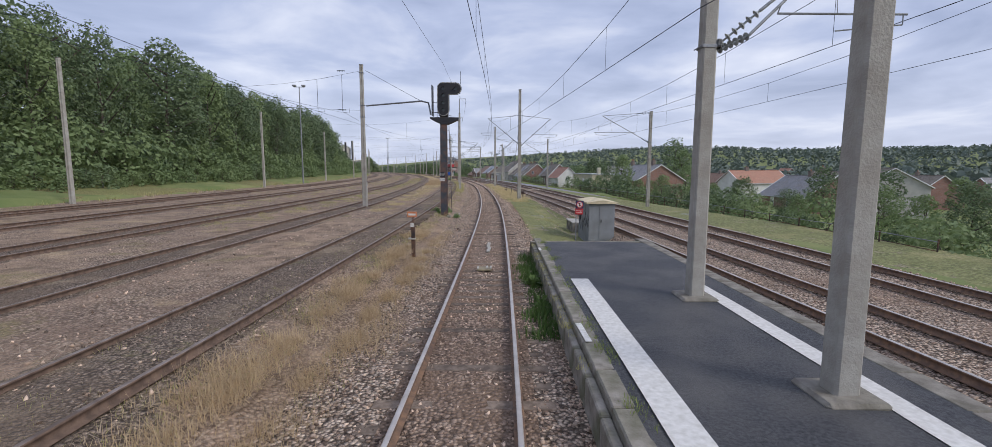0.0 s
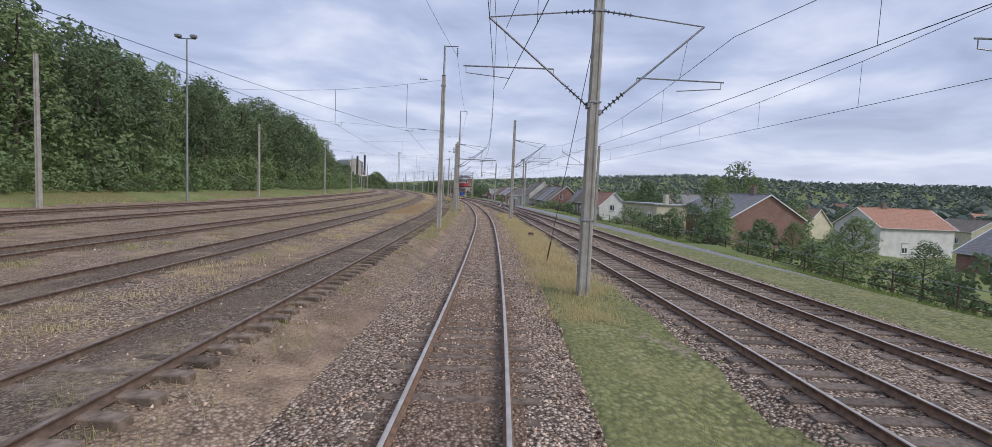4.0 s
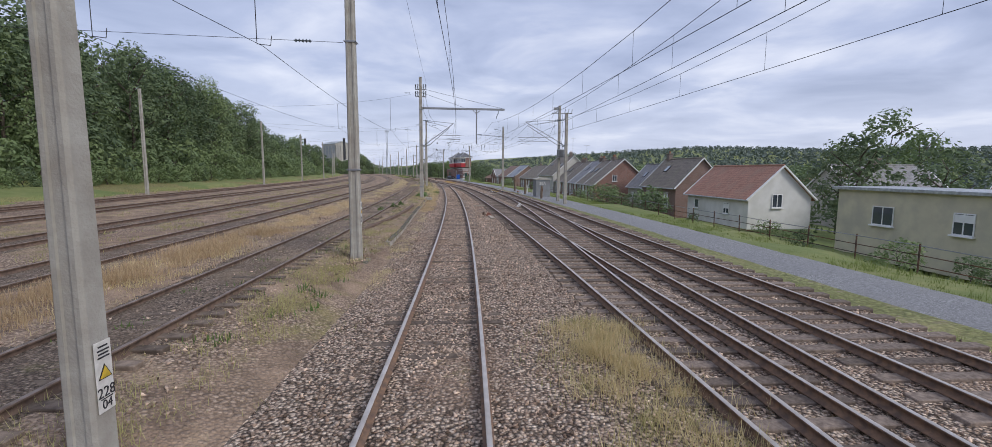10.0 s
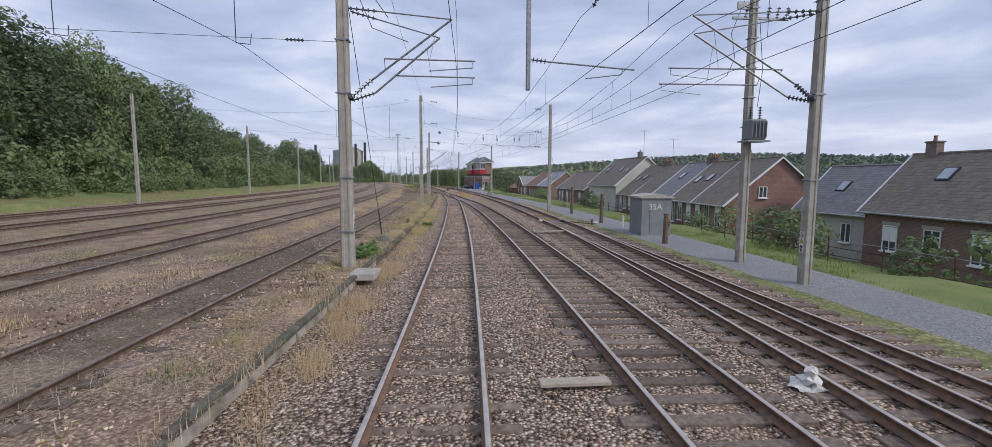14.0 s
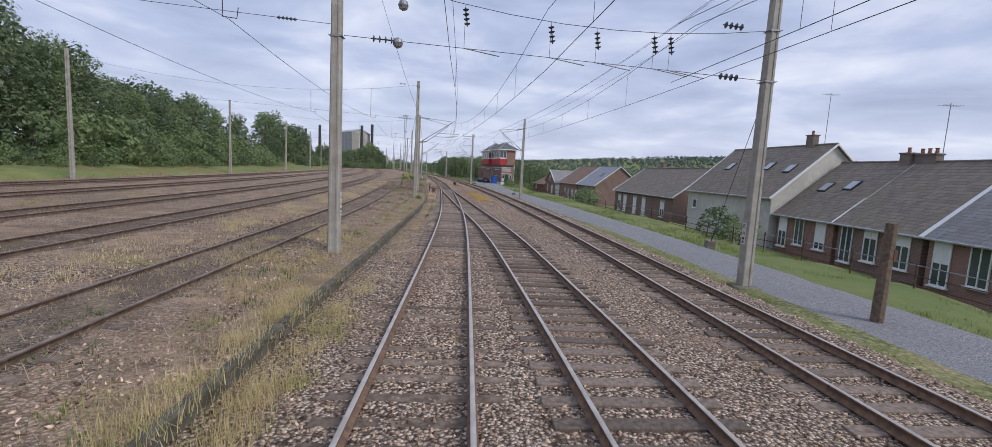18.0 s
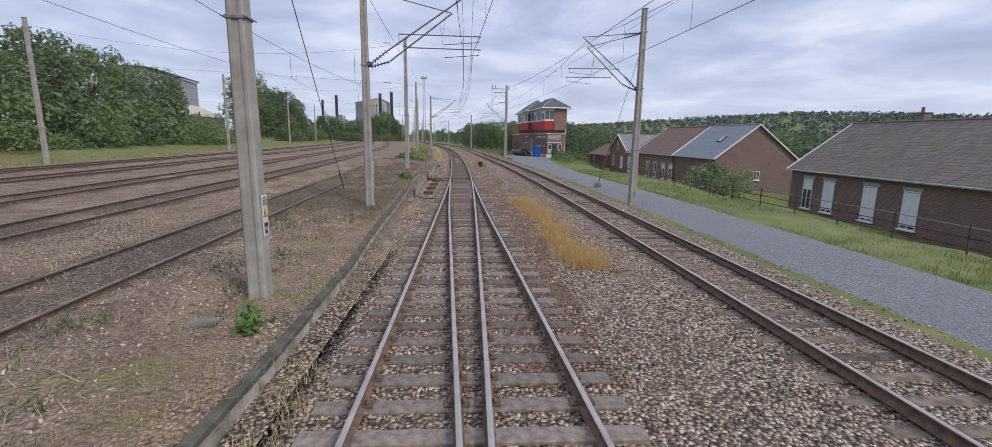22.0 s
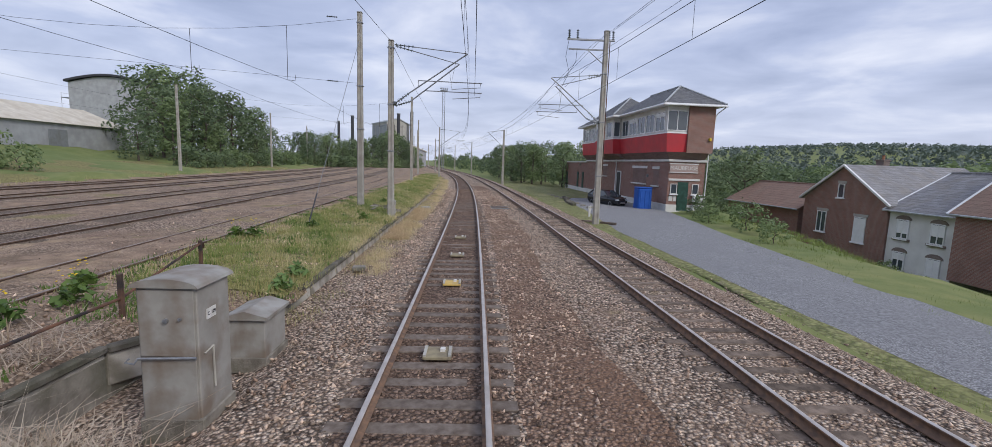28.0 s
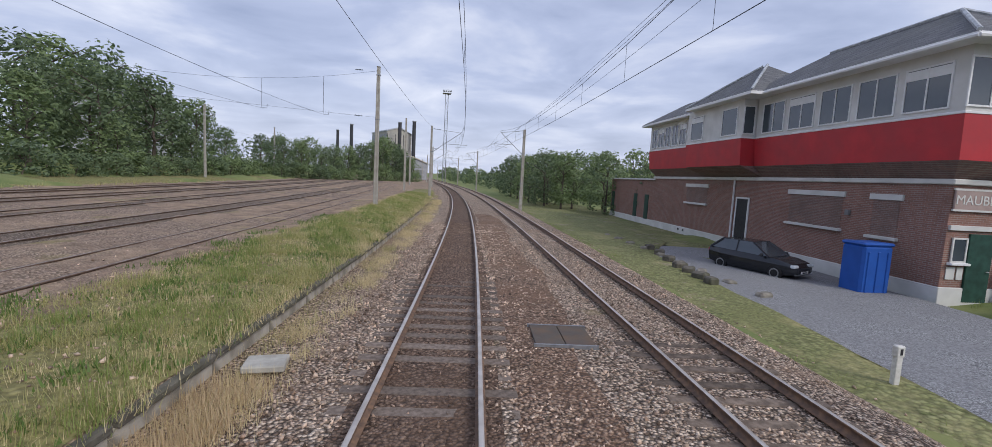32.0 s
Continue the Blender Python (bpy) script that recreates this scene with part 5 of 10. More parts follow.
# relay cabin
GRAFF = mat("graffiti_black", (0.05, 0.052, 0.06), 0.6, second=(0.1, 0.1, 0.115), scale=6)
ROOFPALE = mat("cabin_roof_cream", (0.72, 0.62, 0.42), 0.85, second=(0.60, 0.50, 0.33), scale=4, bump=0.3, stain=(0.45, 0.40, 0.28), stain_scale=2.2)
REDSIGN = mat("red_sign", (0.62, 0.05, 0.06), 0.5, scale=7)
relay = thing("relay_cabin", spot(22.62, 4.82, -0.64), "grey metal relay cabin with a cream roof and graffiti", "relay cabin")
part("body", Shape().box((0.63, 1.4, 0.98), (1.26, 2.8, 2.06), 0, 0.015), GREYBOX, relay)
roof = Shape()
roof.plate([(-0.12, 0), (1.4, 0), (1.4, 0.06), (0.64, 0.17), (-0.12, 0.06)], 3.05, axis="y", off=-0.13)
part("roof", roof, ROOFPALE, relay, m=pose(0, 0, 2.0))
for x in (0.22, 0.95):
    v = part("vent", Shape().box((x, -0.006, 0.17), (0.24, 0.02, 0.14)), GREYBOX, relay)
    for k in range(3):
        part("slat", Shape().box((x, -0.02, 0.12 + 0.05 * k), (0.22, 0.018, 0.018)), SLABM, v)
door_line = part("door", Shape().box((0.86, -0.008, 1.1), (0.7, 0.016, 1.7), 0, 0.004), GREYBOX, relay)
part("handle", Shape().box((0.6, -0.03, 1.15), (0.03, 0.04, 0.14)), DARKSTEEL, door_line)
sign = thing("warning_sign", spot(20.4, 3.82, -0.45), "round prohibition sign on dark blue over a red plate", "sign")
part("post", Shape().tube((0, 0, 0), (0, 0, 2.1), 0.022, n=8), STEEL, sign)
plate = part("symbol_plate", Shape().box((0.14, -0.035, 1.93), (0.34, 0.014, 0.34), 0, 0.004), mat("dark_blue_enamel", (0.02, 0.03, 0.08), 0.4, second=(0.035, 0.045, 0.10), scale=8), sign)
part("ring", Shape().tube((0.14, -0.043, 1.93), (0.14, -0.049, 1.93), 0.145, n=24), REDSIGN, plate)
part("sign_disc", Shape().tube((0.14, -0.050, 1.93), (0.14, -0.054, 1.93), 0.115, n=24), WHITE, plate)
part("sign_bar", Shape().box((0.14, -0.057, 1.93), (0.055, 0.005, 0.15), 0, 0.002), BLACKP, plate)
part("slash", Shape().box((0, 0, 0), (0.022, 0.005, 0.235)), REDSIGN, plate, m=pose(0.14, -0.063, 1.93, 0, -45, 0))
red = part("red_plate", Shape().box((0.12, -0.035, 1.63), (0.34, 0.014, 0.26), 0, 0.004), REDSIGN, sign)
letters(red, "Passage", 0.085, WHITE, pose(0.12, -0.046, 1.675) @ FACE, "", 0.002)
letters(red, "interdit", 0.085, WHITE, pose(0.12, -0.046, 1.585) @ FACE, "", 0.002)
rnd = random.Random(3)
for k in range(30):
    y0, z0 = 0.15 + 2.5 * rnd.random(), 0.75 + 1.0 * rnd.random()
    pts = [(-0.006, y0, z0)]
    for j in range(rnd.randint(2, 4)):
        p = pts[-1]
        pts.append((-0.006, min(2.75, max(0.05, p[1] + rnd.uniform(-0.16, 0.16))), min(1.9, max(0.5, p[2] + rnd.uniform(-0.28, 0.22)))))
    part("graffiti_stroke", Shape().path(pts, (0.008, 0.012, 0.017)[k % 3], 5), GRAFF, relay)
for k in range(3):
    b = thing("concrete_box", spot((28.2, 27.05, 25.95)[k], (4.78, 4.8, 5.3)[k], -0.65), "low concrete cable box with a split lid beside the cabin", "cable box", "concrete cable boxes")
    part("body", Shape().box((0.3, 0.5, 0.18), (0.62, 1.0, 0.7), 0, 0.02), KERBM, b)
    part("lid", Shape().box((0.3, 0.5, 0.56), (0.7, 1.06, 0.07), 0, 0.015), SLABM, b)

# colour-light signal on its post, tied to the mast by a boom
RUST_BRIGHT = mat("bright_rust", (0.22, 0.12, 0.075), 0.9, second=(0.11, 0.065, 0.048), scale=9, bump=0.4)
POSTM = mat("dark_post_paint", (0.045, 0.052, 0.066), 0.55, second=(0.075, 0.08, 0.09), scale=3.0, bump=0.2, stain=(0.20, 0.095, 0.055), stain_scale=2.1, stain_amount=0.75)
signal = thing("railway_signal", spot(30.5, -3.04, 0.0), "dark riveted steel signal post with a black hooded head and ladder", "signal")
post = Shape()
for y in (-1, 1):
    post.box((0, 0.235 * y, 2.95), (0.42, 0.03, 5.9), 0, 0.006)
    for x in (-0.196, 0.196):
        post.box((x, 0.175 * y, 2.95), (0.028, 0.1, 5.9), 0, 0.005)
part("post", post, POSTM, signal)
for x in (-0.19, 0.19):
    for k in range(8):
        b = part("batten", Shape().box((x, 0, 0.82 + 0.66 * k), (0.02, 0.25, 0.18), 0, 0.004), RUST_BRIGHT if k % 2 else RUSTY, signal)
    part("corner_rust", Shape().box((x * 1.11, -0.238, 2.9), (0.012, 0.05, 5.4), 0, 0.003), RUST_BRIGHT, signal)
part("footing", Shape().box((0, 0, -0.2), (0.8, 0.7, 0.35), 0, 0.05), KERBM, signal)
part("gantry_foot", Shape().plate([(-0.16, 5.85), (0.3, 5.85), (0.95, 6.15), (0.95, 6.28), (-0.85, 6.28), (-0.85, 6.2)], 0.6, axis="y", off=-0.3), BLACKP, signal)


def head_outline(grow):
    """Upside-down L with round ends."""
    w, out = 0.33 + grow, []
    for a in range(180, 361, 20):
        out.append((w * math.cos(radians(a)), 6.75 + w * math.sin(radians(a))))
    out.append((0.33 + grow, 7.75 - grow))
    for a in range(270, 451, 20):
        out.append((0.78 + (0.33 + grow) * math.cos(radians(a)), 8.08 + (0.33 + grow) * math.sin(radians(a))))
    for a in range(90, 181, 15):
        out.append((-0.05 + (0.28 + grow) * math.cos(radians(a)), 8.13 + (0.28 + grow) * math.sin(radians(a))))
    return out


head = part("signal_head", Shape().plate(head_outline(0.06), 0.05, axis="y", off=-0.12), BLACKP, signal)
part("white_border", Shape().plate(head_outline(0.035), 0.01, axis="y", off=-0.131), WHITE, head)
part("face", Shape().plate(head_outline(0.012), 0.012, axis="y", off=-0.144), BLACKP, head)
part("lamp_case", Shape().box((0, 0.18, 7.3), (0.56, 0.5, 1.9), 0, 0.04).box((0.7, 0.18, 8.1), (0.7, 0.45, 0.55), 0, 0.04), BLACKP, head)
for x, z in ((0, 6.75), (0, 7.2), (0, 7.65), (0, 8.08), (0.78, 8.08)):
    lens_part = part("lens", Shape().tube((x, -0.147, z), (x, -0.16, z), 0.105, n=16), INSUL, head)
    part("hood", Shape().plate([(0.12 * math.cos(radians(a)), 0.12 * math.sin(radians(a))) for a in range(0, 181, 20)] + [(0.105 * math.cos(radians(a)), 0.105 * math.sin(radians(a))) for a in range(180, -1, -20)], -0.16, axis="y", off=0.0), BLACKP, lens_part, m=pose(x, -0.15, z))
part("side_board", Shape().box((-0.72, 0.2, 7.35), (0.05, 0.75, 1.9), 0, 0.01), BLACKP, signal)
rail_sh = Shape()
for z in (6.6, 7.2):
    rail_sh.tube((-0.7, -0.1, z), (-0.35, -0.1, z), 0.018, n=6)
rail_sh.tube((-0.36, -0.1, 6.25), (-0.36, -0.1, 7.25), 0.018, n=6)
part("guard_rail", rail_sh, BLACKP, signal)
part("aerial", Shape().tube((1.08, 0.1, 8.3), (1.08, 0.1, 9.2), 0.015, n=5), BLACKP, signal)
ladder = part("ladder", Shape().tube((-0.01, 1.68, -0.25), (-0.06, 0.95, 6.2), 0.022, n=6), POSTM, signal, "leaning dark steel ladder")
part("stile", Shape().tube((0.35, 1.7, -0.25), (0.24, 0.95, 6.2), 0.022, n=6), POSTM, ladder)
for k in range(20):
    f = (0.12 + 0.3 * k) / 6.45
    part("rung", Shape().tube((-0.01 - 0.05 * f, 1.69 - 0.74 * f, -0.25 + 6.45 * f), (0.35 - 0.11 * f, 1.69 - 0.74 * f, -0.25 + 6.45 * f), 0.012, n=5), POSTM, ladder)
for z in (2.0, 4.6):
    part("bracket", Shape().tube((0.1, 0.2, z), (0.1, 1.45 - 0.11 * z, z), 0.014, n=5), POSTM, ladder)
pl = part("plate", Shape().box((-0.09, -0.258, 2.66), (0.31, 0.012, 0.36), 0, 0.004), BLACKP, signal, "black plate lettered Nf")
letters(pl, "Nf", 0.27, WHITE, pose(-0.09, -0.269, 2.66) @ FACE)
pl = part("plate", Shape().box((-0.09, -0.258, 2.345), (0.34, 0.012, 0.19), 0, 0.004), WHITE, signal, "white plate lettered c.124")
letters(pl, "c.124", 0.14, BLACKP, pose(-0.09, -0.269, 2.345) @ FACE)
boom = part("boom", Shape().path([(-5.7, 3.0, 7.4), (-1.5, 0.6, 7.4), (-1.0, 0.3, 7.25), (-0.85, 0.2, 6.5)], 0.055, 8), STEEL, signal)
part("boom_tie", Shape().tube((-5.7, 3.0, 9.8), (-1.6, 0.7, 7.45), 0.012, n=5), WIREM, signal)

# little sign on a post beside the siding
small = thing("marker_post", spot(16.6, -2.65, -0.1), "dark wooden marker post with a small orange plate", "marker post")
part("post", Shape().box((0, 0, 0.5), (0.13, 0.12, 1.1), 0, 0.01), RUSTY, small)
part("foot_box", Shape().box((-0.05, 0.02, 0.62), (0.26, 0.26, 0.05), 0, 0.01), SLABM, small)
pl = part("plate", Shape().box((-0.02, -0.08, 1.5), (0.34, 0.014, 0.2), 0, 0.004), mat("orange_sign", (0.75, 0.27, 0.12), 0.6, scale=9), small)
part("marking", Shape().box((-0.02, -0.09, 1.5), (0.26, 0.004, 0.07)), WHITE, pl)
part("stem", Shape().tube((0, 0, 1.05), (0, 0, 1.45), 0.02), RUSTY, small)
part("white_tag", Shape().box((-0.02, -0.075, 1.12), (0.12, 0.01, 0.14)), WHITE, small)

# ---- lineside things ----
kerb = thing("kerb_wall", Matrix(), "old concrete edging that holds back the yard", "kerb", kind="structure")
KERB_LIGHT = mat("pale_kerb_face", (0.50, 0.465, 0.41), 0.92, second=(0.33, 0.30, 0.255), scale=3.0, bump=0.5, bump_scale=25, stain=(0.15, 0.135, 0.10), stain_scale=1.6, stain_amount=0.75)
rnd = random.Random(11)
KERB_FACE = Shape().box((-0.12, 0.99, -0.22), (0.2, 1.985, 0.54), 0, 0.02).data("kerb_face", KERB_LIGHT)
KERB_FACE_OLD = Shape().box((-0.12, 0.99, -0.22), (0.2, 1.985, 0.54), 0, 0.02).data("kerb_face", COPING)
KERB_TOPS = [Shape().box((-0.025, 0.99 + 0.01 * k, 0.085), (0.17 - 0.012 * k, 1.96 - 0.02 * k, 0.12), 0, 0.025).data("coping", COPING) for k in range(3)]
for s in np.arange(106, 300, 2.0):
    a, b = Vector(at_line(s, float(kerb_line(s)), 0)), Vector(at_line(s + 2, float(kerb_line(s + 2)), 0))
    ang = math.degrees(math.atan2(-(b - a).x, (b - a).y))
    m = pose(a.x, a.y, rnd.uniform(-0.012, 0.015), 0, rnd.uniform(-1.2, 1.2), ang + rnd.uniform(-0.3, 0.3))
    part("kerb_face", KERB_FACE if s > 190 or s < 138 else KERB_FACE_OLD, None, kerb, m=m)
    part("coping", KERB_TOPS[rnd.randrange(3)], None, kerb, m=m)
for s in (240, 242, 244):
    a, b = Vector(at_line(s, float(kerb_line(s)) - 0.02, 0)), Vector(at_line(s + 2, float(kerb_line(s + 2 if s < 244 else 245.2)) - 0.02, 0))
    part("retaining_wall", Shape().box((-0.1, (b - a).length / 2, -0.5), (0.22, (b - a).length - 0.01, 0.95), 0, 0.03), KERBM, kerb, m=pose(a.x, a.y, 0, 0, 0, math.degrees(math.atan2(-(b - a).x, (b - a).y))))
trough = thing("cable_trough", Matrix(), "weathered concrete cable-trough lids beside the track", "cable trough", kind="structure")
TROUGH = mat("trough_concrete", (0.33, 0.29, 0.245), 0.9, second=(0.22, 0.19, 0.16), scale=6, bump=0.4, stain=(0.17, 0.14, 0.11), stain_scale=1.5, stain_amount=0.6)
for s in np.arange(213, 241, 1.0):
    part("trough_lid", Shape().box((0, 0.5, 0), (0.28, 0.975, 0.1), 0, 0.012), TROUGH, trough, m=spot(s, float(np.interp(s, [212, 222, 228, 241], [-2.27, -2.62, -2.42, -2.5])), -0.14 + rnd.uniform(-0.012, 0.012), rnd.uniform(-0.7, 0.7)))

# track beacons between the rails
BEACON_B = mat("bright_beacon_yellow", (0.66, 0.46, 0.13), 0.7, second=(0.48, 0.34, 0.13), scale=6, bump=0.2)
BEACON = mat("beacon_yellow", (0.33, 0.285, 0.18), 0.8, second=(0.21, 0.175, 0.12), scale=6, bump=0.2)
for s in (14.5, 244.5, 249.0, 252.7, 256.4):
    b = thing("track_beacon", spot(s, -0.02, -0.14), "flat dull-yellow track beacon fixed between the rails", "track beacon", "track beacons")
    part("plate", Shape().box((0, 0, 0.02), (0.46, 0.44, 0.06), 0, 0.015), BEACON_B if 248 < s < 250 else BEACON, b)
    part("rim", Shape().box((-0.2, 0, 0.062), (0.05, 0.4, 0.025)).box((0.2, 0, 0.062), (0.05, 0.4, 0.025)), SLABM, b)
    part("cable_gland", Shape().box((0.08, 0.05, 0.07), (0.08, 0.1, 0.05)), WHITE, b)
b = thing("cable_channel", spot(17.8, 0.02, -0.15), "cracked cable channel lying between the rails", "cable channel")
for k in range(4):
    part("cover", Shape().box((0.03 * math.sin(k * 2), 0.55 * k, 0.03), (0.13, 0.52, 0.05), 0, 0.01), SLABM, b)

# steel-edged manhole covers
for s, d, z in ((33.34, -2.71, -0.165), (33.3, 3.24, -0.355), (26.6, 2.5, -0.3)):
    t = thing("manhole_cover", spot(s, d, z), "square cover in a pale frame set in the ground", "manhole cover", "manhole covers")
    part("cover", Shape().box((0, 0, 0), (0.9, 0.9, 0.05)), YARD if d < 0 else GREEN_TURF, t)
    for q in range(4):
        part("frame_bar", Shape().box((0, 0.475, 0.005), (0.99, 0.035, 0.06)), SLABM, t, m=pose(0, 0, 0, 0, 0, 90 * q))
HATCHM = mat("brown_grey_hatch", (0.12, 0.10, 0.085), 0.95, 0.0, second=(0.10, 0.085, 0.075), scale=5, bump=0.2, stain=(0.2, 0.12, 0.07), stain_scale=2.5, stain_amount=0.5)
hatch = thing("trackside_hatch", spot(270.2, 2.43, -0.15), "pair of brown-grey steel hatch plates in the ballast", "hatch")
for k in (-1, 1):
    part("plate", Shape().box((0.3 * k, 0, 0), (0.585, 1.15, 0.05), 0, 0.01), HATCHM, hatch)
part("frame_bar", Shape().box((0, -0.6, -0.01), (1.26, 0.05, 0.08)).box((0, 0.6, -0.01), (1.26, 0.05, 0.08)), STEEL, hatch)
for s, d, w, l in ((268.2, -2.6, 0.62, 0.5), (250.3, -2.72, 0.36, 0.34), (239.5, -2.2, 0.45, 0.4), (240.9, -2.25, 0.45, 0.35), (197.35, -3.5, 0.42, 0.3), (196.75, -2.9, 0.34, 0.3)):
    t = thing("concrete_slab", spot(s, d, -0.12 if d > -3 else 0.12, 12), "loose weathered concrete slab beside the track", "slab", "concrete slabs")
    part("slab", Shape().box((0, 0, 0.03), (w, l, 0.11), 0, 0.02), SLABM if s > 260 else KERBM, t)

# lineside cabinets
GALV = mat("galvanised_cabinet", (0.37, 0.355, 0.325), 0.7, 0.15, second=(0.29, 0.275, 0.245), scale=3, stain=(0.20, 0.145, 0.105), stain_scale=2.6, stain_amount=0.75, bump=0.1)
cab = thing("lineside_cabinet", spot(242.65, -3.44, -0.37), "tall stained metal cabinet with a curved lid", "cabinet")
part("body", Shape().box((0.36, 0.36, 0.95), (0.70, 0.70, 1.72), 0, 0.012), GALV, cab)
part("plinth", Shape().box((0.36, 0.36, -0.02), (0.76, 0.76, 0.36), 0, 0.015), KERBM, cab)
part("lid", Shape().plate([(-0.03, 1.80)] + [(0.36 + 0.40 * math.cos(radians(a)), 1.80 + 0.11 * math.sin(radians(a))) for a in range(180, -1, -20)] + [(0.75, 1.80)], 0.82, axis="y", off=-0.05), GALV, cab)
part("lower_door", Shape().box((0.36, 0.0, 0.52), (0.64, 0.025, 0.78), 0, 0.006), GALV, cab)
up = part("upper_door", Shape().box((0.36, 0.0, 1.36), (0.64, 0.025, 0.82), 0, 0.006), GALV, cab)
part("lock", Shape().tube((0.36, -0.012, 1.4), (0.36, -0.05, 1.4), 0.03).tube((0.52, -0.012, 1.42), (0.52, -0.04, 1.42), 0.02), STEEL, up)
part("locking_bar", Shape().path([(0.02, -0.04, 0.93), (0.7, -0.04, 0.95)], 0.018).path([(0.02, -0.04, 0.93), (0.0, -0.08, 0.88), (-0.1, -0.08, 0.9), (-0.06, -0.06, 0.94)], 0.012), STEEL, cab)
part("side_handle", Shape().path([(0.72, 0.1, 0.95), (0.74, 0.25, 1.0), (0.73, 0.28, 0.45)], 0.014), SLABM, cab)
pl = part("label_plate", Shape().box((0.717, 0.28, 1.42), (0.01, 0.2, 0.13)), WHITE, cab)
letters(pl, "C. 109", 0.065, BLACKP, pose(0.725, 0.28, 1.42, 0, 0, 90) @ FACE, "", 0.002)
low = thing("lineside_box", spot(244.55, -3.40, -0.33), "low metal box with a sloping lid beside the tall cabinet", "cabinet")
part("body", Shape().box((0.3, 0.4, 0.38), (0.58, 0.8, 0.66), 0, 0.012), GALV, low)
part("lid", Shape().plate([(-0.05, 0.71), (0.65, 0.71), (0.65, 0.76), (0.3, 0.86), (-0.05, 0.76)], 0.92, axis="y", off=-0.06), GALV, low)
part("plinth", Shape().box((0.3, 0.4, -0.06), (0.64, 0.86, 0.26), 0, 0.01), KERBM, low)
hut = thing("relay_hut", spot(149.3, 12.6, -0.75), "grey concrete relay hut marked 35A", "relay hut")
part("body", Shape().box((0, 1.0, 1.25), (1.95, 2.0, 2.6), 0, 0.03), GREYBOX, hut)
part("roof", Shape().plate([(-1.1, 2.55), (1.1, 2.55), (1.1, 2.66), (0, 2.85), (-1.1, 2.66)], 2.25, axis="y", off=-0.12), SLABM, hut)
part("door", Shape().box((0, -0.01, 1.1), (0.85, 0.04, 1.95), 0, 0.008), GREYBOX, hut)
letters(hut, "35A", 0.55, WHITE, pose(-0.1, -0.035, 2.0) @ FACE)
for s, d, hh in ((157.5, 11.69, 2.5), (145.8, 11.6, 1.8), (167.4, 11.8, 2.85)):
    t = thing("timber_post", spot(s, d, -0.7), "thick weathered timber stump beside the track", "timber post", "timber posts")
    part("post", Shape().tube((0, 0, 0), (0.03, 0, hh), 0.16, 0.14, n=9), mat("old_timber", (0.22, 0.16, 0.115), 0.9, second=(0.12, 0.09, 0.07), scale=8, bump=0.5), t)
    part("cleat", Shape().box((0.12, -0.1, hh * 0.7), (0.1, 0.1, 0.3)), RUSTY, t)
for s, d, hh, lab in ((159.4, 12.4, 1.5, "white-painted post beside the road"), (269.2, 8.67, 0.8, "white distance post with a dark numeral plate"), (154.0, 12.2, 1.1, "white-painted post beside the road")):
    t = thing("marker_post", spot(s, d, -0.72), lab, "marker post", "white posts")
    part("post", Shape().box((0, 0, hh / 2), (0.13, 0.11, hh), 0, 0.015), WHITE, t)
    if s > 260:
        part("cap", Shape().box((0, 0, hh + 0.05), (0.17, 0.13, 0.22), 0, 0.02), WHITE, t)
        part("marking", Shape().box((0, -0.068, hh + 0.05), (0.05, 0.004, 0.12)), BLACKP, t)

# point machine, rods and boxes by the turnout
machine = thing("point_machine", spot(225.3, -1.95, -0.18), "grey point machine with rods to the switch blades", "point machine")
part("case", Shape().box((0, 0, 0.22), (0.55, 0.62, 0.3), 0, 0.05), GALV, machine)
part("lid", Shape().box((0, 0, 0.39), (0.5, 0.56, 0.06), 0, 0.02), GALV, machine)
part("base", Shape().box((0.1, 0, 0.03), (0.9, 0.75, 0.1), 0, 0.01), RUSTY, machine)
part("throw_rod", Shape().tube((0.25, -0.1, 0.06), (2.6, -0.1, 0.04), 0.025).tube((0.25, 0.15, 0.06), (2.6, 0.15, 0.04), 0.02), RUSTY, machine)
part("cable", Shape().path([(-0.3, 0, 0.2), (-0.5, 0.1, 0.35), (-0.55, 0.3, 0.2), (-0.45, 0.5, 0.0)], 0.02), SLABM, machine)
for k in range(4):
    t = thing("rodding_stand", spot(216.5 + 2.3 * k, -1.75, -0.2), "rusted stand carrying point rodding", "rodding stand", "rodding stands")
    part("stand", Shape().box((0, 0, 0.08), (0.5, 0.3, 0.14), 0, 0.02), RUSTY, t)
    part("rod", Shape().tube((0.1, -1.2, 0.17), (0.1, 1.2, 0.17), 0.02), RUSTY, t)
for s, d in ((214.1, -2.25), (224.0, -2.35)):
    t = thing("marker_stub", spot(s, d, -0.18), "short rusty stub with a red cap and a cable", "marker stub", "marker stubs")
    part("stub", Shape().tube((0, 0, 0), (0, 0, 0.42), 0.05), RUSTY, t)
    part("cap", Shape().box((0, 0, 0.46), (0.18, 0.14, 0.1), 0, 0.02), mat("red_cap", (0.45, 0.10, 0.07), 0.7, scale=9), t)
    part("cable", Shape().path([(0.05, 0, 0.2), (0.4, 0.1, 0.05), (1.2, 0.1, 0.02), (1.7, 0.1, 0.02)], 0.018), BLACKP, t)
boxes = thing("junction_box", spot(240.2, 2.25, -0.2), "rusty twin junction box with a tan cover on a stand", "junction box")
part("case", Shape().box((0, 0, 0.42), (0.5, 0.4, 0.34), 0, 0.06), RUSTY, boxes)
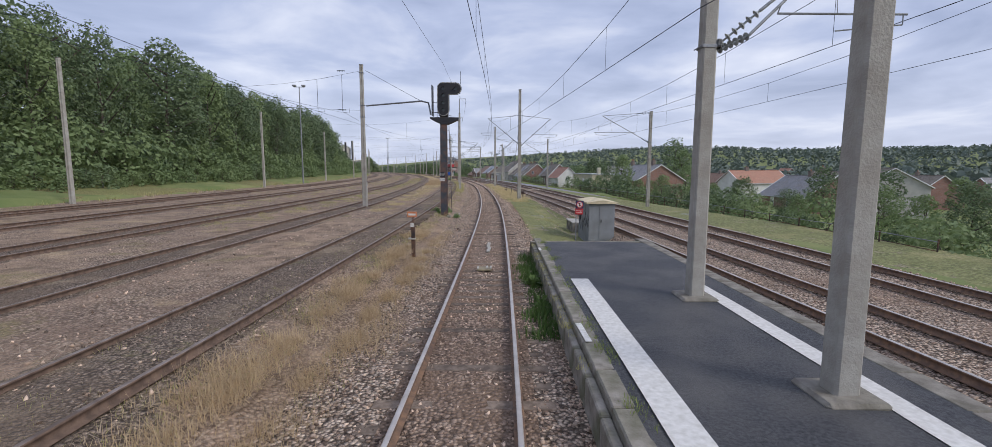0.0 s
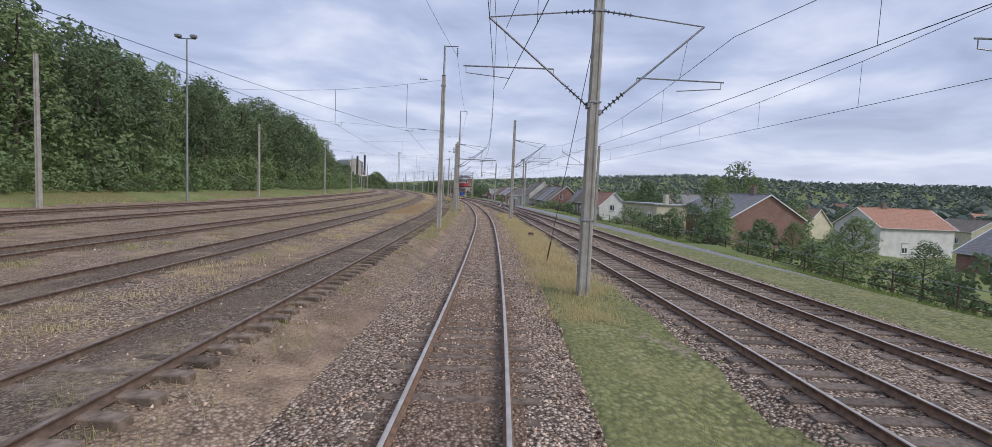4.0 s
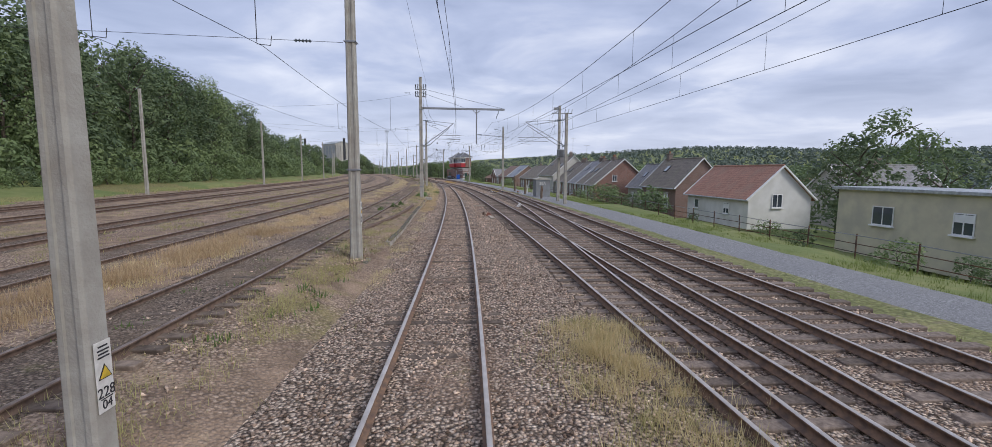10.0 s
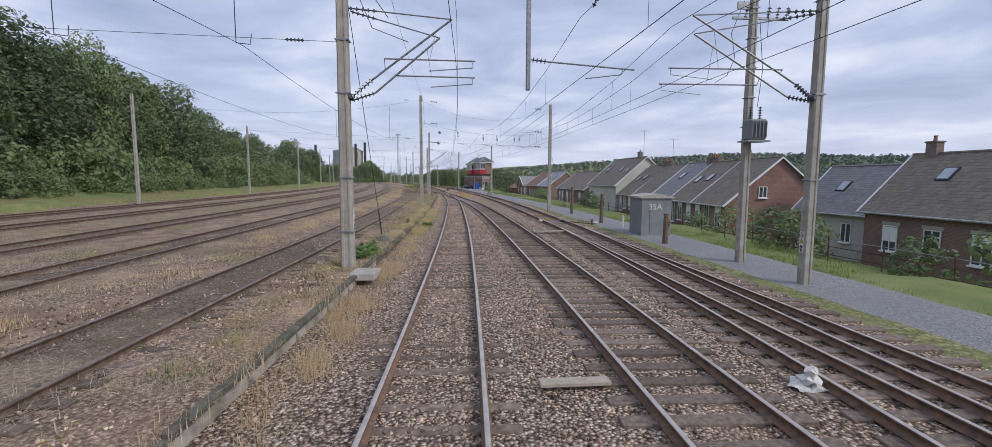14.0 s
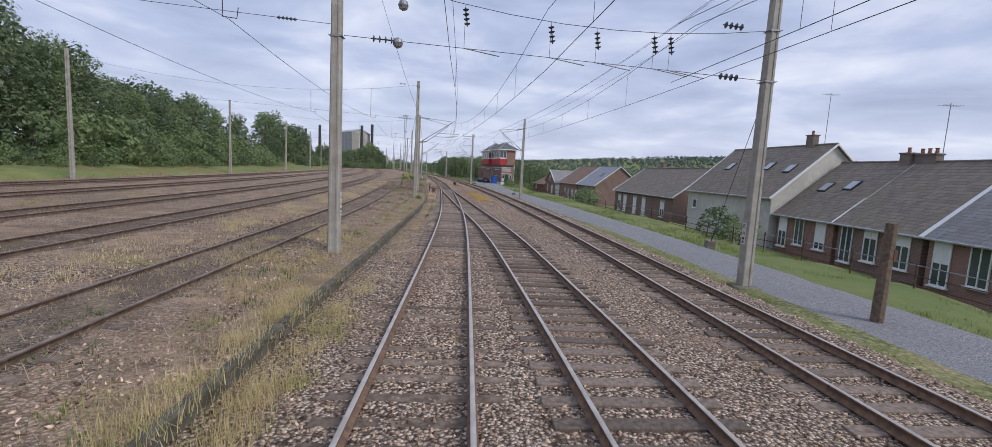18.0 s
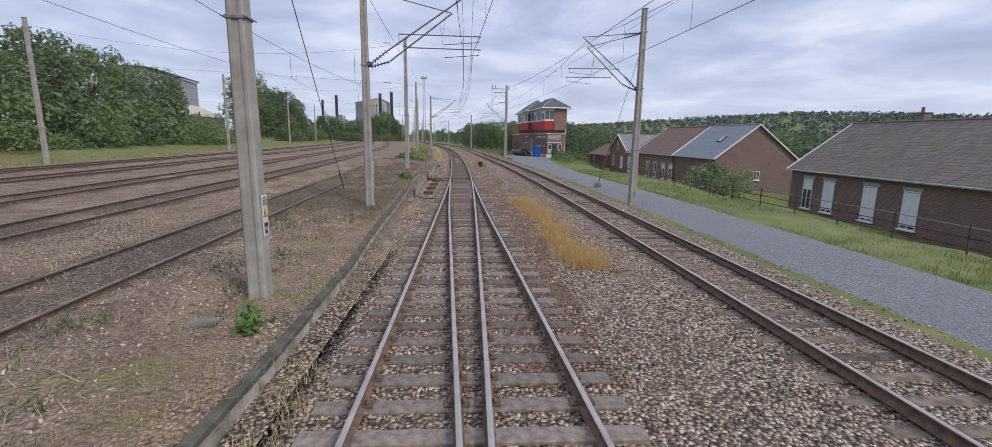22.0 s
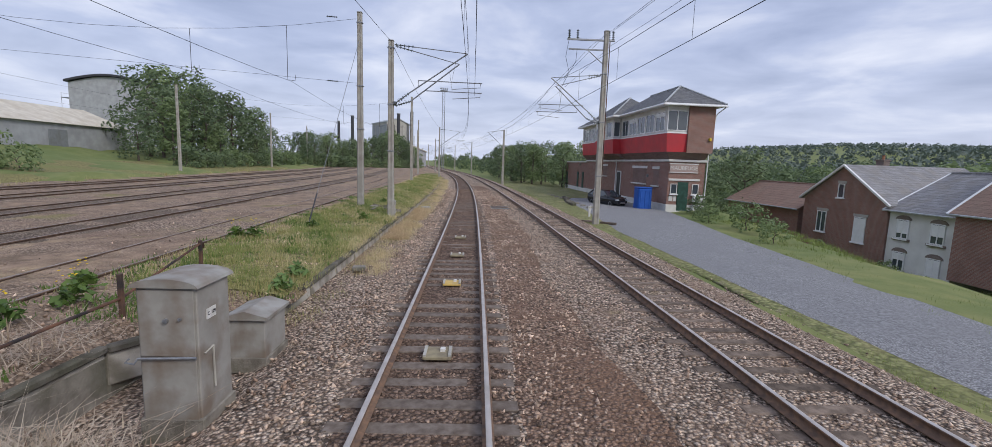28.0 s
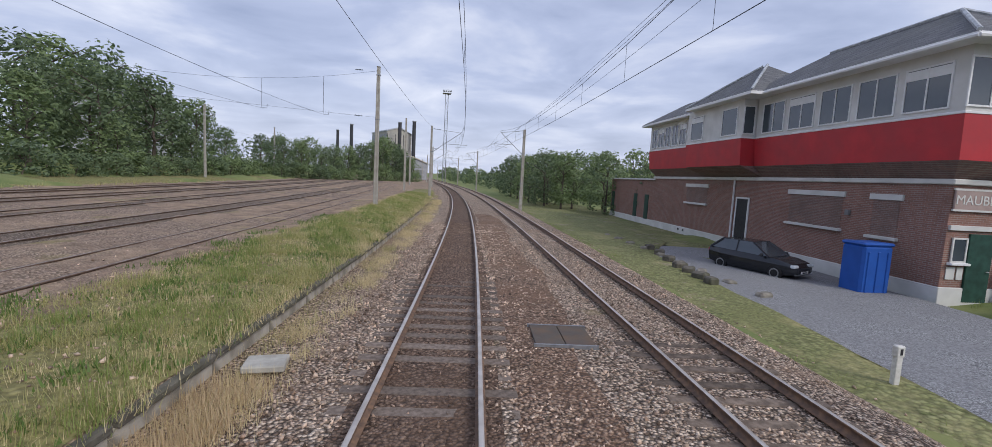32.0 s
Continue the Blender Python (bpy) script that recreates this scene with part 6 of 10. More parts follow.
part("cover", Shape().box((-0.02, 0, 0.62), (0.46, 0.42, 0.08), 0, 0.02), mat("tan_cover", (0.52, 0.36, 0.22), 0.8, scale=7), boxes)
for x in (-0.12, 0.13):
    part("gland", Shape().tube((x, -0.2, 0.33), (x, -0.27, 0.33), 0.11, n=14), DARKSTEEL, boxes)
part("stand", Shape().box((0, 0, 0.1), (0.35, 0.28, 0.3), 0, 0.02), RUSTY, boxes)
part("cable", Shape().path([(0.2, -0.1, 0.2), (0.5, -0.2, 0.04), (0.9, -0.1, 0.02)], 0.02), BLACKP, boxes)
for s, d, lab in ((53.2, 4.1, "rusty junction box on a short post"), (67.0, 3.2, "rusty junction box half hidden in dry grass")):
    t = thing("junction_box", spot(s, d, -0.25), lab, "junction box", "lineside boxes")
    low = 0.0 if s < 60 else 0.36
    part("case", Shape().box((0, 0, 0.62 - low), (0.36, 0.34, 0.3), 0, 0.03), RUSTY, t)
    part("post", Shape().box((0, 0, 0.25 - low / 2), (0.1, 0.1, 0.6 - low)), RUSTY, t)
t = thing("brick_pile", spot(119.4, 2.2, -0.2), "few loose red bricks and a rusty bracket", "bricks")
REDBRICK = mat("loose_brick", (0.30, 0.13, 0.09), 0.9, second=(0.22, 0.10, 0.075), scale=14, bump=0.4)
for x, y, z, a in ((0.1, 0, 0.06, 10), (0.24, 0.1, 0.06, 24), (0.16, 0.04, 0.17, 5)):
    part("brick", Shape().box((0, 0, 0), (0.24, 0.12, 0.11), 0, 0.008), REDBRICK, t, m=pose(x, y, z, 0, 0, a))
part("bracket", Shape().box((-0.2, 0, 0.14), (0.14, 0.1, 0.3), 0, 0.02).path([(0.3, 0.1, 0.1), (0.6, 0.2, 0.12), (0.9, 0.1, 0.02)], 0.012), RUSTY, t)
PLANKM = mat("pale_plank", (0.46, 0.41, 0.34), 0.9, second=(0.36, 0.31, 0.25), scale=9, bump=0.3)
for s, d, z, l, turn in ((68.6, 7.3, 0.03, 2.0, -74), (117.8, 2.42, -0.16, 1.7, 3), (127.7, 2.15, -0.13, 1.1, -88), (147.6, 5.4, -0.08, 1.9, -80), (29, -5.0, 0.26, 1.1, -20)):
    t = thing("plank", spot(s, d, z, turn), "loose pale plank lying by the rails", "plank", "loose planks")
    part("board", Shape().box((0, 0, 0.03), (0.22, l, 0.07), 0, 0.012), PLANKM, t)
t = thing("stone_slab", spot(65.9, 3.4, -0.22), "rounded grey stone in dry grass", "stone")
part("stone", Shape().lathe([(0.30, 0), (0.34, 0.08), (0.22, 0.16), (0.05, 0.18)], n=9), SLABM, t)
bag = thing("litter_bag", spot(127.5, 5.7, -0.19), "torn white plastic bag between the rails", "litter")
rnd = random.Random(21)
bag_shape = Shape().lathe([(0.05, 0), (0.2, 0.02), (0.24, 0.07), (0.13, 0.12), (0.18, 0.17), (0.07, 0.22), (0.1, 0.3), (0.02, 0.33)], n=13)
bag_shape.v = [(x * rnd.uniform(0.6, 1.3) + 0.25 * z, y * rnd.uniform(0.6, 1.35), max(0.0, z + rnd.uniform(-0.04, 0.04))) for x, y, z in bag_shape.v]
part("bag", bag_shape, WHITE, bag)
rnd = random.Random(8)
for k in range(9):
    s = 276 + 2.0 * k
    t = thing("kerb_stone", spot(s, 10.5 - 0.06 * k, -0.72, rnd.uniform(0, 90)), "rough dark stone edging the grass", "stone", "edging stones")
    part("stone", Shape().box((0, 0, 0.14), (rnd.uniform(0.35, 0.6), rnd.uniform(0.3, 0.5), rnd.uniform(0.25, 0.4)), 0, 0.07), KERBM, t)
# grille plates, stone and point rods on the outer line
GRILLE = mat("yellow_grille", (0.50, 0.34, 0.06), 0.75, second=(0.34, 0.22, 0.06), scale=7, bump=0.3, stain=(0.22, 0.14, 0.07), stain_scale=3, stain_amount=0.5)
for s, d, turn in ((156.3, 7.15, -8), (160.1, 7.06, -4)):
    t = thing("grille_plate", spot(s, d, -0.15, turn), "yellow ribbed plate lying between the rails", "plate", "yellow plates")
    part("plate", Shape().box((0, 0, 0.02), (0.5, 0.56, 0.03), 0, 0.008), GRILLE, t)
    for k in range(7):
        part("rib", Shape().box((-0.21 + 0.07 * k, 0, 0.045), (0.022, 0.5, 0.024), 0, 0.005), GRILLE, t)
    part("edge_bar", Shape().box((0, -0.26, 0.045), (0.5, 0.035, 0.03), 0, 0.005).box((0, 0.26, 0.045), (0.5, 0.035, 0.03), 0, 0.005), GRILLE, t)
t = thing("pale_stone", spot(154.35, 6.12, -0.16), "rounded pale stone lying against a rail", "stone")
part("stone", Shape().lathe([(0.05, -0.02), (0.14, 0.0), (0.19, 0.07), (0.175, 0.15), (0.11, 0.20), (0.03, 0.215)], n=11), SLABM, t, smooth=True)
t = thing("point_drive", spot(154.0, 7.2, -0.14), "dark point drive with pale rods under the outer line", "point drive")
part("case", Shape().box((0.55, 0.42, 0.06), (0.34, 0.3, 0.16), 0, 0.04), BLACKP, t)
part("crank", Shape().box((0.42, 0.5, 0.15), (0.1, 0.16, 0.03), 0, 0.01).tube((0.5, 0.45, 0.12), (0.5, 0.45, 0.2), 0.03), STEEL, t)
part("stretcher_rod", Shape().tube((-0.62, -0.17, 0.04), (0.3, -0.17, 0.04), 0.022), STEEL, t, "pale worn stretcher rod")
part("throw_rod", Shape().tube((0.7, 0.3, 0.03), (3.0, 0.5, -0.14), 0.02).tube((0.7, 0.15, 0.03), (2.9, 0.1, -0.16), 0.018), RUSTY, t)
part("cable", Shape().path([(1.7, 0.1, 0.02), (1.9, 0.2, 0.14), (2.2, 0.15, 0.04), (2.6, 0.4, 0.0), (2.8, 0.45, -0.1)], 0.018), BLACKP, t)
t = thing("marker_stub", spot(154.6, 10.05, -0.42), "short green stub with an orange-red cap beside the rods", "marker stub", "marker stubs")
part("stub", Shape().tube((0, 0, 0), (0, 0, 0.36), 0.055), mat("faded_green", (0.07, 0.13, 0.09), 0.7, scale=9), t)
part("cap", Shape().box((0, 0, 0.4), (0.22, 0.15, 0.1), 0, 0.02), mat("orange_cap", (0.55, 0.15, 0.07), 0.7, scale=9), t)
t = thing("white_stone", spot(156.35, 10.9, -0.46), "chalky white stone at the ballast's edge", "stone")
part("stone", Shape().lathe([(0.1, -0.03), (0.2, 0.03), (0.17, 0.1), (0.06, 0.15)], n=7), WHITE, t)
# rusty pipe rail along the yard
t = thing("pipe_railing", Matrix(), "rusty pipe railing on short posts", "railing")
for s, d in ((238.6, -5.3), (241.7, -5.2), (244.8, -5.2), (248.0, -5.75)):
    part("post", Shape().box((0, 0, 0.45), (0.07, 0.07, 0.95), 0, 0.008), RUSTY, t, m=spot(s, d, 0.1))
part("rail", Shape().path([at_line(236, -5.4, 0.45), at_line(238.6, -5.3, 0.5), at_line(241.7, -5.2, 0.56), at_line(244.8, -5.2, 0.62), at_line(248.0, -5.75, 0.95), at_line(248.2, -5.8, 0.93), at_line(248.3, -5.85, 0.8)], 0.025), RUSTY, t)
# ring weights at the foot of a mast
t = thing("balance_weights", spot(260.62, -3.58, -0.1), "stack of round grey balance weights beside the mast", "balance weights")
WEIGHT = mat("cast_weight", (0.46, 0.455, 0.43), 0.85, second=(0.34, 0.335, 0.31), scale=6, bump=0.3, stain=(0.26, 0.21, 0.16), stain_scale=3, stain_amount=0.5)
for k in range(8):
    part("weight", Shape().lathe([(0.18, 0), (0.205, 0.02), (0.205, 0.1), (0.18, 0.12)], (0.012 * math.sin(k * 2.3), 0.01 * math.cos(k * 1.7), 0.04 + 0.135 * k), 16), WEIGHT, t)
part("guide_rod", Shape().tube((0, 0, 0), (0, 0, 5.0), 0.014), STEEL, t)

# ---- signal cabin building ----
def brick_mat(name, a, b, mortar, scale=1.0, rough=0.9, width=0.23, height=0.075, stain=(0.1, 0.08, 0.07)):
    """Brickwork or slates laid in courses on upright walls; object coordinates in metres."""
    m = bpy.data.materials.new(name)
    m.use_nodes = True
    n, l = m.node_tree.nodes, m.node_tree.links
    p = n["Principled BSDF"]
    p.inputs["Roughness"].default_value, p.inputs["Specular IOR Level"].default_value = rough, 0.3
    tc, sep, com, add = n.new("ShaderNodeTexCoord"), n.new("ShaderNodeSeparateXYZ"), n.new("ShaderNodeCombineXYZ"), n.new("ShaderNodeMath")
    add.operation = "ADD"
    l.new(tc.outputs["Object"], sep.inputs[0])
    l.new(sep.outputs["X"], add.inputs[0])
    l.new(sep.outputs["Y"], add.inputs[1])
    l.new(add.outputs[0], com.inputs[0])
    l.new(sep.outputs["Z"], com.inputs[1])
    br = n.new("ShaderNodeTexBrick")
    br.inputs["Scale"].default_value = scale
    br.inputs["Brick Width"].default_value, br.inputs["Row Height"].default_value = width, height
    br.inputs["Mortar Size"].default_value = 0.008
    br.inputs["Color1"].default_value, br.inputs["Color2"].default_value, br.inputs["Mortar"].default_value = (*a, 1), (*b, 1), (*mortar, 1)
    l.new(com.outputs[0], br.inputs["Vector"])
    nz, rng, mix = n.new("ShaderNodeTexNoise"), n.new("ShaderNodeMapRange"), n.new("ShaderNodeMixRGB")
    nz.inputs["Scale"].default_value, nz.inputs["Detail"].default_value = 0.9, 5.0
    l.new(tc.outputs["Object"], nz.inputs["Vector"])
    rng.inputs["From Min"].default_value, rng.inputs["From Max"].default_value, rng.inputs["To Max"].default_value = 0.45, 0.75, 0.6
    l.new(nz.outputs["Fac"], rng.inputs["Value"])
    l.new(rng.outputs[0], mix.inputs[0])
    l.new(br.outputs["Color"], mix.inputs[1])
    mix.inputs[2].default_value = (*stain, 1)
    l.new(mix.outputs[0], p.inputs["Base Color"])
    bmp = n.new("ShaderNodeBump")
    bmp.inputs["Strength"].default_value, bmp.inputs["Distance"].default_value = 0.6, 0.01
    bmp.invert = True
    l.new(br.outputs["Fac"], bmp.inputs["Height"])
    l.new(bmp.outputs[0], p.inputs["Normal"])
    return m


BRICK = brick_mat("red_brown_brick", (0.32, 0.165, 0.13), (0.24, 0.125, 0.10), (0.34, 0.30, 0.27), stain=(0.19, 0.115, 0.095))
BRICK_D = brick_mat("dark_brick", (0.26, 0.155, 0.13), (0.19, 0.12, 0.105), (0.28, 0.25, 0.225), stain=(0.155, 0.11, 0.095))
SLATE = brick_mat("slate_roof", (0.30, 0.295, 0.30), (0.21, 0.205, 0.21), (0.12, 0.115, 0.115), width=0.3, height=0.16, rough=0.62, stain=(0.245, 0.215, 0.175))
SLATE_DARK = brick_mat("dark_slate_roof", (0.17, 0.172, 0.182), (0.11, 0.112, 0.12), (0.06, 0.06, 0.064), width=0.3, height=0.16, rough=0.75, stain=(0.15, 0.15, 0.14))
SLATE_NEW = brick_mat("smooth_slate_roof", (0.29, 0.31, 0.345), (0.25, 0.265, 0.30), (0.16, 0.165, 0.18), width=0.3, height=0.16, rough=0.5, stain=(0.27, 0.275, 0.29))
SLATE_OLD = brick_mat("mossy_old_roof", (0.29, 0.245, 0.205), (0.195, 0.165, 0.14), (0.105, 0.09, 0.075), width=0.26, height=0.18, rough=0.85, stain=(0.21, 0.20, 0.125))
TILE_R = brick_mat("red_tile_roof", (0.47, 0.25, 0.175), (0.37, 0.19, 0.135), (0.20, 0.11, 0.085), width=0.25, height=0.2, rough=0.8, stain=(0.34, 0.235, 0.175))
TILE_B = brick_mat("brown_tile_roof", (0.31, 0.205, 0.155), (0.24, 0.155, 0.12), (0.14, 0.09, 0.075), width=0.25, height=0.2, rough=0.8, stain=(0.24, 0.185, 0.145))
RENDER_W = mat("white_render", (0.72, 0.71, 0.69), 0.85, second=(0.64, 0.63, 0.61), scale=1.3, bump=0.15, stain=(0.50, 0.49, 0.46), stain_scale=0.7, stain_amount=0.5)
RENDER_G = mat("grey_render", (0.50, 0.48, 0.44), 0.88, second=(0.43, 0.41, 0.375), scale=1.2, bump=0.15, stain=(0.36, 0.35, 0.32), stain_scale=0.6, stain_amount=0.5)
RENDER_C = mat("cream_render", (0.62, 0.57, 0.42), 0.88, second=(0.55, 0.50, 0.37), scale=1.2, stain=(0.42, 0.40, 0.33), stain_scale=0.6, stain_amount=0.5)
RED_PANEL = mat("red_panel", (0.56, 0.045, 0.055), 0.5, second=(0.48, 0.04, 0.05), scale=1.5, stain=(0.36, 0.05, 0.06), stain_scale=0.8, stain_amount=0.5)
WHITE_PVC = mat("white_joinery", (0.80, 0.80, 0.80), 0.5, second=(0.74, 0.74, 0.74), scale=3)
GLASS = mat("window_glass", (0.045, 0.06, 0.075), 0.06, second=(0.06, 0.075, 0.09), scale=0.8, spec=1.0)
GREEN_DOOR = mat("dark_green_door", (0.03, 0.085, 0.065), 0.5, scale=4)
LEAD = mat("zinc_flashing", (0.52, 0.54, 0.56), 0.5, 0.3, scale=4)


def window(parent, c, w, h, face, mats=(WHITE_PVC, GLASS), panes=2, sill=True, blind=0.0, depth=0.05):
    """A window with frame, panes and sill, set on a wall. face: the angle by which it looks away from local -y."""
    m = pose(*c, 0, 0, face)
    sh = Shape()
    t = 0.06
    sh.box((0, -depth / 2, h / 2 - t / 2), (w, depth, t)).box((0, -depth / 2, -h / 2 + t / 2), (w, depth, t))
    for k in range(panes + 1):
        sh.box((-w / 2 + t / 2 + (w - t) * k / panes, -depth / 2, 0), (t, depth * 0.9, h - 2 * t))
    win = part("window", sh, mats[0], parent, m=m)
    for k in range(panes):
        pw = (w - t) / panes
        part("pane", Shape().box((-w / 2 + t / 2 + pw * (k + 0.5), -depth * 0.25, 0), (pw - t, 0.02, h - 2 * t)), mats[1], win)
    if sill:
        part("sill", Shape().box((0, -0.08, -h / 2 - 0.05), (w + 0.16, 0.2, 0.09), 0, 0.015), WHITE_PVC, win)
    if blind:
        part("blind", Shape().box((0, -depth * 0.5, h / 2 - t - blind * h / 2), (w - 2 * t, 0.03, blind * h - t)), WHITE_PVC, win)
    return win


def hip(sh, x0, x1, y0, y1, z, rz, inset, over=0.65, th=0.16):
    """A hipped roof with thickness over a rectangle; the ridge runs along y."""
    x0, x1, y0, y1 = x0 - over, x1 + over, y0 - over, y1 + over
    xm = (x0 + x1) / 2
    vs = [(x0, y0, z), (x1, y0, z), (x1, y1, z), (x0, y1, z), (xm, y0 + inset, rz), (xm, y1 - inset, rz)]
    vs += [(x0, y0, z - th), (x1, y0, z - th), (x1, y1, z - th), (x0, y1, z - th)]
    sh.add(vs, [(0, 1, 4), (1, 2, 5, 4), (2, 3, 5), (3, 0, 4, 5)], 0)
    sh.add(vs, [(9, 8, 7, 6), (0, 6, 7, 1), (1, 7, 8, 2), (2, 8, 9, 3), (3, 9, 6, 0)], 1)
    return vs


cx, cy = -31.4, 276.9
cabin = thing("signal_cabin", pose(cx, cy, -0.8, 0, 0, 20), "brick signal cabin with a red overhanging upper storey and slate roof", "signal cabin")
GF = 4.4
part("wall", Shape().box((1.65, 12.8, GF / 2), (3.3, 25.6, GF), 0, 0.01), BRICK, cabin, "red-brown brick ground floor")
part("plinth", Shape().box((1.65, 12.8, 0.3), (3.42, 25.72, 0.75), 0, 0.02), RENDER_W, cabin, "white-painted plinth")
annex = part("annex", Shape().box((1.6, 31.6, 2.1), (3.2, 12.0, 4.3), 0, 0.01), BRICK, cabin, "low brick annex with a flat roof")
part("coping", Shape().box((1.6, 31.6, 4.32), (3.5, 12.3, 0.14), 0, 0.02), RENDER_W, annex)
part("plinth", Shape().box((1.6, 31.65, 0.3), (3.3, 11.9, 0.7), 0, 0.02), RENDER_W, annex)
for y in (27.2, 30.0, 36.8):
    part("door", Shape().box((-0.02, y, 1.75), (0.06, 0.85, 2.3), 0, 0.01), GREEN_DOOR, annex)
part("cornice", Shape().box((1.65, 12.8, GF + 0.08), (3.56, 25.9, 0.2), 0, 0.03), RENDER_W, cabin, "pale cornice")
# upper storey: sloping soffit, red band, white window band
secs = [(-0.75, 3.32, -0.7, 10.6), (-1.55, 3.3, 10.6, 17.2), (-0.75, 3.2, 17.2, 25.7)]
for k, (x0, x1, y0, y1) in enumerate(secs):
    z0, z1, z2 = 5.2, 6.75, 9.0
    sh = Shape()
    vs = [(0.05, max(y0, 0.05), GF + 0.18), (3.2, max(y0, 0.05), GF + 0.18), (3.2, y1, GF + 0.18), (0.05, y1, GF + 0.18), (x0 + 0.15, y0 + 0.1, z0), (x1 - 0.1, y0 + 0.1, z0), (x1 - 0.1, y1, z0), (x0 + 0.15, y1, z0)]
    sh.add(vs, [(0, 3, 2, 1), (0, 1, 5, 4), (1, 2, 6, 5), (2, 3, 7, 6), (3, 0, 4, 7)])
    part("soffit", sh, BRICK_D, cabin)
    sh = Shape()
    vs = [(x0 + 0.15, y0 + 0.1, z0), (x1 - 0.1, y0 + 0.1, z0), (x1 - 0.1, y1 - 0.003, z0), (x0 + 0.15, y1 - 0.003, z0), (x0, y0, z1), (x1, y0, z1), (x1, y1 - 0.003, z1), (x0, y1 - 0.003, z1)]
    sh.add(vs, [(0, 3, 2, 1), (4, 5, 6, 7), (0, 1, 5, 4), (1, 2, 6, 5), (2, 3, 7, 6), (3, 0, 4, 7)])
    band = part("red_band", sh, RED_PANEL, cabin, "red cladding band")
    wall = part("upper_wall", Shape().box(((x0 + x1) / 2, (y0 + y1) / 2, (z1 + z2) / 2), (x1 - x0 - 0.08, y1 - y0 - 0.08, z2 - z1)), RENDER_W, cabin, "white window band")
    part("band_cap", Shape().box(((x0 + x1) / 2, (y0 + y1) / 2, z1 + 0.03), (x1 - x0 + 0.06, y1 - y0 + 0.05, 0.09), 0, 0.01), WHITE_PVC, wall)
    n = (5, 3, 6)[k]
    span = (y1 - y0 - 0.8) / n
    for j in range(n):
        if k == 1 and j == 1:
            continue
        window(wall, (x0 + 0.04, y0 + 0.4 + span * (j + 0.5), 7.78), span * 0.84, 1.62, -90, panes=2 if k != 1 else 1, sill=False, blind=0.25 if (j + k) % 3 == 0 else 0)
    if k == 1:
        window(wall, ((x0 + 0.4), y0 + 0.04, 7.78), 0.7, 1.6, 0, panes=1, sill=False)
    if k == 0:
        window(wall, (0.12, y0 + 0.04, 7.8), 1.75, 1.66, 0, panes=2, sill=False)
        part("brick_panel", Shape().box((2.2, y0 - 0.05, 7.1), (2.3, 0.14, 3.9), 0, 0.01), BRICK, wall, "brick part of the end wall")
rf = Shape()
hip(rf, *secs[0], 9.16, 11.0, 3.1)
part("roof", rf, [SLATE_DARK, WHITE_PVC], cabin, "dark slate hipped roof")
rf = Shape()
hip(rf, -1.55, 3.3, 9.7, 15.9, 9.12, 11.4, 3.5, 0.6)
part("roof", rf, [SLATE_DARK, WHITE_PVC], cabin, "small hipped roof over the bay")
rf = Shape()
hip(rf, -0.75, 3.2, 16.4, 25.7, 9.05, 10.7, 3.0, 0.6)
part("roof", rf, [SLATE_DARK, WHITE_PVC], cabin, "lower slate hipped roof")
for a, b in (((-1.4, -1.35, 9.2), (1.285, 1.75, 11.03)), ((3.97, -1.35, 9.2), (1.285, 1.75, 11.03)), ((-2.15, 9.1, 9.16), (0.875, 12.6, 11.44)), ((-2.15, 16.5, 9.16), (0.875, 13.0, 11.44)), ((1.285, 1.75, 11.03), (1.285, 8.1, 11.03))):
    part("ridge_flashing", Shape().tube(a, b, 0.08, n=6), LEAD, cabin)
gut = Shape().path([(-1.45, -1.4, 9.02), (-1.45, 10.4, 9.02)], 0.07).path([(-1.45, -1.4, 9.02), (4.02, -1.4, 9.02)], 0.07)
gut.path([(3.9, -1.3, 8.95), (3.5, -0.85, 8.5), (3.4, -0.8, 8.3), (3.4, -0.12, 5.0), (3.36, -0.1, 0.3)], 0.05)
part("gutter", gut, WHITE_PVC, cabin)
part("downpipe", Shape().tube((-0.07, 13.2, 0.2), (-0.07, 13.2, 4.6), 0.06), WHITE_PVC, cabin)
# ground floor openings towards the line
for y, w, z, h in ((6.4, 3.4, 3.0, 1.45), (2.5, 1.2, 2.95, 1.5), (18.0, 3.0, 3.25, 1.15)):
    blind = part("bricked_window", Shape().box((0.012, y, z), (0.06, w, h)), BRICK_D, cabin, "bricked-up window opening")
    part("sill", Shape().box((-0.07, y, z - h / 2 - 0.06), (0.2, w + 0.25, 0.13), 0, 0.015), RENDER_W, blind)
    part("lintel", Shape().box((-0.035, y, z + h / 2 + 0.12), (0.09, w + 0.3, 0.24), 0, 0.01), RENDER_W, blind)
d1 = part("door", Shape().box((-0.02, 12.2, 1.9), (0.08, 1.15, 2.7), 0, 0.01), BLACKP, cabin, "dark recessed doorway")
part("door_frame", Shape().box((-0.05, 11.58, 1.9), (0.08, 0.09, 2.75)).box((-0.05, 12.82, 1.9), (0.08, 0.09, 2.75)).box((-0.05, 12.2, 3.3), (0.08, 1.33, 0.1)), WHITE_PVC, d1)
part("vent_grille", Shape().box((-0.08, 9.6, 0.45), (0.02, 0.22, 0.16)).box((-0.08, 19.5, 0.45), (0.02, 0.22, 0.16)).box((-0.08, 20.3, 0.45), (0.02, 0.22, 0.16)), BLACKP, cabin)
part("wall_box", Shape().box((-0.06, 4.3, 3.05), (0.12, 0.22, 0.24), 0, 0.01), GREYBOX, cabin)
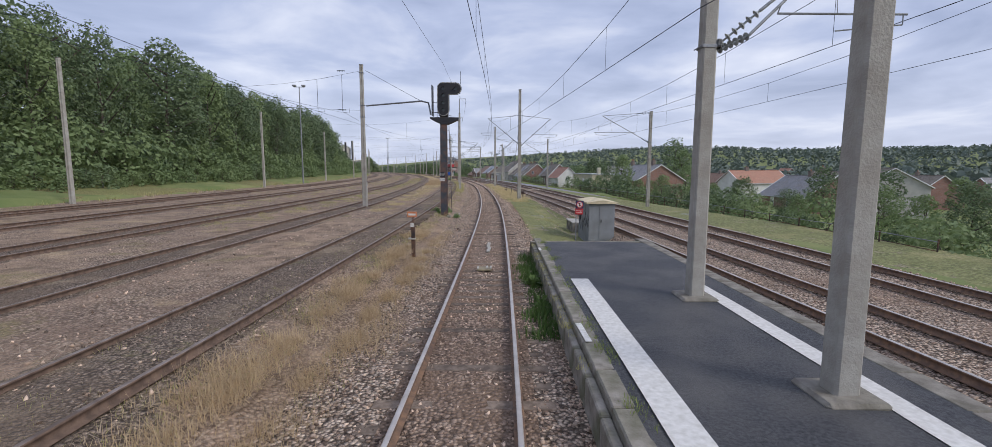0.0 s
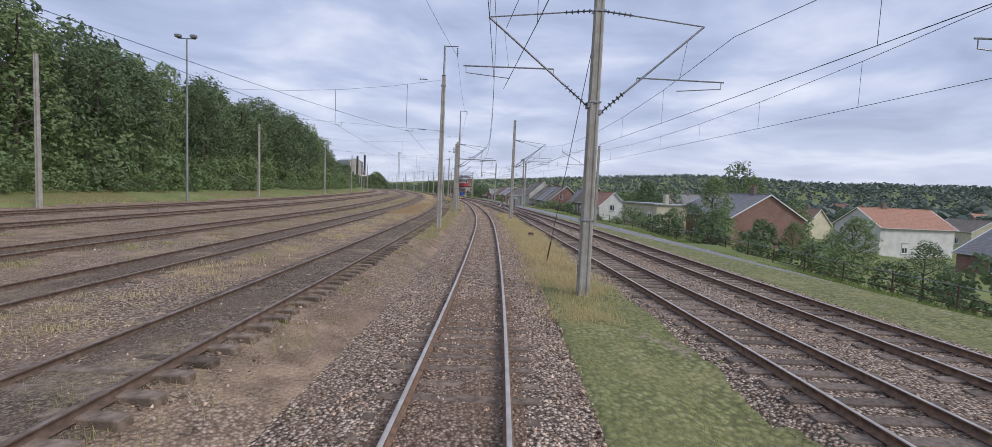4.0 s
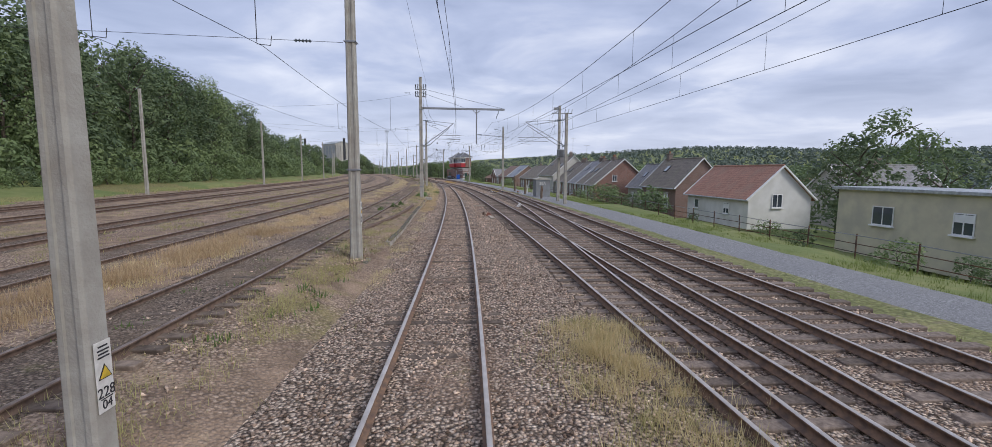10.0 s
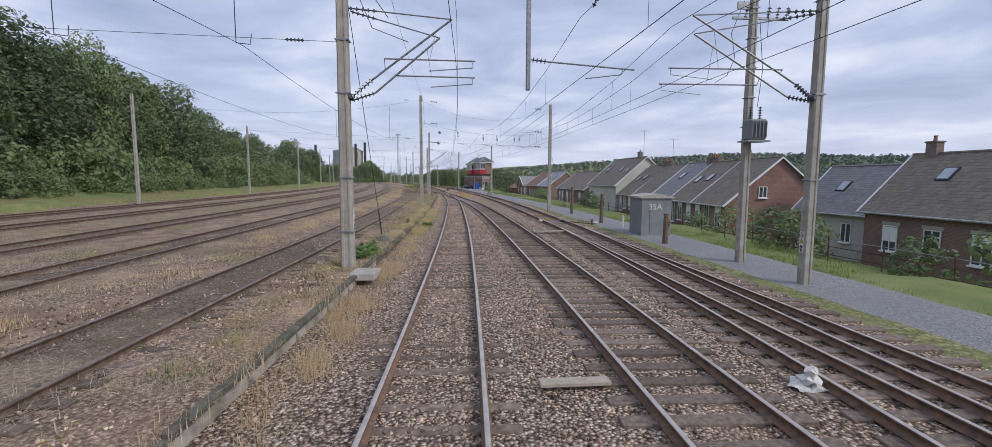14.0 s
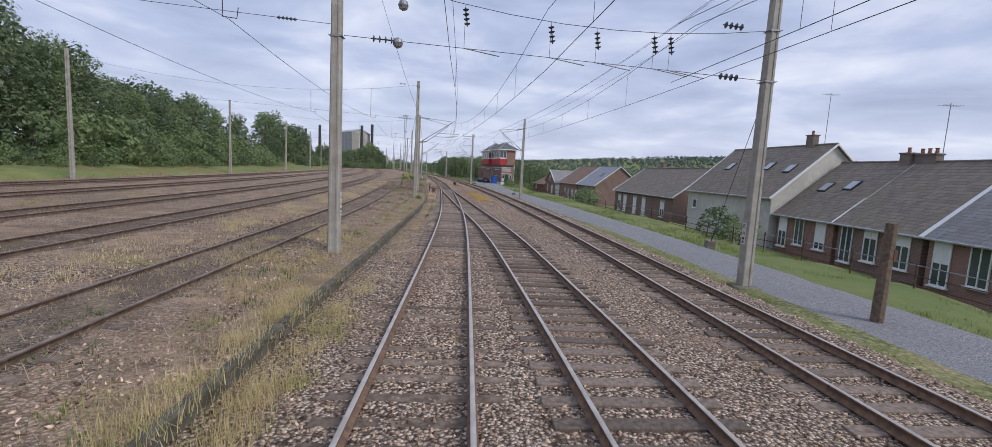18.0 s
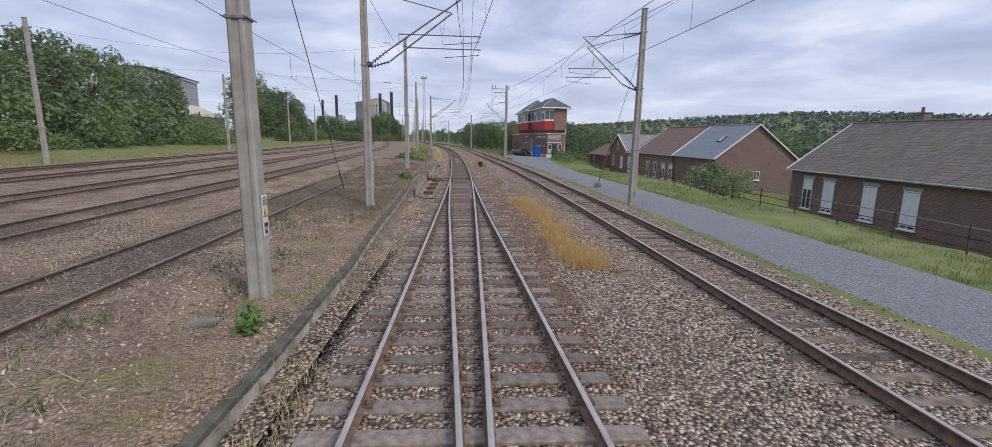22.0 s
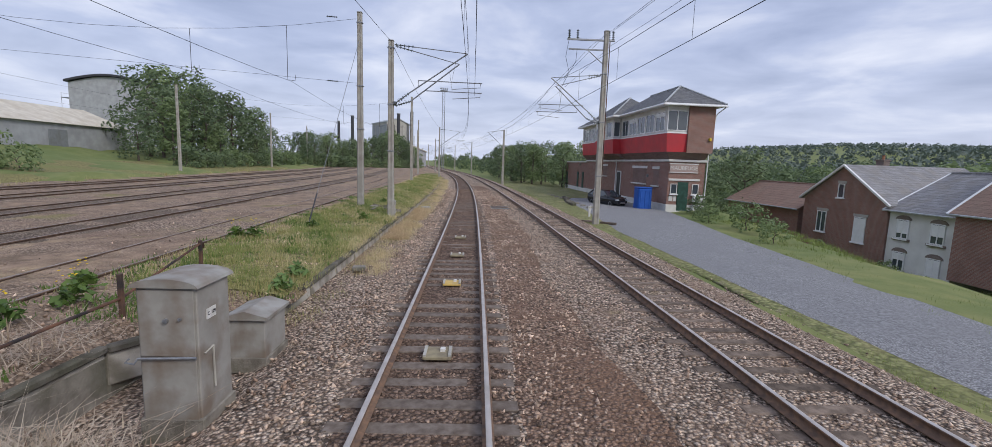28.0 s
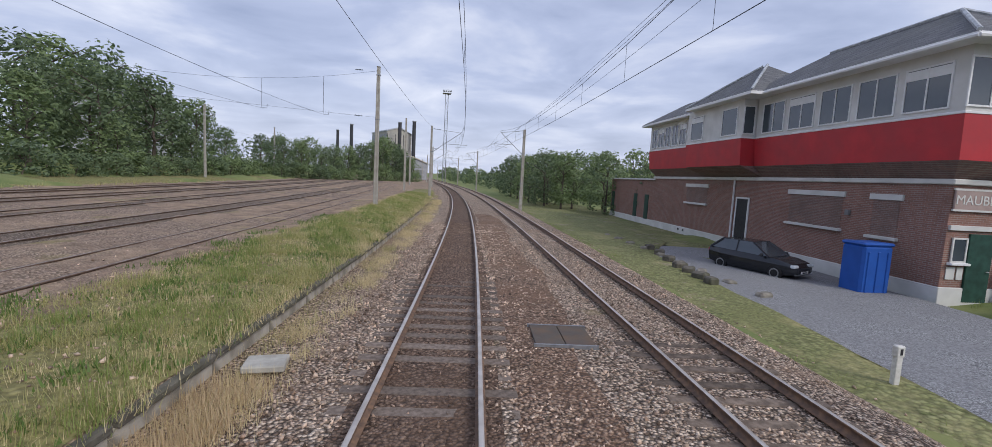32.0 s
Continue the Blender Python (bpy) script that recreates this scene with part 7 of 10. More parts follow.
# end wall: name board, band, door and air conditioners
board = part("name_board", Shape().box((1.32, -0.05, 3.85), (2.5, 0.08, 0.7), 0, 0.015), mat("name_board_stone", (0.42, 0.32, 0.29), 0.8, second=(0.36, 0.27, 0.25), scale=3), cabin, "pale board lettered MAUBEUGE")
part("board_frame", Shape().box((1.32, -0.07, 4.22), (2.6, 0.06, 0.07)).box((1.32, -0.07, 3.48), (2.6, 0.06, 0.07)), RENDER_W, board)
letters(board, "MAUBEUGE", 0.48, RENDER_W, pose(1.32, -0.1, 3.84) @ FACE)
part("band_course", Shape().box((1.45, -0.04, 2.85), (2.8, 0.1, 0.18), 0, 0.01), RENDER_W, cabin)
d2 = part("door", Shape().box((1.38, -0.03, 1.4), (0.95, 0.08, 2.5), 0, 0.01), GREEN_DOOR, cabin, "dark green door")
part("handle", Shape().tube((1.74, -0.06, 1.3), (1.74, -0.14, 1.3), 0.02).tube((1.74, -0.14, 1.3), (1.62, -0.14, 1.3), 0.016), STEEL, d2)
for x in (0.55, 2.5):
    window(cabin, (x, -0.02, 2.05), 0.6, 0.9, 0, panes=1, mats=(RENDER_W, GLASS))
part("notice", Shape().box((0.35, -0.02, 1.2), (0.34, 0.02, 0.46)).box((0.72, -0.02, 1.2), (0.24, 0.02, 0.46)), RENDER_W, cabin)
for z in (1.25, 0.45):
    ac = part("air_conditioner", Shape().box((2.65, -0.3, z), (0.8, 0.34, 0.6), 0, 0.03), WHITE_PVC, cabin, "white outdoor air-conditioning unit")
    part("fan_grille", Shape().tube((2.57, -0.475, z), (2.57, -0.485, z), 0.25, n=18), GREYBOX, ac)
    part("fan_hub", Shape().tube((2.57, -0.486, z), (2.57, -0.5, z), 0.08, n=12), WHITE_PVC, ac)
part("lamp_bracket", Shape().path([(-0.05, -0.1, 6.2), (-0.3, -0.5, 6.3)], 0.03), STEEL, cabin)
yl = part("wall_lamp", Shape().box((3.0, -0.9, 6.3), (0.22, 0.2, 0.26), 0, 0.04), YELLOW, cabin)

# blue container beside the door
BLUE = mat("blue_plastic", (0.02, 0.10, 0.42), 0.45, second=(0.018, 0.085, 0.36), scale=2, bump=0.1)
bin_ = thing("blue_container", pose(-33.35, 277.75, -0.82, 0, 0, 24), "tall blue plastic container with a rounded top", "container")
part("body", Shape().box((0, 0, 1.0), (1.3, 1.0, 1.95), 0, 0.09), BLUE, bin_)
part("lid", Shape().box((0, 0, 2.02), (1.36, 1.06, 0.14), 0, 0.06), BLUE, bin_)
for x in (-0.42, 0, 0.42):
    part("rib", Shape().box((x, -0.51, 0.95), (0.1, 0.05, 1.6), 0, 0.02), BLUE, bin_)
part("foot", Shape().box((0.1, -0.25, 0.05), (1.4, 0.9, 0.09), 0, 0.01), PLANKM, bin_)

# ---- parked car ----
CARPAINT = mat("dark_car_paint", (0.018, 0.02, 0.026), 0.18, 0.3, second=(0.022, 0.024, 0.03), scale=2, spec=0.8)
TYRE = mat("tyre_rubber", (0.025, 0.025, 0.027), 0.85, scale=12)
ALLOY = mat("alloy_rim", (0.42, 0.43, 0.45), 0.35, 0.8, scale=5)
LAMPG = mat("headlamp_glass", (0.62, 0.66, 0.70), 0.08, spec=1.0, scale=4)


def car(m, label):
    """A five-door hatchback; local +y is its front."""
    t = thing("car", m, label, "car")
    stations = [(-2.03, 0.62, 0.42, 0.95), (-1.95, 0.80, 0.36, 1.02), (-1.4, 0.86, 0.24, 1.03), (-0.4, 0.875, 0.22, 0.98), (0.7, 0.87, 0.22, 0.95), (1.35, 0.85, 0.24, 0.90), (1.85, 0.78, 0.30, 0.78), (2.03, 0.60, 0.38, 0.62)]
    vs, fs = [], []
    for y, w, zb, zt in stations:
        zm = (zb + zt) / 2
        vs += [(-w * 0.9, y, zb), (-w, y, zm - 0.08), (-w, y, zm + 0.12), (-w * 0.9, y, zt), (w * 0.9, y, zt), (w, y, zm + 0.12), (w, y, zm - 0.08), (w * 0.9, y, zb)]
    for i in range(len(stations) - 1):
        for k in range(8):
            fs.append((i * 8 + k, (i + 1) * 8 + k, (i + 1) * 8 + (k + 1) % 8, i * 8 + (k + 1) % 8))
    fs += [tuple(range(8)), tuple(range((len(stations) - 1) * 8, len(stations) * 8))[::-1]]
    body = part("body", Shape().add(vs, fs), CARPAINT, t, smooth=False)
    # cabin: glasshouse with a painted roof
    low = [(-0.80, -1.85, 1.0), (0.80, -1.85, 1.0), (0.80, 0.95, 0.94), (-0.80, 0.95, 0.94)]
    high = [(-0.60, -1.35, 1.44), (0.60, -1.35, 1.44), (0.58, 0.1, 1.46), (-0.58, 0.1, 1.46)]
    part("glasshouse", Shape().add(low + high, [(0, 4, 5, 1), (1, 5, 6, 2), (2, 6, 7, 3), (3, 7, 4, 0), (4, 7, 6, 5)]), GLASS, t, "dark tinted windows")
    part("roof", Shape().box((0, -0.65, 1.455), (1.18, 1.5, 0.05), 0, 0.02), CARPAINT, t)
    pil = Shape()
    for sx in (-1, 1):
        pil.tube((sx * 0.80, 0.95, 0.94), (sx * 0.59, 0.08, 1.46), 0.035, n=6).tube((sx * 0.81, -0.55, 0.98), (sx * 0.61, -0.6, 1.45), 0.03, n=6).tube((sx * 0.80, -1.85, 1.0), (sx * 0.61, -1.35, 1.44), 0.06, n=6)
    part("pillar", pil, CARPAINT, t)
    for sx in (-1, 1):
        part("headlight", Shape().box((sx * 0.58, 1.93, 0.68), (0.36, 0.2, 0.13), 0, 0.03), LAMPG, t)
        part("tail_light", Shape().box((sx * 0.62, -1.98, 0.82), (0.24, 0.12, 0.18), 0, 0.03), REDSIGN, t)
        part("wing_mirror", Shape().box((sx * 0.96, 0.72, 1.0), (0.18, 0.12, 0.14), 0, 0.04), CARPAINT, t)
        for y in (-1.27, 1.27):
            tyre_m = Matrix.Translation((sx * 0.76, y, 0.31)) @ pose(0, 0, 0, 0, 90, 0)
            wheel = part("wheel", Shape().lathe([(0.22, -0.1), (0.29, -0.1), (0.31, -0.06), (0.31, 0.06), (0.29, 0.1), (0.22, 0.1)], n=20), TYRE, t, m=tyre_m)
            part("rim", Shape().lathe([(0.2, 0.02), (0.215, 0.105 * 1), (0.05, 0.09)] if sx > 0 else [(0.05, -0.09), (0.215, -0.105), (0.2, -0.02)], n=10), ALLOY, wheel)
    part("grille", Shape().box((0, 2.0, 0.50), (0.95, 0.08, 0.22), 0, 0.02), BLACKP, t)
    part("bumper_trim", Shape().box((0, 2.0, 0.33), (1.2, 0.1, 0.06), 0, 0.02), ALLOY, t)
    pl = part("number_plate", Shape().box((0, 2.06, 0.42), (0.52, 0.015, 0.11)), WHITE, t)
    part("marking", Shape().box((0, 2.07, 0.42), (0.36, 0.006, 0.05)), BLACKP, pl)
    return t


x, y = plan(281.4, 13.7)
car(pose(float(x), float(y), -0.76, 0, 0, turn_at(281) + 180 + 26), "dark grey hatchback parked beside the signal cabin")

# ---- houses of the town ----
SHUTTER = mat("grey_shutter", (0.55, 0.56, 0.57), 0.6, second=(0.47, 0.48, 0.49), scale=2.5)
STONE_SILL = mat("pale_stone", (0.46, 0.44, 0.40), 0.85, second=(0.38, 0.36, 0.33), scale=4)
CHIM = brick_mat("chimney_brick", (0.25, 0.19, 0.165), (0.20, 0.15, 0.13), (0.26, 0.24, 0.22), stain=(0.17, 0.15, 0.135))
POT = mat("clay_pot", (0.38, 0.18, 0.11), 0.8, scale=5)


def slab(sh, quad, th, slot=0):
    """A sloping slab: a quad (anticlockwise from above) with thickness below it."""
    top = [Vector(p) for p in quad]
    low = [p - Vector((0, 0, th)) for p in top]
    sh.add(top + low, [(0, 1, 2, 3), (7, 6, 5, 4), (0, 4, 5, 1), (1, 5, 6, 2), (2, 6, 7, 3), (3, 7, 4, 0)], slot)


def house(s, d, length, depth, base, eave, ridge, walls, roofing, label, turn=0.0, gable_front=False, openings=(), ends=(), chimneys=(), lights=(), verge=True, group="town houses", aerial=None, asym=0.5, lintels=True, arched=False):
    """A gabled house whose front stands d metres right of the line and is centred at s.
    openings: (along, middle height, width, height, how far its blind is down) on the front; ends: the same on the end wall that faces back along the line."""
    t = thing("house", spot(s, d, base, turn), label, "house", group)
    e, r, L = eave - base, ridge - base, length / 2
    o, v, th = 0.32, 0.22, 0.13
    wall, roof, boards = Shape(), Shape(), []
    if gable_front:
        wall.plate([(-L, 0), (L, 0), (L, e), (0, r - 0.1), (-L, e)], depth, axis="x")
        k = (r - e) / L
        slab(roof, [(-v, -L - o, e - o * k), (depth + v, -L - o, e - o * k), (depth + v, 0, r), (-v, 0, r)], th)
        slab(roof, [(depth + v, L + o, e - o * k), (-v, L + o, e - o * k), (-v, 0, r - 0.002), (depth + v, 0, r - 0.002)], th)
        for sy in (-1, 1):
            boards.append(Shape().path([(-v - 0.03, sy * (L + o), e - o * k - 0.06), (-v - 0.03, 0, r - 0.06)], 0.1, 4))
    else:
        a = depth * asym
        wall.plate([(0, 0), (depth, 0), (depth, e), (a, r - 0.1), (0, e)], length, axis="y", off=-L)
        k, k2 = (r - e) / a, (r - e) / (depth - a)
        slab(roof, [(-o, L + v, e - o * k), (-o, -L - v, e - o * k), (a, -L - v, r), (a, L + v, r)], th)
        slab(roof, [(depth + o, -L - v, e - o * k2), (depth + o, L + v, e - o * k2), (a, L + v, r - 0.002), (a, -L - v, r - 0.002)], th)
        if verge:
            for sy in (-1, 1):
                y = sy * (L + v + 0.03)
                boards.append(Shape().path([(-o, y, e - o * k - 0.05), (a, y, r - 0.05), (depth + o, y, e - o * k2 - 0.05)], 0.1, 4))
        part("gutter", Shape().path([(-o - 0.06, -L - v, e - o * k - 0.06), (-o - 0.06, L + v, e - o * k - 0.06)], 0.07, 6), LEAD, t)
        part("ridge", Shape().path([(a, -L - v, r + 0.01), (a, L + v, r + 0.01)], 0.09, 6), roofing, t)
    part("wall", wall, walls, t)
    part("roof", roof, roofing, t)
    for board in boards:
        part("verge_board", board, WHITE_PVC, t, "white verge board")
    for y, z, w, h, blind in openings:
        win = window(t, (-0.012, y, z - base), w, h, -90, panes=2 if w > 0.8 else 1, blind=blind, depth=0.07)
        if arched:
            arc = [((w / 2 + 0.12) * math.cos(radians(a)), h / 2 - 0.02 + 0.3 * math.sin(radians(a))) for a in range(0, 181, 20)]
            part("lintel", Shape().plate(arc, 0.07, axis="y", off=-0.055), CHIM, win, "arched dark brick lintel")
            part("sill", Shape().box((0, -0.06, -h / 2 - 0.07), (w + 0.3, 0.16, 0.14), 0, 0.01), CHIM, win, "dark brick sill")
        elif lintels:
            part("lintel", Shape().box((0, -0.02, h / 2 + 0.12), (w + 0.25, 0.06, 0.2), 0, 0.01), STONE_SILL, win)
    for x, z, w, h, blind in ends:
        window(t, (x, -L - 0.012, z - base), w, h, 0, panes=2 if w > 0.6 else 1, blind=blind, depth=0.07)
    for y, f, w, h in chimneys:
        zr = r if not gable_front else e + (r - e) * (1 - abs(y) / L)
        x = (depth * asym if not gable_front else 2.0) + f
        zb = zr - abs(f) * 0.8 - 0.5
        ch = part("chimney", Shape().box((x, y, (zb + r + h) / 2), (0.55, w, r + h - zb), 0, 0.02).box((x, y, r + h - 0.06), (0.66, w + 0.12, 0.1), 0, 0.02), CHIM, t)
        for j in range(max(1, int(w / 0.45))):
            part("chimney_pot", Shape().lathe([(0.11, 0), (0.09, 0.28), (0.12, 0.3), (0.12, 0.34)], (x, y - w / 2 + (j + 0.5) * w / max(1, int(w / 0.45)), r + h), 8), POT, ch)
    for y, f in lights:
        a = depth * asym
        x, z = a * f, e + (r - e) * f + 0.06
        pitch = math.degrees(math.atan2(r - e, a))
        m = pose(x, y, z, 0, -pitch, 0)
        sk = part("skylight", Shape().box((0, 0, 0), (1.05, 0.85, 0.1), 0, 0.01), DARKSTEEL, t, m=m)
        part("pane", Shape().box((0, 0, 0.055), (0.88, 0.68, 0.02)), SKYGLASS, sk)
    if aerial:
        y, h = aerial
        a = depth * asym
        ae = part("aerial", Shape().tube((a, y, r - 0.4), (a, y, r + h), 0.025, n=6), STEEL, t, "thin aerial mast")
        sh = Shape().tube((a - 0.6, y, r + h - 0.15), (a + 0.6, y, r + h - 0.15), 0.015, n=5)
        for j in range(6):
            sh.tube((a - 0.55 + j * 0.22, y - 0.3, r + h - 0.15), (a - 0.55 + j * 0.22, y + 0.3, r + h - 0.15), 0.009, n=4)
        part("aerial_elements", sh, STEEL, ae)
    return t


SKYGLASS = mat("skylight_glass", (0.42, 0.46, 0.50), 0.08, second=(0.36, 0.40, 0.44), scale=1.0, spec=1.0)
ROUGHCAST = mat("pale_roughcast", (0.62, 0.60, 0.55), 0.9, second=(0.54, 0.52, 0.48), scale=2.2, bump=0.25, stain=(0.42, 0.41, 0.38), stain_scale=0.5, stain_amount=0.55)

# white gabled house under red tiles
house(129.0, 25.0, 10.2, 5.8, -1.9, 0.95, 3.6, RENDER_W, TILE_R, "white rendered house with a red tile roof", openings=((-2.0, -0.3, 0.9, 1.0, 0.5), (3.2, -0.2, 0.8, 0.9, 0)), ends=((2.6, 0.55, 0.95, 1.15, 0.0),), lintels=False)
# cream house with a flat roof
t = thing("house", spot(110.2, 27.0, -2.6), "cream rendered low house with a flat roof", "house", "town houses")
part("wall", Shape().box((2.4, 0, 2.25), (4.8, 14.4, 4.5), 0, 0.01), RENDER_C, t)
part("roof", Shape().box((2.4, 0, 4.56), (5.4, 15.0, 0.2), 0, 0.02), LEAD, t, "pale flat roof edge")
for y, w in ((-4.8, 1.5), (-1.2, 1.1), (3.6, 1.5)):
    window(t, (-0.012, y, 2.9), w, 1.2, -90, blind=0.4 if y < 0 else 0.0)
part("chimney", Shape().box((2.2, -5.4, 5.3), (0.6, 0.9, 1.5), 0, 0.02), RENDER_C, t)
# large house behind
house(104, 34.5, 16.5, 10.5, -3.2, 0.9, 4.1, BRICK, SLATE, "large brick house with a grey slate roof", openings=((-5, -0.9, 1.1, 1.5, 0), (-1.5, -0.9, 1.1, 1.5, 0.4), (2, -0.9, 1.1, 1.5, 0), (5.5, -0.9, 1.1, 1.5, 0)), chimneys=((6.5, 0, 1.0, 1.1), (-4.5, 0, 1.0, 1.0)), lights=((0, 0.5),))
# small slate houses
house(145, 27.0, 9.5, 6.6, -2.8, 1.3, 4.7, BRICK_D, SLATE_OLD, "small dark brick house with a slate roof", openings=((-2.4, -0.6, 1.0, 1.6, 0.35), (0.2, -0.6, 1.0, 1.6, 0), (2.8, -0.6, 1.0, 1.6, 0.6)), ends=((3.2, 1.6, 0.8, 0.9, 0),), lights=((1.5, 0.6),), chimneys=((3.6, 0, 0.7, 0.8),))
house(153.8, 28.2, 6.8, 6.0, -2.8, 0.9, 4.1, RENDER_G, SLATE, "grey rendered cottage with a slate roof", openings=((-1.6, -0.8, 0.9, 1.4, 0), (1.4, -0.8, 0.9, 1.4, 0.5)), lights=((0.6, 0.5),))
# brick terrace, one house after another
for k in range(5):
    s = 163.2 + 6.1 * k
    wins = [(-1.9, -0.35, 1.0, 2.05, 0.35 + 0.2 * ((k * 2) % 3)), (0.3, -0.35, 1.0, 2.05, 0.3 if k % 2 else 0.0), (2.2, -0.55, 0.95, 2.4, 0.0 if k % 2 else 0.5)]
    house(s, 23.75 + 0.075 * (s - 160), 6.08, 9.6, -2.75, 0.95, 5.0 - 0.04 * (k % 2), BRICK_D if k % 2 else BRICK, SLATE if k == 2 else SLATE_OLD, "dark brick terraced house with an old mossy roof and white joinery", turn=-4.3, openings=wins,
          ends=((3.3, 1.9, 0.75, 1.0, 0),) if k == 0 else (), chimneys=((2.6, 0.1, 1.5, 0.55),) if k in (0, 1, 3) else ((-2.7, -0.1, 0.8, 0.6),), lights=((-0.8, 0.55), (1.4, 0.5)) if k in (1, 4) else ((0.4, 0.6),) if k == 2 else (), verge=k in (0, 2, 3), group="terraced houses", aerial=(1.6, 3.6) if k == 3 else None)
# grey rendered building
house(197.4, 25.8, 13.6, 9.8, -2.9, 2.2, 6.5, ROUGHCAST, SLATE_OLD, "tall pale rendered house with an old slate roof and skylights", turn=-2, openings=((5.2, 0.6, 0.8, 0.9, 0.0),), lights=((3.8, 0.55), (-2.2, 0.55), (-5.2, 0.5)), chimneys=((-4.2, 0, 0.8, 0.9),), aerial=(-5.6, 4.2), lintels=False)
# brick house with tall white openings
house(217.6, 26.7, 18.4, 9.5, -2.9, 1.05, 4.5, BRICK_D, SLATE_OLD, "long brick house with four tall white shuttered openings", openings=((-1.3, -0.95, 1.05, 2.3, 0.9), (1.6, -0.95, 1.05, 2.3, 0.92), (5.1, -0.95, 1.05, 2.3, 0.9), (7.2, -0.95, 0.95, 2.3, 0.35), (-6.6, -0.8, 1.05, 1.9, 0.5)), chimneys=((4.0, 0.3, 0.8, 0.6),))
# long dark house in two halves
house(246.4, 29.25, 9.8, 9.8, -3.1, 1.15, 4.85, BRICK_D, SLATE_NEW, "dark brick house with a smooth slate roof and white verge", openings=((-2.8, -1.45, 1.0, 2.05, 0.22), (-0.4, -1.45, 1.0, 2.05, 0.2)), lights=((-1.6, 0.52),), ends=((5.2, -1.0, 0.7, 1.0, 0),))
house(257.3, 29.05, 11.95, 9.8, -3.1, 1.12, 4.78, BRICK, TILE_B, "brick house with a brown tile roof and tall white windows", openings=((-6.6 + 0.8, -1.45, 1.0, 2.05, 0.25), (-4.8 + 1.2, -1.45, 1.0, 2.05, 0.3), (-1.0, -1.45, 0.9, 2.05, 0.0), (1.5, -1.45, 0.9, 2.05, 0.0)))
# white two-storey house, gabled brick house, shed
house(265.6, 29.5, 4.6, 8.6, -4.0, 0.85, 3.3, RENDER_W, SLATE, "white two-storey house with arched brick lintels", arched=True, openings=((-1.2, -0.55, 0.9, 1.3, 0.6), (1.2, -0.55, 0.9, 1.3, 0.7), (-1.2, -2.75, 0.9, 1.3, 0.9), (1.2, -2.75, 0.9, 1.3, 0.4)))
house(271.9, 29.4, 8.2, 9.5, -3.6, 1.15, 3.75, BRICK, SLATE, "brick house with its gable to the line", gable_front=True, openings=((1.9, -0.9, 1.0, 1.7, 0.0), (-1.9, -1.1, 1.05, 1.9, 0.95), (0.2, 1.7, 0.6, 1.1, 0.0)), chimneys=((1.2, 2.0, 0.7, 0.5),))
house(282.0, 29.6, 11.0, 7.0, -2.6, 0.0, 1.95, BRICK, TILE_B, "low brick shed with a brown tile roof", openings=((3.0, -1.0, 0.9, 0.9, 0.0),), verge=False, group="sheds")

# roofs farther off on the falling ground
rnd = random.Random(21)
for k in range(34):
    s, d = rnd.uniform(25, 330), rnd.choice((rnd.uniform(42, 70), rnd.uniform(70, 150), rnd.uniform(150, 330)))
    if d < 60 and 85 < s < 125 or d < 50 and 225 < s:
        continue
    base = float(ground_z(np.array([s]), np.array([d]))[0]) - 0.4
    h = rnd.uniform(2.8, 5.2)
    house(s, d, rnd.uniform(8, 14), rnd.uniform(7.5, 10), base, base + h, base + h + rnd.uniform(2.6, 3.8), rnd.choice((BRICK, BRICK_D, RENDER_W, RENDER_C, RENDER_G)), rnd.choice((SLATE, SLATE_OLD, TILE_B, TILE_R)),
          "house among trees lower in the town", turn=rnd.choice((0, 90)) + rnd.uniform(-20, 20), openings=((-2.4, base + 1.7, 1.0, 1.4, 0.0), (2.2, base + 1.7, 1.0, 1.4, 0.4)), chimneys=((rnd.uniform(-3, 3), 0, 0.8, 0.8),), group="houses lower in the town")

# ---- industrial sheds at the yard's far side ----
CORR = mat("pale_corrugated_sheet", (0.62, 0.58, 0.50), 0.7, second=(0.52, 0.48, 0.41), scale=1.4, stain=(0.42, 0.36, 0.28), stain_scale=0.5, stain_amount=0.5)
BLOCKW = mat("grey_block_wall", (0.40, 0.41, 0.43), 0.9, second=(0.34, 0.35, 0.37), scale=1.0, stain=(0.28, 0.28, 0.29), stain_scale=0.5)


def corrugated(sh, p0, p1, q1, q0, pitch=0.45, rise=0.06, slot=0):
    """A sheet of shallow folds between the edges p0-p1 and q0-q1."""
    p0, p1, q0, q1 = (Vector(a) for a in (p0, p1, q0, q1))
    n = int((p1 - p0).length / pitch)
    vs, fs = [], []
    for k in range(2 * n + 1):
        f = k / (2 * n)
        up = Vector((0, 0, rise if k % 2 else 0))
        vs += [p0.lerp(p1, f) + up, q0.lerp(q1, f) + up, p0.lerp(p1, f) + up - Vector((0, 0, 0.05)), q0.lerp(q1, f) + up - Vector((0, 0, 0.05))]
    for k in range(2 * n):
        a, b = 4 * k, 4 * k + 4
        fs += [(a, b, b + 1, a + 1), (a + 2, a + 3, b + 3, b + 2), (a, a + 2, b + 2, b), (a + 1, b + 1, b + 3, a + 3)]
    sh.add(vs, fs, slot)


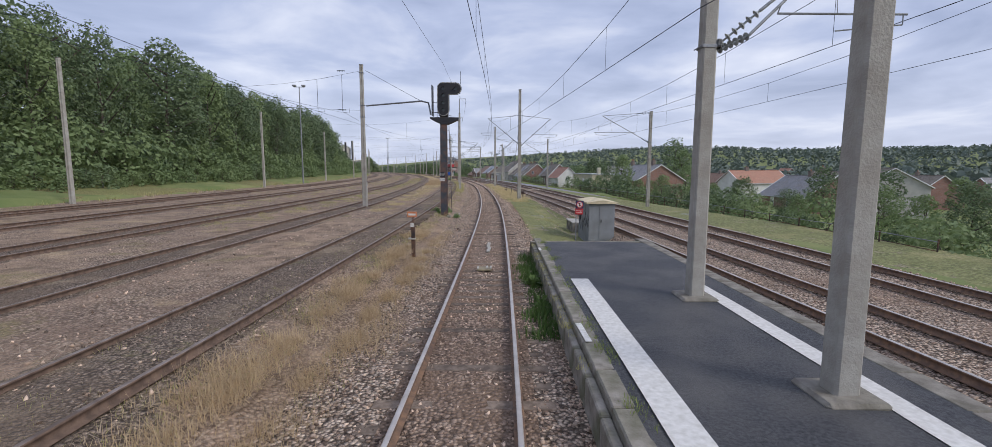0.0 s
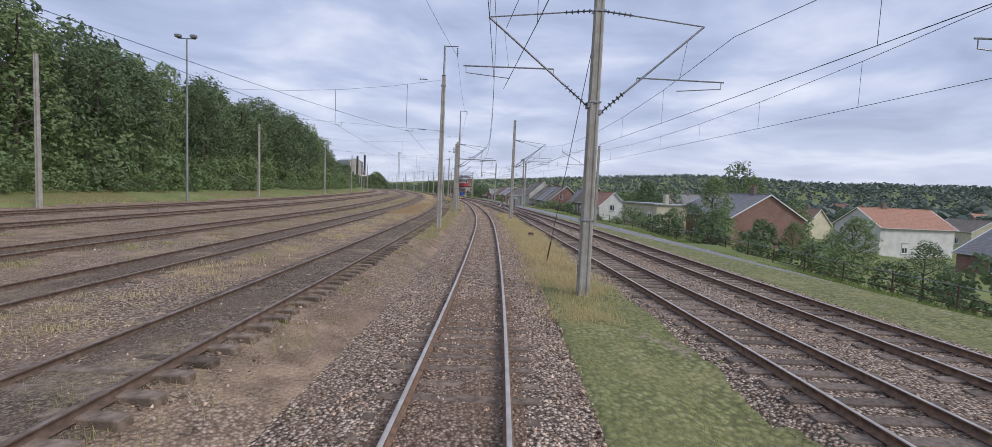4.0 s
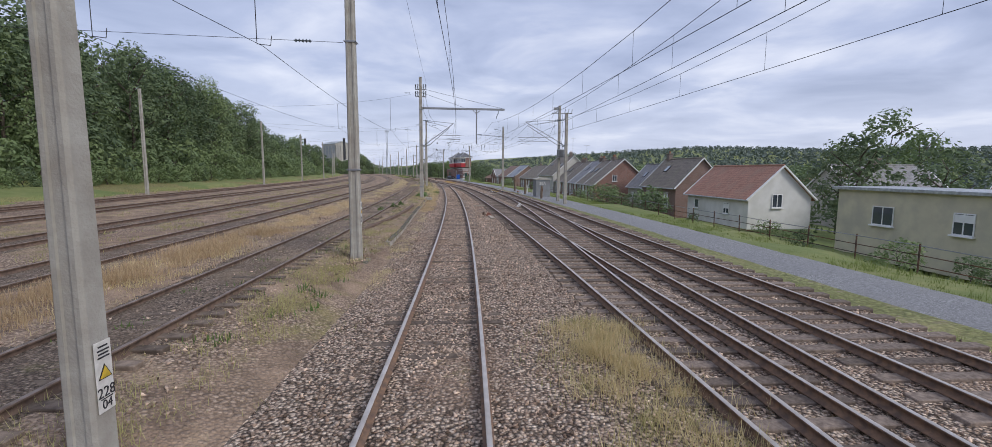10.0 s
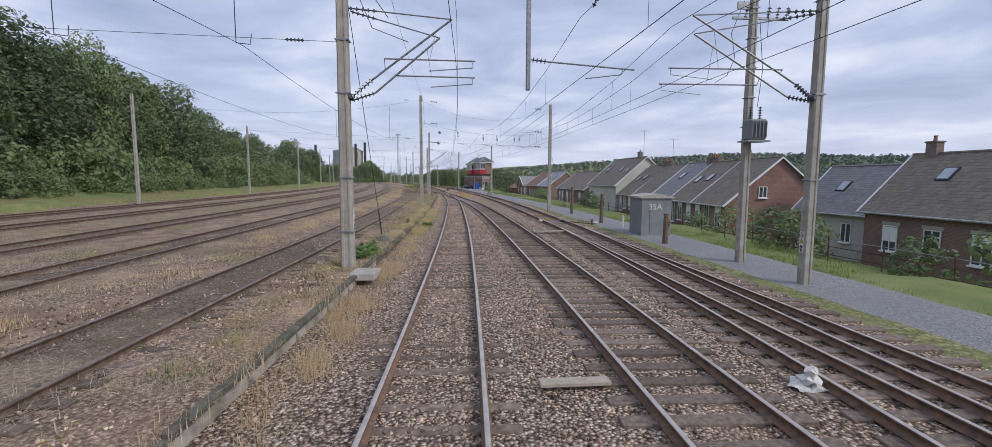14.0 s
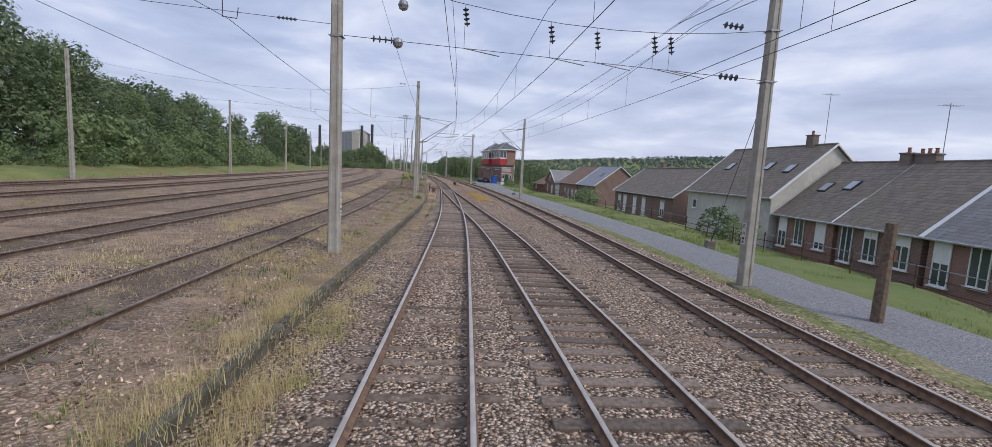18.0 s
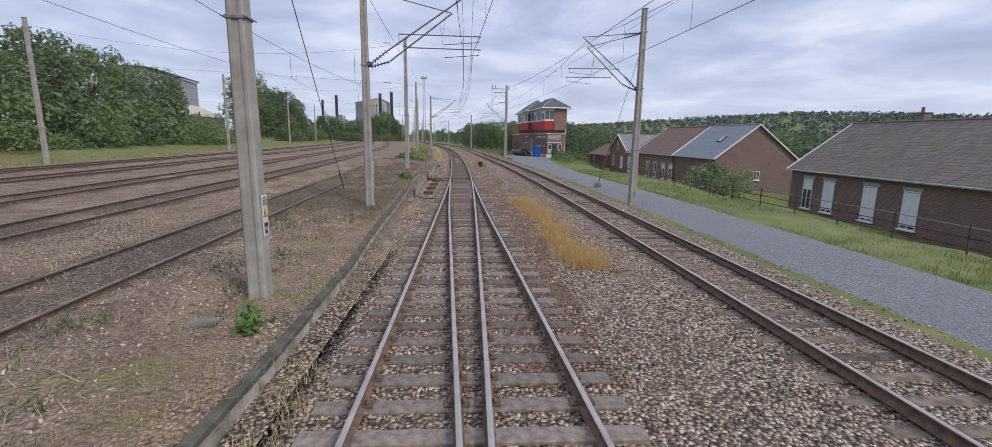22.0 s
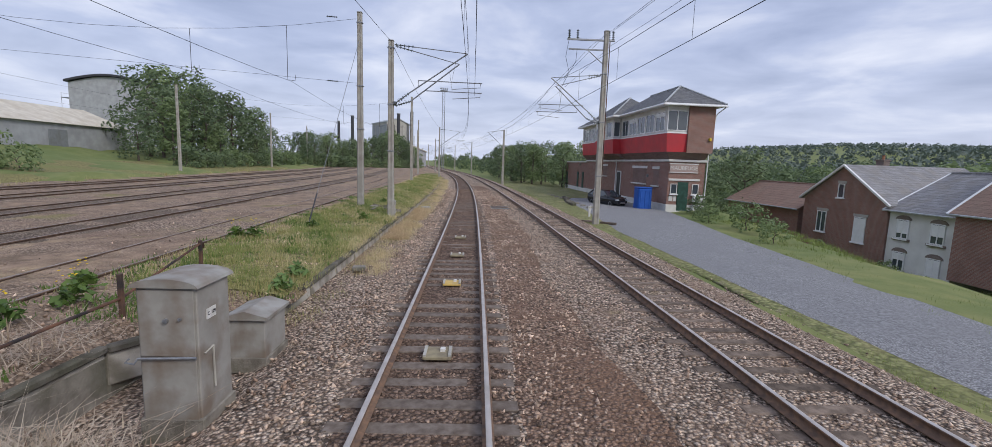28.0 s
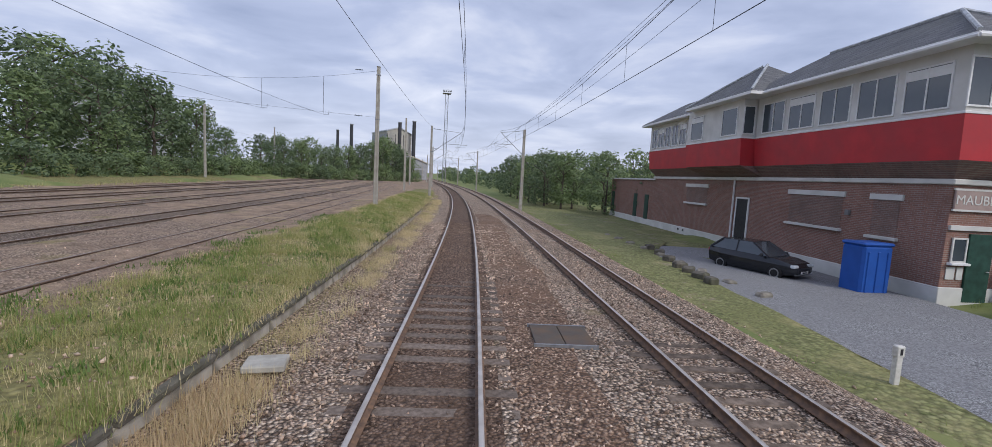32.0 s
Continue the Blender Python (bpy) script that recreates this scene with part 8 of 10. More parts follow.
shed = thing("industrial_shed", spot(304, -55.5, 2.6), "grey block shed with a pale corrugated roof", "shed", "industrial sheds")
part("wall", Shape().plate([(-13, 0), (0, 0), (0, 4.0), (-6.5, 6.6), (-13, 4.0)], 24, axis="y", off=-6), BLOCKW, shed)
sh = Shape()
corrugated(sh, (0.4, -6.3, 3.85), (0.4, 18.3, 3.85), (-6.5, 18.3, 6.75), (-6.5, -6.3, 6.75))
corrugated(sh, (-13.4, -6.3, 3.85), (-13.4, 18.3, 3.85), (-6.5, 18.3, 6.74), (-6.5, -6.3, 6.74))
part("roof", sh, CORR, shed)
part("door", Shape().box((0.03, 4, 1.5), (0.06, 3.2, 3.0), 0, 0.02), GREYBOX, shed)
hall = thing("industrial_hall", spot(470, -134, 2.0) @ Matrix.Diagonal((1.4, 1.5, 1.72, 1)), "tall grey hall with a curved roof and outside stair", "hall", "industrial sheds")
arc = [(-11 + 22 * k / 12, 16.6 + 1.8 * math.sin(math.pi * k / 12)) for k in range(13)]
part("wall", Shape().plate([(-11, 0), (11, 0)] + arc[::-1], 26, axis="y", off=0), BLOCKW, hall)
roofarc = [(x * 1.06, z + 0.1) for x, z in arc] + [(x * 1.06, z + 0.6) for x, z in arc[::-1]]
part("roof", Shape().plate(roofarc, 27.5, axis="y", off=-0.8), DARKSTEEL, hall, "dark overhanging curved roof")
sh = Shape()
for z in (5.0, 9.0, 13.0):
    sh.box((-12.2, 2, z), (2.2, 3.4, 0.12))
    for x, y in ((-13.2, 0.4), (-13.2, 3.6)):
        sh.tube((x, y, 0), (x, y, z + 1.1), 0.05, n=6)
    sh.tube((-13.2, 0.4, z + 1.1), (-13.2, 3.6, z + 1.1), 0.03, n=5)
part("stair_tower", sh, STEEL, hall)
# the tall pale hall with its stacks, far beyond the end of the yard
far_hall = thing("industrial_hall", spot(550, -14.8, 0.0, 22), "tall pale factory hall with a low gable beyond the yard", "hall", "industrial sheds")
part("wall", Shape().plate([(-7.6, 0), (7.6, 0), (7.6, 25.2), (0, 28.6), (-7.6, 26.4)], 28, axis="y", off=0), RENDER_G, far_hall)
part("roof", Shape().plate([(-8.0, 26.4), (0, 28.8), (8.0, 25.2), (8.0, 25.7), (0, 29.4), (-8.0, 26.9)], 29, axis="y", off=-0.5), LEAD, far_hall)
for k in range(4):
    part("wall_panel", Shape().box((-7.66, 3.4 + k * 7.0, 15), (0.1, 5.6, 20.0), 0, 0.02), BLOCKW, far_hall)
for x in (-7.4, -2.5, 2.5, 7.4):
    part("downpipe", Shape().box((x, -0.12, 12.5), (0.25, 0.2, 25.0), 0, 0.02), DARKSTEEL, far_hall)
for s, d, h, r in ((541, -14.6, 31.5, 1.05), (549, -6.4, 33.5, 1.1), (590, -47, 33.0, 1.1), (620, -60, 31.0, 1.0)):
    ch = thing("factory_chimney", spot(s, d, 0.0), "dark tall factory chimney", "chimney", "factory chimneys")
    part("stack", Shape().lathe([(r * 1.15, 0), (r, h * 0.6), (r * 0.95, h), (r * 0.75, h)], n=14), DARKSTEEL, ch)
    part("rim", Shape().lathe([(r * 1.0, h - 0.6), (r * 1.12, h - 0.5), (r * 1.12, h - 0.1), (r * 1.0, h)], n=14), STEEL, ch)
low_hall = thing("industrial_hall", spot(470, -9.0, 0.0, 6), "low pale hall with a sloping roof beside the line", "hall", "industrial sheds")
part("wall", Shape().plate([(-7, 0), (8, 0), (8, 7.0), (-3, 11.2), (-7, 10.0)], 30, axis="y", off=0), BLOCKW, low_hall)
part("roof", Shape().plate([(-7.4, 10.0), (-3, 11.3), (8.5, 6.9), (8.5, 7.3), (-3, 11.8), (-7.4, 10.5)], 31, axis="y", off=-0.5), CORR, low_hall)
for x in (-4.5, 0, 4.5):
    part("door", Shape().box((x, -0.05, 2.2), (3.2, 0.1, 4.2), 0, 0.02), GREYBOX, low_hall)


# ---- floodlight masts ----
def lattice_tower(m, height, w0, w1, label):
    t = thing("floodlight_tower", m, label, "floodlight tower", "floodlight towers")
    for i, j in ((-1, -1), (1, -1), (1, 1), (-1, 1)):
        part("leg", Shape().tube((i * w0, j * w0, 0), (i * w1, j * w1, height), 0.07, 0.05, 5), STEEL, t)
    n = int(height / 1.8)
    for k in range(n):
        z0, z1 = height * k / n, height * (k + 1) / n
        a, b = w0 + (w1 - w0) * k / n, w0 + (w1 - w0) * (k + 1) / n
        sh = Shape()
        for (i, j), (p, q) in (((-1, -1), (1, -1)), ((1, -1), (1, 1)), ((1, 1), (-1, 1)), ((-1, 1), (-1, -1))):
            sh.tube((i * a, j * a, z0), (p * b, q * b, z1), 0.028, n=4).tube((i * b, j * b, z1), (p * b, q * b, z1), 0.022, n=4)
        part("lattice", sh, STEEL, t)
    part("platform", Shape().box((0, 0, height + 0.05), (2.6, 2.6, 0.1), 0, 0.01), STEEL, t)
    sh = Shape().path([(-1.25, -1.25, height + 1.0), (1.25, -1.25, height + 1.0), (1.25, 1.25, height + 1.0), (-1.25, 1.25, height + 1.0), (-1.25, -1.25, height + 1.0)], 0.03, 5)
    part("railing", sh, STEEL, t)
    for k in range(4):
        part("floodlight", Shape().box((-1.05 + 0.7 * k, -1.35, height + 0.55), (0.5, 0.3, 0.45), 0, 0.05), GREYBOX, t)
    return t


lattice_tower(spot(411, 1.9, -0.25), 28.2, 0.45, 0.42, "tall lattice tower with floodlights on a platform")
fl = thing("floodlight_mast", spot(84, -30.5, 0.45), "slender steel mast with two floodlights on a crossbar", "floodlight mast")
part("pole", Shape().tube((0, 0, 0), (0, 0, 16.3), 0.13, 0.07, 10), STEEL, fl)
part("crossbar", Shape().tube((-0.9, 0, 16.3), (0.9, 0, 16.3), 0.05, n=6), STEEL, fl)
for x in (-0.75, 0.75):
    part("floodlight", Shape().box((x, -0.15, 16.5), (0.6, 0.42, 0.3), 0, 0.06), GREYBOX, fl)

# ---- fence along the foot of the bank ----
def gz_at(s, d):
    return float(ground_z(np.array([float(s)]), np.array([float(d)]))[0])


def fence_d(s):
    return float(np.interp(s, [20, 120, 220, 262], [19.4, 19.0, 18.5, 19.5]))


fence = thing("fence", Matrix(), "low rusty steel fence with thin posts and three rails", "fence")
rnd = random.Random(8)
FENCE_S = [20 + 3.0 * k for k in range(75)]
tops = []
for k, s in enumerate(FENCE_S):
    z = gz_at(s, fence_d(s)) - 0.1
    lean = rnd.uniform(-2.5, 2.5)
    part("post", Shape().box((0, 0, 0.62), (0.06, 0.05, 1.24), 0, 0.008), RUSTY, fence, m=spot(s, fence_d(s), z) @ pose(0, 0, 0, lean, rnd.uniform(-2, 2), 0))
    tops.append((s, z))
for h in (0.35, 0.75, 1.15):
    for i in range(0, len(tops) - 1, 3):
        seg = tops[i : i + 4]
        part("rail", wire_shape([at_line(s, fence_d(s), z + h + rnd.uniform(-0.03, 0.03)) for s, z in seg], 0.022, 5), RUSTY if h < 1 else STEEL, fence)


# ---- plants ----
def leaf_mat(name, a, b, through_amount=0.35):
    m = bpy.data.materials.new(name)
    m.use_nodes = True
    n, l = m.node_tree.nodes, m.node_tree.links
    p, out = n["Principled BSDF"], n["Material Output"]
    p.inputs["Roughness"].default_value, p.inputs["Specular IOR Level"].default_value = 0.55, 0.3
    geo, info, add, fr, ramp = n.new("ShaderNodeNewGeometry"), n.new("ShaderNodeObjectInfo"), n.new("ShaderNodeMath"), n.new("ShaderNodeMath"), n.new("ShaderNodeValToRGB")
    add.operation = "MULTIPLY_ADD"
    l.new(info.outputs["Random"], add.inputs[0])
    add.inputs[1].default_value = 0.45
    half = n.new("ShaderNodeMath")
    half.operation = "MULTIPLY"
    half.inputs[1].default_value = 0.55
    l.new(geo.outputs["Random Per Island"], half.inputs[0])
    l.new(half.outputs[0], add.inputs[2])
    ramp.color_ramp.elements[0].color, ramp.color_ramp.elements[1].color = (*a, 1), (*b, 1)
    l.new(add.outputs[0], ramp.inputs[0])
    l.new(ramp.outputs[0], p.inputs["Base Color"])
    tr, mix = n.new("ShaderNodeBsdfTranslucent"), n.new("ShaderNodeMixShader")
    l.new(ramp.outputs[0], tr.inputs["Color"])
    mix.inputs[0].default_value = through_amount
    l.new(p.outputs[0], mix.inputs[1])
    l.new(tr.outputs[0], mix.inputs[2])
    l.new(mix.outputs[0], out.inputs["Surface"])
    return m


LEAF = leaf_mat("leaf_dark_green", (0.085, 0.125, 0.07), (0.22, 0.285, 0.14))
LEAF_L = leaf_mat("leaf_fresh_green", (0.14, 0.20, 0.085), (0.26, 0.33, 0.15))
# leaves of the far woods: distance haze put into the colour, greyer and bluer
LEAF_HAZE = leaf_mat("leaf_haze_green", (0.11, 0.145, 0.125), (0.17, 0.205, 0.17), 0.2)
BARK = mat("bark", (0.13, 0.105, 0.085), 0.9, second=(0.075, 0.06, 0.05), scale=6, bump=0.6)


def kites(centres, size, rg, flat=0.0, long=1.35, face=None):
    """Leaf-shaped quads round centres, turned at random or loosely towards face; flat draws them level."""
    n = len(centres)
    nrm = rg.normal(size=(n, 3))
    if face is not None:
        nrm = nrm * 0.42 + face
    nrm[:, 2] += flat * np.sign(nrm[:, 2])
    nrm /= np.linalg.norm(nrm, axis=1)[:, None]
    u = np.cross(nrm, rg.normal(size=(n, 3)))
    u /= np.linalg.norm(u, axis=1)[:, None]
    v = np.cross(nrm, u)
    sz = (size * rg.uniform(0.6, 1.3, n))[:, None]
    verts = np.stack([centres - u * sz * 0.5 * long, centres - v * sz * 0.36 + u * sz * 0.05, centres + u * sz * 0.5 * long - nrm * sz * 0.15, centres + v * sz * 0.36 + u * sz * 0.05], 1).reshape(-1, 3)
    return verts, np.arange(4 * n).reshape(-1, 4)


def crown_mesh(name, seed, height, radius, lobes, per, leaf, material, low=0.18, droop=1.0):
    """A crown of leaf clumps on an uneven set of lobes, open between them; the leaves of a clump look outwards and up."""
    rg = np.random.default_rng(seed)
    pts, out = [], []
    for k in range(lobes):
        f = (k + rg.uniform(0, 1)) / lobes
        z = height * (low + (1 - low) * f)
        wide = radius * (math.sin(math.pi * min(1, 0.22 + 0.78 * f)) ** 0.7) * rg.uniform(0.55, 1.12)
        a = k * 2.4 + rg.uniform(-0.5, 0.5)
        c = np.array([wide * 0.72 * math.cos(a), wide * 0.72 * math.sin(a), z])
        r = radius * rg.uniform(0.2, 0.46)
        m = int(per * (r / (radius * 0.34)) ** 1.6)
        q = rg.normal(size=(m, 3))
        q /= np.linalg.norm(q, axis=1)[:, None]
        # most leaves on the side away from the trunk and on the upper side
        away = c * np.array([1, 1, 0]) / (np.linalg.norm(c[:2]) + 1e-6)
        q = np.where(((q @ away < -0.45) & (rg.uniform(0, 1, m) < 0.75))[:, None], -q * np.array([1, 1, -1]), q)
        out.append(q * np.array([1, 1, 0.8]) + np.array([0, 0, 0.5]))
        q = q * (r * rg.uniform(0.5, 1.1, m) ** 0.5)[:, None]
        q[:, 2] *= 0.72 * droop
        q += 0.12 * r * np.sin(q[:, [1, 2, 0]] * 5 / r)
        pts.append(c + q)
    verts, faces = kites(np.concatenate(pts), leaf, rg, 0.0, face=np.concatenate(out))
    return np_mesh(name, verts, faces, material)


def trunk_mesh(name, seed, height, r):
    rnd = random.Random(seed)
    sh = Shape()
    pts = [Vector((0, 0, -0.3))]
    for k in range(1, 6):
        pts.append(Vector((rnd.uniform(-0.2, 0.2) * k / 3, rnd.uniform(-0.2, 0.2) * k / 3, height * 0.16 * k)))
    for k in range(5):
        sh.tube(pts[k], pts[k + 1], r * (1 - 0.17 * k), r * (1 - 0.17 * (k + 1)), 7)
    for k in range(7):
        p = pts[2 + k % 4]
        a = k * 2.1 + rnd.uniform(-0.4, 0.4)
        q = p + Vector((math.cos(a) * height * 0.2, math.sin(a) * height * 0.2, height * rnd.uniform(0.1, 0.22)))
        sh.tube(p, q, r * 0.42, r * 0.14, 5)
    return sh.data(name, BARK)


TREES = [(trunk_mesh("trunk", 30 + k, 12, 0.22), crown_mesh("crown", 40 + k, 12, rad, 46, 104, 0.245, LEAF if k % 3 else LEAF_L, low, 1.25 if k == 3 else 1.0), k, crown_mesh("crown", 40 + k, 12, rad, 30, 56, 0.38, LEAF if k % 3 else LEAF_L, low)) for k, (rad, low) in enumerate(((3.9, 0.14), (3.3, 0.2), (4.4, 0.12), (3.0, 0.22), (4.0, 0.16), (3.6, 0.1)))]
BUSHES = [crown_mesh("crown", 60 + k, 2.6, rad, 14, 50, 0.225, (LEAF_L, LEAF, LEAF_L, LEAF)[k], 0.05) for k, rad in enumerate((2.0, 1.7, 2.4, 1.5))]
BUSH_STEM = trunk_mesh("stem", 77, 2.2, 0.06)


def tree(s, d, top, kind, label, group, wide=1.0, base=None):
    z = gz_at(s, d) - 0.15 if base is None else base
    f = max(2.5, top - z) / 12.6
    tr, cr, k, far = TREES[kind % len(TREES)]
    cr = far if s > 232 or d > 34 or d < -50.5 else cr
    x, y = plan(s, d)
    m = pose(float(x), float(y), z, 0, 0, (s * 37 + d * 11) % 360) @ Matrix.Diagonal((f * wide, f * wide, f, 1))
    t = thing("tree", m, label, "tree", group)
    part("trunk", tr, None, t)
    part("crown", cr, None, t)
    return t


def bush(s, d, h, kind, label, group, wide=1.0):
    x, y = plan(s, d)
    f = h / 2.75
    m = pose(float(x), float(y), gz_at(s, d) - 0.1, 0, 0, (s * 53) % 360) @ Matrix.Diagonal((f * wide, f * wide, f, 1))
    t = thing("bush", m, label, "bush", group)
    part("stem", BUSH_STEM, None, t)
    part("crown", BUSHES[kind % 4], None, t)
    return t


LIGHT = [crown_mesh("crown", 40 + k, 12, rad, 22, 17, 0.72, LEAF if k % 3 else LEAF_L, 0.12) for k, rad in enumerate((3.9, 3.3, 4.4, 3.0, 4.0, 3.6))]


def joined_wood(name, places, label):
    """Many far crowns as one mass of leaves."""
    groups = {}
    for s, d, top, kind, wide in places:
        far = LIGHT[kind % len(LIGHT)]
        z = gz_at(s, d) - 0.15
        f = max(2.5, top - z) / 12.6
        x, y = plan(s, d)
        q = np.empty(len(far.vertices) * 3, np.float32)
        far.vertices.foreach_get("co", q)
        a = (s * 37 + d * 11) % 6.283
        q = q.reshape(-1, 3) * np.array([f * wide, f * wide, f])
        q = np.stack([q[:, 0] * math.cos(a) - q[:, 1] * math.sin(a) + float(x), q[:, 0] * math.sin(a) + q[:, 1] * math.cos(a) + float(y), q[:, 2] + z], -1)
        groups.setdefault(far.materials[0].name, (far.materials[0], []))[1].append(q)
    for material, qs in groups.values():
        verts = np.concatenate(qs)
        tagged(new(name, np_mesh(name, verts, np.arange(len(verts)).reshape(-1, 4), material)), label, "wood", kind="stuff")


rnd = random.Random(4)
# the wood on the slope beyond the yard
k = 0
behind = []
for row, (d0, lift) in enumerate(((-45.5, 0.9), (-52.5, 2.4), (-60, 4.2))):
    s = -26 + row * 2.0
    while s < 282:
        top = float(np.interp(s, [-26, 50, 100, 190, 215, 240, 282], [16.2, 17.6, 18.4, 17.6, 15.2, 12.2, 11.4])) + lift + rnd.uniform(-2.6, 1.8)
        d, wide = d0 + rnd.uniform(-1.8, 1.8), rnd.uniform(0.75, 1.25)
        if row < 2:
            tree(s, d, top, k, "broad-leaved tree on the wooded slope beside the yard", "wooded slope", wide)
        else:
            behind.append((s, d, top, k, wide))
        s += rnd.uniform(4.0, 6.2)
        k += 1
for s in np.arange(-24, 280, 2.3):
    bush(s, -38.2 + rnd.uniform(-0.9, 0.7), rnd.uniform(1.4, 3.0), rnd.choice((0, 0, 1, 2)), "leafy bush at the foot of the wood", "undergrowth", rnd.uniform(0.9, 1.3))
for s in np.arange(-20, 280, 3.4):
    bush(s, -41.2 + rnd.uniform(-1.2, 0.9), rnd.uniform(3.2, 6.0), rnd.choice((0, 2, 2, 1)), "tall leafy shrub at the foot of the wood", "undergrowth", 0.95)
# the thicket before the sheds
for s, d, top in ((306, -44, 8.5), (311, -42, 11.0), (316, -46, 13.0), (321, -42, 14.0), (326, -46, 15.2), (332, -42, 14.6), (338, -46, 14.6), (344, -42, 13.2), (350, -44, 11.6), (356, -42, 9.5), (319, -39, 8.0), (336, -39, 8.0)):
    tree(s, d, top, k, "dense rounded tree beside the industrial sheds", "thicket by the sheds", 1.25)
    k += 1
for s in np.arange(304, 362, 2.8):
    bush(s, -37.2 + rnd.uniform(-1, 1), rnd.uniform(2.0, 3.6), rnd.randrange(4), "dense bush at the edge of the yard", "thicket by the sheds", 1.2)
for s, d, top in ((320, -50, 16.5), (328, -52, 18.2), (336, -51, 18.6), (345, -52, 17.4), (353, -50, 14.5)):
    tree(s, d, top, k, "tall tree behind the thicket by the sheds", "thicket by the sheds", 1.15)
    k += 1
# the trees that close the end of the yard
for d in np.arange(-37, -8, 2.6):
    s_end = float(np.interp(d, [-37, -30, -20, -8], [358, 372, 388, 404]))
    h = float(np.interp(d, [-37, -31, -27, -21, -17, -12, -8], [9.5, 9.0, 8.4, 9.6, 12.4, 10.6, 7.0]))
    tree(s_end + rnd.uniform(0, 5), d, h + rnd.uniform(-1.2, 0.6), k, "tree closing the end of the yard", "trees at the end of the yard", 1.2)
    tree(s_end + rnd.uniform(9, 16), d + rnd.uniform(-1, 1), h + rnd.uniform(-0.8, 1.6), k + 3, "tree closing the end of the yard", "trees at the end of the yard", 1.2)
    for j in range(2):
        bush(s_end - 3 + rnd.uniform(-1, 1), d + 1.3 * j, rnd.uniform(1.8, 3.4), rnd.randrange(4), "dense bush at the end of the yard", "trees at the end of the yard", 1.3)
    k += 1
# farther trees ahead on both sides
for s in np.arange(362, 640, 7.5):
    behind.append((s, -36 - rnd.uniform(0, 16), rnd.uniform(7, 11), k, 1.2))
    behind.append((s + 3, 14 + rnd.uniform(0, 9), rnd.uniform(4.5, 8.5), k + 2, 1.25))
    k += 1
joined_wood("far_wood", behind, "dense green wood behind the nearer trees")
for s, d, top in ((300, 24, 6.5), (306, 20, 7.0), (314, 17, 6.5), (321, 15, 6.2), (296, 27, 6.8), (310, 26, 7.5), (326, 21, 7.6), (290, 33, 5.5), (282, 40, 4.5), (274, 43, 4.2), (330, 15, 6.4), (303, 33, 6.5), (317, 12.5, 6.6), (322, 11.5, 6.8), (327, 13, 7.0), (333, 11.5, 6.9), (338, 13.5, 7.2), (343, 11.5, 7.0), (348, 14, 7.4), (353, 12, 7.0), (358, 13, 7.5), (316, 21, 7.4), (322, 27, 7.8), (334, 19, 7.8), (340, 24, 8.2), (350, 20, 8.2)):
    tree(s, d, top, k, "tree behind the signal cabin", "trees beyond the cabin", 1.25)
    k += 1
# the wooded hollow behind the last houses
belt = []
for s in np.arange(196, 470, 5.0):
    for d0, h in ((44, 6.0), (53, 7.5), (64, 8.5), (78, 9.5), (96, 10.5), (118, 11.5)):
        sw, dw = s + rnd.uniform(-2.4, 2.4), d0 + rnd.uniform(-3.5, 3.5)
        belt.append((sw, dw, min(gz_at(sw, dw) + h + rnd.uniform(-1.6, 1.2), 4.3 + 0.035 * dw), rnd.randrange(6), 1.3))
joined_wood("hollow_wood", belt, "dense dark green trees in the hollow behind the houses")
# gardens: hedges along the fence and trees between the roofs
for s in np.arange(16, 100, 2.7):
    bush(s, 21.5 + rnd.uniform(-0.8, 2.6), rnd.uniform(1.8, 3.3), rnd.randrange(4), "dark overgrown shrub behind the fence", "garden hedge", rnd.uniform(0.9, 1.2))
for s in np.arange(16, 98, 4.6):
    tree(s, 26.5 + rnd.uniform(-1.5, 3), rnd.uniform(1.0, 2.8), rnd.randrange(6), "garden tree above the hedge", "garden trees", 1.25)
for s, d, h in ((104, 21.5, 1.2), (108, 22.4, 1.6), (113, 21.2, 1.2), (117.5, 22.2, 1.3), (128, 22.4, 1.0), (134.5, 21.5, 2.6), (137.5, 22.5, 3.2), (141, 21.8, 2.2), (149, 22.0, 2.4), (152, 22.8, 3.0), (156.5, 22.4, 2.6), (160, 21.2, 1.8), (188.5, 21.6, 1.9), (191.5, 21.8, 2.6), (229, 23.5, 2.6), (234, 25, 3.2), (238, 25.8, 2.8), (278, 24.4, 2.4), (281, 25.6, 2.8), (285, 24.0, 2.2), (274.5, 25.8, 1.6), (269, 25.6, 1.3), (264, 25.9, 1.2), (262.5, 17.6, 1.3), (266.5, 18.4, 1.8), (270.5, 18.0, 1.4), (274, 19.2, 2.0)):
    bush(s, d, h, rnd.randrange(4), "green bush beside the houses", "bushes by the houses", 1.15)
for j in range(64):
    s, d = rnd.uniform(10, 330), rnd.uniform(41, 130)
    tree(s, d, gz_at(s, d) + rnd.uniform(4.5, 8.5), j, "garden tree among the houses of the town", "town trees", 1.3)
for s, d, top in ((167, 85, 15.0), (160, 84, 11.0), (123.5, 34.5, 6.6), (128, 37, 6.0), (93, 30, 6.2), (118, 36, 5.2), (231, 44, 4.0), (238, 48, 4.4)):
    tree(s, d, top, k, "large garden tree beside a house", "town trees", 1.15)
    k += 1


